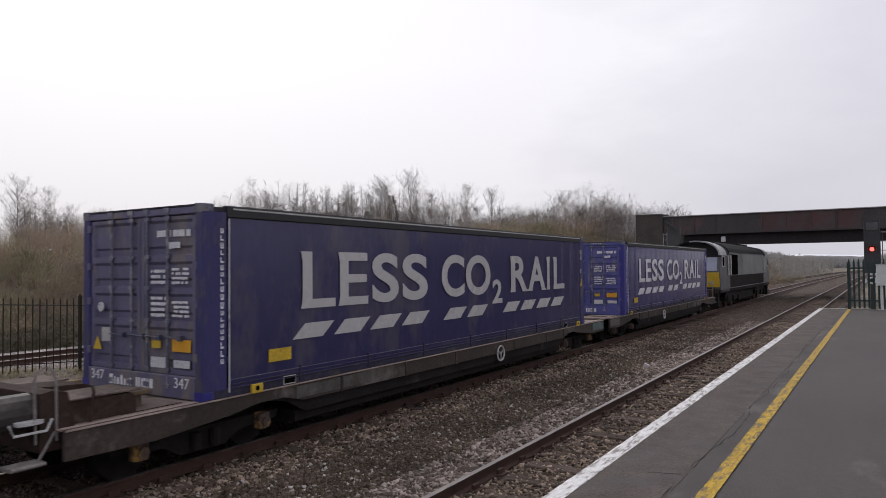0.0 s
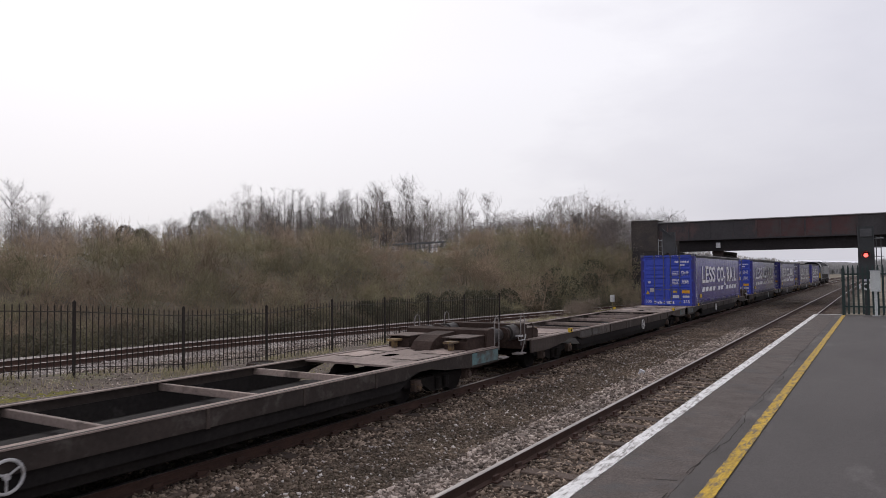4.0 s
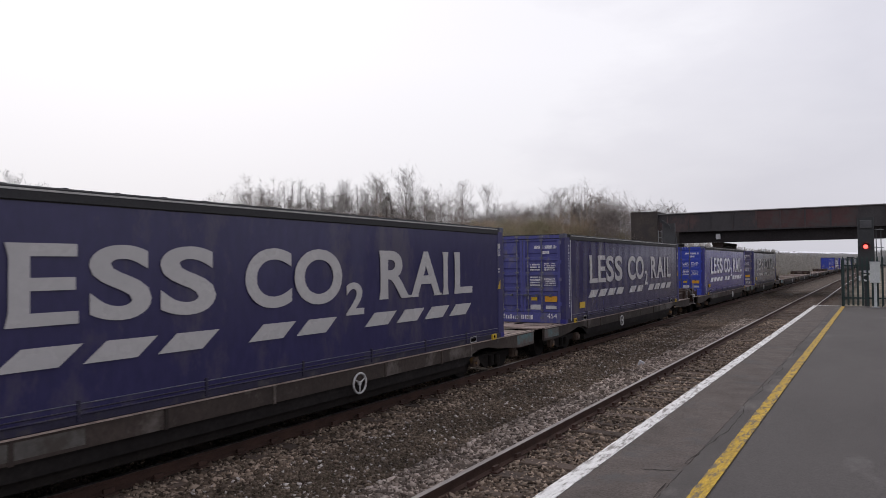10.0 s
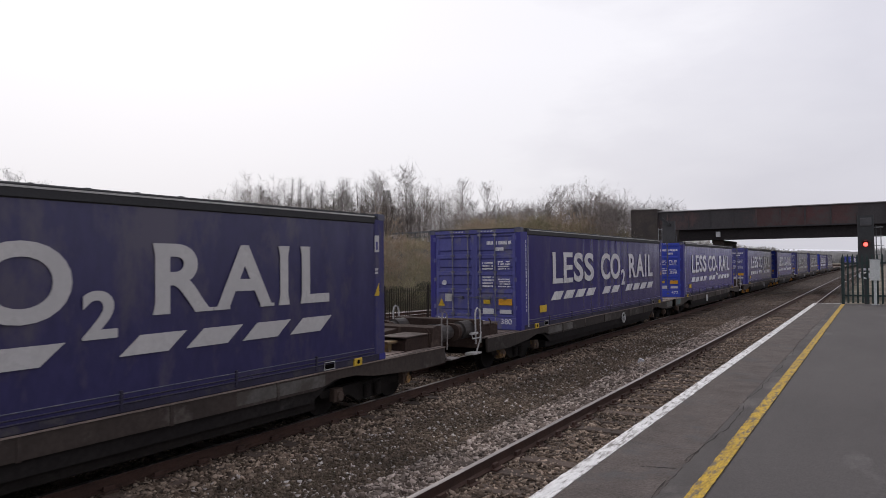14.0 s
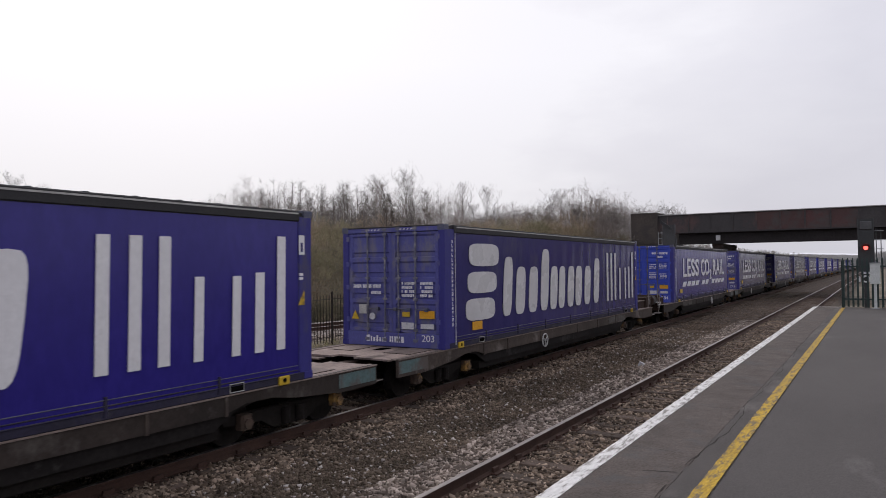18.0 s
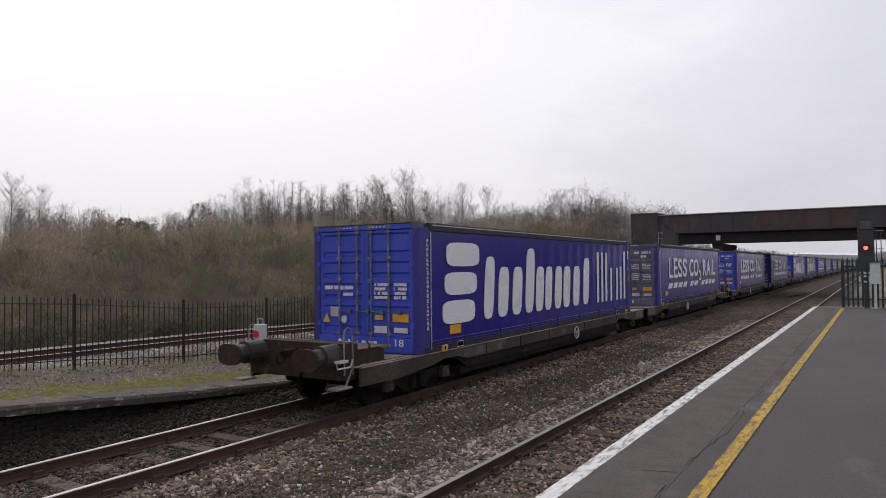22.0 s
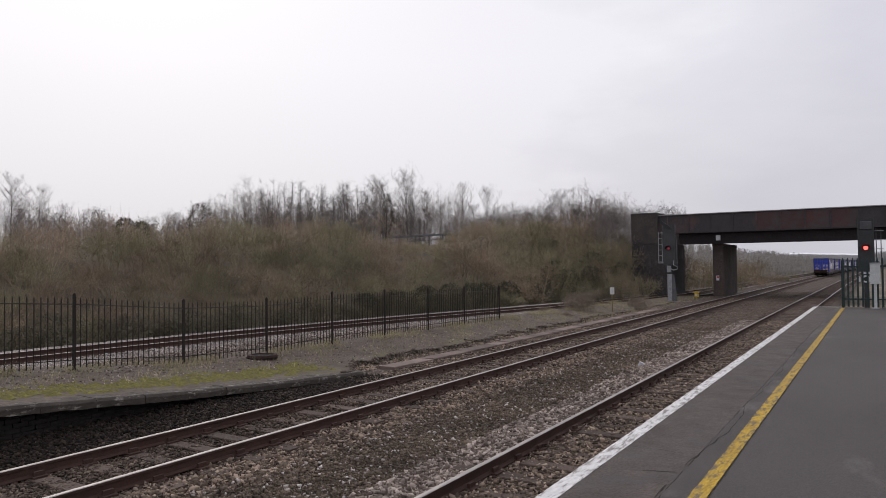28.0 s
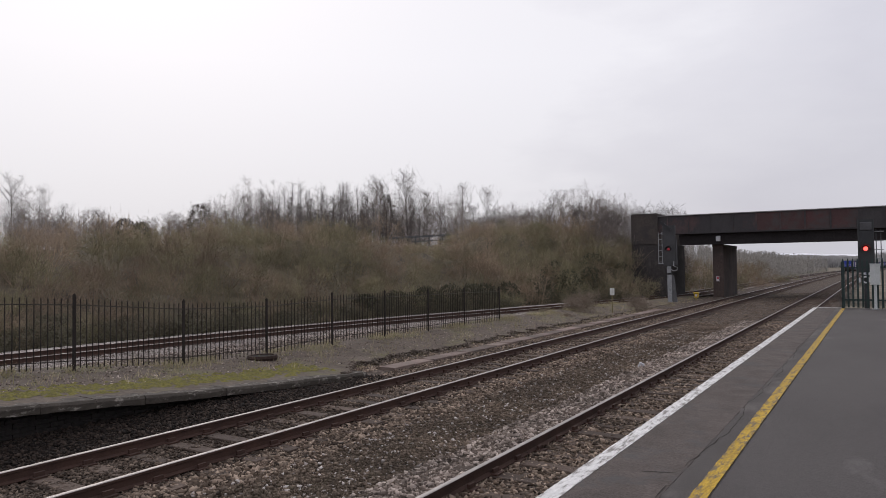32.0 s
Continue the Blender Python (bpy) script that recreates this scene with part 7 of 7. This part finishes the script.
                part("axle_box", Shape().box(min(s * 1.03, s * 1.19), max(s * 1.03, s * 1.19), ya - 0.10, ya + 0.10, 0.26, 0.47, 0.03).rod(0, (ya, 0.35), 0.075, min(s * 1.03, s * 1.22), max(s * 1.03, s * 1.22), 10), M["orange_box" if style != "orange" else "orange_bright"], bo, "faded orange axle box" if style != "orange" else "bright orange axle box")
            part("axle", Shape().rod(0, (ya, 0.352), 0.07, -0.72, 0.72, 8), M["underframe"], bo)
        for s in (-1, 1):
            for d in (-0.15, 0.15):
                part("spring", Shape().rod(2, (s * 1.1, yc + d), 0.07, 0.2, 0.42, 8), M["underframe"], bo)
            if style == "orange":
                part("damper", Shape().box(min(s * 1.14, s * 1.22), max(s * 1.14, s * 1.22), yc - 0.06, yc + 0.06, 0.30, 0.56, 0.02), M["orange_bright"], bo, "bright orange damper")
    # raised coupling end
    part("headstock", Shape().prism(0, [(END - 0.16, 0.60), (END - 0.16, 1.22), (END - 0.02, 1.24), (END + 0.14, 1.20), (END + 0.22, DECK), (END + 0.10, 0.60)], -1.12, 1.12), M["rust"], w, "raised rust-brown buffer beam")
    part("spine_box", Shape().prism(0, [(END + 0.15, DECK - 0.01), (END + 0.15, 1.16), (END + 0.85, 1.12), (END + 1.15, 1.0), (END + 1.30, DECK - 0.01)], -0.26, 0.26), M["rust"], w, "raised centre casing")
    for s in (-1, 1):
        x = s * 0.76
        part("end_box", Shape().prism(0, [(END + 0.18, DECK - 0.01), (END + 0.18, 1.08), (END + 0.95, 1.06), (END + 1.02, 1.0), (END + 1.02, DECK - 0.01)], x - 0.28, x + 0.28), M["rust"], w, "raised deck casing")
        part("end_cap", Shape().box(x - 0.31, x + 0.31, END + 0.15, END + 1.06, 1.08, 1.10, 0.004), M["rust_plate"], w)
        part("yellow_bracket", Shape().box(x - 0.12, x + 0.12, END + 1.05, END + 1.35, 0.98, 1.03, 0.01).box(x - 0.05, x + 0.05, END + 1.15, END + 1.25, DECK - 0.01, 0.98), M["yellow_dull"], w, "dull yellow lock bracket")
        part("side_lever", Shape().tube([(s * 1.18, END + 0.35, 0.84), (s * 1.18, END + 0.40, 1.16), (s * 1.12, END + 0.42, 1.22)], 0.018, 5), M["rust"], w)
        bx = s * 0.875
        bf = part("buffer", Shape().rod(1, (bx, 1.02), 0.20, END - 0.56, END - 0.14, 16).rod(1, (bx, 1.02), 0.15, END - 0.87, END - 0.54, 14), M["buffer_steel"], w, "dark buffer")
        part("buffer_head", Shape().prism(1, [(bx + 0.27 * math.copysign(abs(math.cos(k * 0.3927)) ** 0.7, math.cos(k * 0.3927)), 1.02 + 0.185 * math.copysign(abs(math.sin(k * 0.3927)) ** 0.7, math.sin(k * 0.3927))) for k in range(16)], END - 0.915, END - 0.86), M["rust"], bf)
        hx = s * 1.12
        part("grab_hoop", Shape().tube([(hx, END + HOOP - 0.20, 0.70), (hx, END + HOOP - 0.22, 1.36), (hx, END + HOOP - 0.19, 1.46), (hx, END + HOOP - 0.11, 1.50), (hx, END + HOOP - 0.03, 1.46), (hx, END + HOOP + 0.01, 1.36), (hx, END + HOOP + 0.02, 0.70)], 0.020 if style in ("orange", "hooped") else 0.014, 7), M["hoop" if style in ("orange", "hooped") else "hoop_rusty"], w, "bent tubular grab hoop")
        part("shunter_step", Shape().box(hx - 0.12, hx + 0.12, END + HOOP - 0.50, END + HOOP - 0.15, 0.49, 0.53, 0.012).tube([(hx, END + HOOP - 0.18, 0.51), (hx, END + HOOP + 0.0, 0.8)], 0.018, 5), M["white_steel" if style in ("orange", "hooped") else "hoop_rusty"], w, "shunter's step")
        if kind == "rear":
            ov = [(s * 1.10 + 0.085 * math.cos(k * 0.5236), END - 0.26 + 0.15 * math.sin(k * 0.5236)) for k in range(12)]
            part("foot_plate", Shape().prism(2, ov, 0.92, 0.96), M["white_steel"], w, "white oval foot plate")
            part("step_rail", Shape().tube([(hx + 0.06 * s, END - 0.50, 0.96), (hx + 0.06 * s, END - 0.45, 0.84), (hx + 0.06 * s, END - 0.12, 0.84), (hx + 0.06 * s, END - 0.06, 0.96)], 0.016, 5), M["white_steel"], w, "thin white handle")
    part("draw_hook", Shape().box(-0.05, 0.05, END - 0.50, END - 0.1, 0.98, 1.10, 0.015).torus((0, END - 0.55, 0.98), 0, 0.10, 0.028, 14, 6), M["underframe"], w)
    part("brake_hose", Shape().tube([(0.35, END - 0.1, 1.0), (0.36, END - 0.35, 0.9), (0.36, END - 0.45, 0.65), (0.30, END - 0.6, 0.55)], 0.028, 6), M["black"], w)
    return w


M["orange_bright"] = material("orange_axle_box_paint", (0.55, 0.24, 0.03), (0.42, 0.18, 0.03), 0.7, scale=3, fine=20, wear=(0.10, 0.06, 0.04), wear_at=0.60, wear_scale=4)
# Grime taken near black, with the shade under the sill in it.
M["underframe_side"] = material("grimy_shaded_lower_side", (0.022, 0.019, 0.018), (0.014, 0.012, 0.012), 0.9, scale=0.8, fine=14, bump=0.2, spec=0.15, wear=(0.048, 0.045, 0.042), wear_at=0.65, wear_scale=0.9)
M["yellow_dull"] = material("dull_yellow_paint", (0.24, 0.155, 0.06), (0.15, 0.10, 0.055), 0.8, scale=4, fine=20, wear=(0.09, 0.07, 0.055), wear_at=0.52, wear_scale=4)


def locomotive():
    """A heavy freight diesel with a cab at each end; y runs from its rear to its front."""
    lo = thing("diesel_locomotive", "dark blue-grey freight diesel locomotive with yellow ends", "locomotive")
    LL, W = 21.4, 1.32
    sec = [(-W, 1.15), (W, 1.15), (W, 3.26), (W - 0.12, 3.48), (0.85, 3.74), (0.35, 3.90), (-0.35, 3.90), (-0.85, 3.74), (-W + 0.12, 3.48), (-W, 3.26)]
    part("body", Shape().prism(1, sec, 3.6, LL - 3.6), M["loco_blue"], lo, "weathered pale blue-grey body side")
    part("roof", Shape().prism(1, [(-W - 0.01, 3.30), (W + 0.01, 3.30), (W - 0.10, 3.52), (0.87, 3.77), (0.36, 3.93), (-0.36, 3.93), (-0.87, 3.77), (-W + 0.10, 3.52)], 3.4, LL - 3.4), M["loco_roof"], lo, "sooty roof")
    part("frame", Shape().box(-W, W, 0.5, LL - 0.5, 0.95, 1.18, 0.03), M["underframe"], lo)
    for k, flip in ((0, 1), (1, -1)):
        def Y(v):
            return v if flip > 0 else LL - v
        a, b = sorted((Y(0.75), Y(3.6)))
        nose = [(Y(0.75), 1.0), (Y(0.62), 2.05), (Y(1.05), 3.06), (Y(3.6), 3.06), (Y(3.6), 1.0)]
        cb = part("cab", Shape().prism(0, nose, -W, W), M["loco_dark"], lo, "dark grey cab")
        ang = [math.pi * j / 14 for j in range(15)]
        arch = [(W * math.cos(q), 3.06 + 0.84 * math.sin(q) ** 0.9) for q in ang]
        part("cab_roof", Shape().prism(1, [(-W, 3.0), (W, 3.0)] + arch, *sorted((Y(1.0), Y(3.6)))), M["loco_roof"], cb, "sooty arched cab roof")
        # brow over the windscreens, widest at the eave; near half painted pale as highlight
        vs = [(q * g, Y(yy + (0.0 if lip else 1.55 * abs(math.cos(w)) ** 1.4)), 3.06 + (zz - 3.06) * g + 0.012) for yy, g, lip in ((0.62, 1.01, True), (1.06, 1.02, False)) for (q, zz), w in zip(arch, ang)]
        vs += [(q * 0.95, Y(0.66), 3.06 + (zz - 3.06) * 0.93) for q, zz in arch]
        for name, ks, mat, lab in (("roof_brow", range(0, 8), M["loco_pale"], "near half of the curved brow, sky highlight painted pale"), ("far_brow", range(8, 14), M["loco_roof"], "far half of the curved brow in the sooty roof colour")):
            part(name, Shape().add(vs, [f for j in ks for f in ((j, j + 1, 16 + j, 15 + j), (j, j + 1, 31 + j, 30 + j))]), mat, cb, lab)
        part("yellow_panel", Shape().prism(0, [(Y(0.72), 1.30), (Y(0.602), 2.12), (Y(0.585), 2.12), (Y(0.70), 1.30)], -1.28, 1.28), M["yellow"], cb, "yellow warning panel")
        for s in (-1, 1):
            x = s * 0.62
            part("windscreen", Shape().prism(0, [(Y(0.68), 2.20), (Y(1.00), 2.95), (Y(0.97), 2.96), (Y(0.645), 2.21)], x - 0.52, x + 0.52), M["glass_pale"], cb, "windscreen with the pale sky's reflection in its colour")
            y0, y1 = sorted((Y(1.25), Y(1.95)))
            e = sorted((s * W, s * (W + 0.006)))
            sw = part("side_window", Shape().box(e[0], e[1], y0, y1, 2.45, 3.02), M["black"], cb, "dark side window")
            part("window_frame", Shape().tube([(s * (W + 0.01), y0, 3.02), (s * (W + 0.01), y0, 2.45), (s * (W + 0.01), y1, 2.45), (s * (W + 0.01), y1, 3.02), (s * (W + 0.01), y0, 3.02)], 0.035, 5), M["white_steel"], sw, "white window surround")
            y0, y1 = sorted((Y(3.85), Y(6.4)))
            if k == 0:
                part("engine_grille", Shape().box(e[0], e[1], y0, y1, 1.93, 3.16), M["black"], lo, "black recessed grille behind the cab")
            for yy in (Y(2.95), Y(3.72)):
                part("handrail", Shape().rod(2, (s * (W + 0.05), yy), 0.045, 1.95, 3.1, 6), M["white_steel"], cb, "white handrail")
            part("headlamp", Shape().rod(1, (s * 0.85, 1.55), 0.10, *sorted((Y(0.62), Y(0.72))), 12), M["galv"], cb)
            bx = s * 0.875
            part("buffer", Shape().rod(1, (bx, 1.06), 0.14, *sorted((Y(0.0), Y(0.7))), 12), M["underframe"], lo)
            part("buffer_head", Shape().box(bx - 0.28, bx + 0.28, *sorted((Y(-0.04), Y(0.04))), 0.86, 1.26, 0.04), M["underframe"], lo)
        part("plough", Shape().prism(0, [(Y(0.55), 0.2), (Y(0.5), 0.95), (Y(1.0), 0.95), (Y(0.9), 0.2)], -1.2, 1.2), M["underframe"], lo)
        part("red_beam", Shape().box(-1.25, 1.25, *sorted((Y(0.48), Y(0.7))), 0.95, 1.2, 0.02), M["rust"], lo)
        yc = Y(5.0)
        bo = part("bogie", Shape().prism(0, [(yc - 2.4, 0.75), (yc - 2.3, 0.45), (yc + 2.3, 0.45), (yc + 2.4, 0.75), (yc + 2.0, 0.98), (yc - 2.0, 0.98)], -1.22, 1.22), M["underframe"], lo, "three-axle bogie")
        for d in (-1.85, 0.0, 1.85):
            for s in (-1, 1):
                part("wheel", Shape().rod(0, (yc + d, 0.53), 0.53, *sorted((s * 0.68, s * 0.82)), 24), M["rail_side"], bo)
                part("axle_box", Shape().box(*sorted((s * 1.2, s * 1.32)), yc + d - 0.2, yc + d + 0.2, 0.34, 0.72, 0.04), M["underframe"], bo)
    part("fuel_tank", Shape().box(-1.15, 1.15, 7.9, LL - 7.9, 0.25, 0.98, 0.12), M["underframe"], lo)
    part("exhaust", Shape().box(-0.45, 0.45, 12.4, 13.6, 3.92, 4.05, 0.05), M["loco_roof"], lo)
    for y in (6.0, 15.0):
        part("roof_fan", Shape().rod(2, (0, y), 0.62, 3.90, 3.98, 18), M["loco_roof"], lo)
    for s in (-1, 1):
        e = sorted((s * W, s * (W + 0.005)))
        part("pale_band", Shape().box(e[0], e[1], 8.2, LL - 2.1, 1.95, 3.22), M["loco_band"], lo, "paler grey body side panel")
        part("side_band", Shape().box(e[0], e[1], 3.7, LL - 3.7, 1.2, 1.90), M["underframe"], lo, "sooty lower side")
    return lo


# where the train is: metres run by its reference point at t seconds
S0, V0, ACC = 5.985, 21.42, 0.0658


def run(t):
    return S0 + V0 * t + 0.5 * ACC * t * t


def vehicle_rows(offset, middle, flip=False, lift=0.0):
    rows = []
    for k in range(17):
        t = 2.0 * k
        y = run(t) + offset + middle
        a = -math.atan(bend_slope(y)) + (math.pi if flip else 0.0)
        m = Matrix.Translation((far_line(y) - 0.045, y, lift)) @ Matrix.Rotation(a, 4, "Z") @ Matrix.Translation((0, -middle, 0))
        rows.append((t, m))
    return rows


TONE = {(0, 0): "dusty", (0, 1): "grimy", (1, 0): "dusty", (1, 1): "clean", (2, 0): "clean", (5, 0): "grimy", (5, 1): "clean", (6, 0): "grimy", (6, 1): "grimy", (7, 0): "clean", (7, 1): "clean", (8, 0): "clean",
        (8, 1): "dusty", (9, 0): "grimy", (9, 1): "dusty", (10, 0): "dusty", (10, 1): "clean", (11, 0): "dusty", (11, 1): "clean", (12, 0): "clean", (12, 1): "clean", (13, 0): "clean", (13, 1): "clean"}
NUMBER = {(1, 0): "155", (2, 0): "335", (5, 0): "222", (11, 0): "203", (12, 0): "163", (8, 1): "380", (0, 1): "347", (1, 1): "265", (6, 0): "454", (8, 0): "472", (10, 0): "295", (10, 1): "284", (13, 1): "18", (11, 1): "67"}
BRANDED = {(11, 0), (11, 1), (13, 1)}
REAR = {(0, 1): "grimy", (1, 0): "dusty", (5, 0): "grimy", (7, 1): "dusty", (13, 0): "grimy", (9, 0): "grimy"}   # containers with dirtier doors
SETTLED = {(9, 0): 0.09, (12, 0): 0.085, (5, 1): -0.12, (1, 1): -0.10, (11, 0): 0.12, (11, 1): 0.08}   # containers standing a little off their usual place
WIDE = {(6, 0), (8, 1), (9, 0), (12, 0)}
EMPTY = {(2, 1), (3, 0), (3, 1), (4, 0), (4, 1)}
FAR_AWAY = Matrix.Identity(4)
moving, numbered = [], []
box_templates, wagon_templates = {}, {}
for pair in range(14):
    for half in (0, 1):          # 0: leading half, 1: trailing half
        off = -PITCH_PAIR * pair + (PITCH_IN if half == 0 else 0.0)
        # the trailing half has its coupled end behind, the leading half its coupled end in front
        style = {7: "orange", 8: "hooped", 12: "turned", 3: "empty", 4: "empty"}.get(pair, "plain")
        if (half, style) not in wagon_templates:
            wagon_templates[half, style] = wagon("rear" if half else "front", style)
            wob = wagon_templates[half, style]
        else:
            wob = copy_thing(wagon_templates[half, style], FAR_AWAY)
        tagged(wob, group="container wagons")
        if (pair, half) in EMPTY:
            tagged(wob, "empty low container wagon with an open rusty well")
        moving.append((wob, off + 0.10, CL / 2, half == 0, 0.0))
        if (pair, half) in EMPTY:
            continue
        key = (TONE[pair, half], (pair, half) in BRANDED,  REAR.get((pair, half), "dusty" if TONE[pair, half] == "grimy" else TONE[pair, half]), (pair, half) in WIDE)
        if key not in box_templates:
            box_templates[key] = container(*key)
            cob = box_templates[key]
        else:
            cob = copy_thing(box_templates[key], FAR_AWAY)
        word = {"clean": "bright", "dusty": "dusty", "grimy": "dirt-greyed"}[key[0]]
        tagged(cob, "%s blue curtain-sided container with %s on a wagon" % (word, "bold white name blocks" if key[1] else "white slogan lettering"), group="containers on the train")
        moving.append((cob, off + SETTLED.get((pair, half), 0.0), CL / 2, False, DECK))
        if (pair, half) in NUMBER:
            numbered.append((cob, NUMBER[pair, half], key[1]))
for cob, num, plain in numbered:
    me = lettering(num, 0.10 * len(num), 0.135, 0.0)
    me.materials.append(M["mark"])
    part("fleet_number", me, None, cob, "white painted number", Matrix.Translation((0.76, -0.004, 0.14)) @ ON_REAR)
    if len(num) == 3 and not plain:
        part("fleet_number", me, None, cob, "white painted number", Matrix.Translation((-1.09, -0.004, 0.14)) @ ON_REAR)
loco = locomotive()
moving.append((loco, PITCH_IN + CL + 2.18 + 0.75, 10.7, False, 0.0))
tail = thing("tail_lamp", "white tail lamp with a red lens on the last wagon", "tail lamp")
part("case", Shape().box(-0.09, 0.09, -0.09, 0.09, 0.0, 0.26, 0.02), M["white_steel"], tail)
part("lens", Shape().rod(1, (0, 0.10), 0.065, -0.115, -0.09, 14), M["red_lens"], tail, "red lens")
part("bracket", Shape().tube([(-0.06, 0, 0.26), (-0.06, 0, 0.36), (0.06, 0, 0.36), (0.06, 0, 0.26)], 0.012, 5), M["white_steel"], tail)
moving.append((tail, -PITCH_PAIR * 13, -2.18 - 0.05, False, 1.26))

# ================= loose stones nearest the platform =================
stones("brown_ballast_stones", 17000, (-7.74, -6.75, 4.6, 30.0), (0.021, 0.056), lambda X, Y: ballast_height(X, Y), M["stone_brown"], "loose brown stones beside the far track", 31)
stones("earthy_ballast_stones", 32000, (-6.95, -5.15, 4.8, 34.0), (0.016, 0.044), lambda X, Y: ballast_height(X, Y), M["stone_mid"], "earth-stained stones between the lines", 44)
stones("scattered_pale_stones", 1500, (-7.0, -5.2, 5.0, 30.0), (0.016, 0.040), lambda X, Y: ballast_height(X, Y) + 0.012, M["stone_pale"], "pale stones scattered between the lines", 45)
stones("grey_ballast_stones", 25000, (-5.30, -4.28, 5.0, 36.0), (0.021, 0.058), lambda X, Y: ballast_height(X, Y), M["stone_grey"], "loose pale grey stones beside the near track", 34)
stones("shoulder_stones", 30000, (-4.24, -2.1, 5.0, 36.0), (0.019, 0.048), lambda X, Y: ballast_height(X, Y) - 0.004, M["stone_brown"], "loose brown stones of the near track", 32)
stones("oily_track_stones", 14000, (-9.75, -7.7, 4.4, 17.0), (0.016, 0.042), lambda X, Y: ballast_height(X, Y) + 0.012, M["stone_dim"], "oily brown stones under the far track", 46)
stones("far_stones", 26000, (-9.9, -7.85, 11.0, 58.0), (0.016, 0.040), lambda X, Y: ballast_height(X, Y) + 0.010 + 0.010 * np.clip((Y - 12) / 12, 0, 1), M["stone_brown"], "loose brown stones under the far track", 33)
stones("distant_ballast_stones", 9000, (-7.3, -2.2, 32.0, 74.0), (0.024, 0.055), lambda X, Y: ballast_height(X, Y) - 0.01, M["stone_mid"], "loose stones farther along the lines", 39)
edge_np = np.vectorize(strip_edge)
stones("edge_clods", 3800, (-0.10, 1.0, 13.3, 44.0), (0.018, 0.085), lambda X, Y: (lambda u: strip_z(edge_np(Y), Y) * (1 - u) - 0.19 * u - 0.02)(np.clip((X - edge_np(Y)) / 0.24, 0, 1)), M["clod"], "clods of earth fallen from the broken platform edge", 47, lambda U, Y: edge_np(Y) + 0.24 * U)
stones("edge_rubble", 6000, (-11.75, -11.05, 13.0, 44.0), (0.012, 0.060), lambda X, Y: X * 0 - 0.165, M["stone_brown"], "rubble along the broken platform edge", 40)
drift = np.random.default_rng(5)
stones("earthy_fines", 13000, (-6.2, -5.7, 6.0, 27.0), (0.006, 0.020), lambda X, Y: ballast_height(X, Y) + 0.020, M["fines"], "earth and weeds between the ballast stones", 41, lambda X, Y: X + bend_np(Y) + drift.normal(0, 0.42, len(X)))
stones("siding_shoulder_stones", 20000, (0.0, 1.0, 6.0, 46.0), (0.014, 0.028), lambda X, Y: X * 0 - 0.05, M["stone_pale"], "pale stones heaped beyond the siding", 42, lambda U, Y: np.interp(Y, SIDING_Y, SIDING_X) - 0.95 - 0.75 * U)
stones("verge_stones", 9000, (-10.48, -9.55, 13.0, 44.0), (0.016, 0.044), lambda X, Y: ballast_height(X, Y), M["stone_brown"], "brown stones beside the trough lids", 43)
# Band of oily stones that also paints the train's contact shadow.
stones("oily_stones", 5000, (-7.95, -7.55, 4.4, 34.0), (0.018, 0.044), lambda X, Y: ballast_height(X, Y), M["stone_dark"], "oily stones beside the far rail, darkened for the train's contact shadow", 38)
# Shade under the platform overhang is put into these oily stones.
stones("dark_stones", 17000, (-11.05, -9.45, 4.2, 14.0), (0.018, 0.046), lambda X, Y: ballast_height(X, Y) + 0.005, M["stone_dark"], "oily stones below the old platform, darkened for its shade", 35)
stones("platform_grit", 8000, (-14.6, -11.95, 4.0, 42.0), (0.008, 0.030), lambda X, Y: strip_z(X, Y), M["stone_grey"], "small loose stones on the old platform", 36)
stones("siding_cess_stones", 9000, (0.0, 1.0, 6.0, 40.0), (0.014, 0.034), lambda X, Y: X * 0 - 0.155, M["stone_pale"], "pale stones between the siding and the railings", 48, lambda U, Y: np.interp(Y, SIDING_Y, SIDING_X) + 0.9 + 1.6 * U)
stones("siding_stones", 12000, (-19.5, -14.9, 9.0, 26.0), (0.022, 0.050), lambda X, Y: X * 0 - 0.17, M["stone_grey"], "brown-grey stones beside the siding", 37)


def motions():
    for ob, off, middle, flip, lift in moving:
        if ob is tail:
            rows = []
            for k in range(17):
                y = run(2.0 * k) + off + middle
                rows.append((2.0 * k, Matrix.Translation((far_line(y) - 0.62, y, lift))))
            walk(ob, rows)
        elif flip:
            rows = []
            for t, m in vehicle_rows(off, middle, True, lift):
                rows.append((t, m))
            walk(ob, rows)
        else:
            walk(ob, vehicle_rows(off, middle, False, lift))


motions()
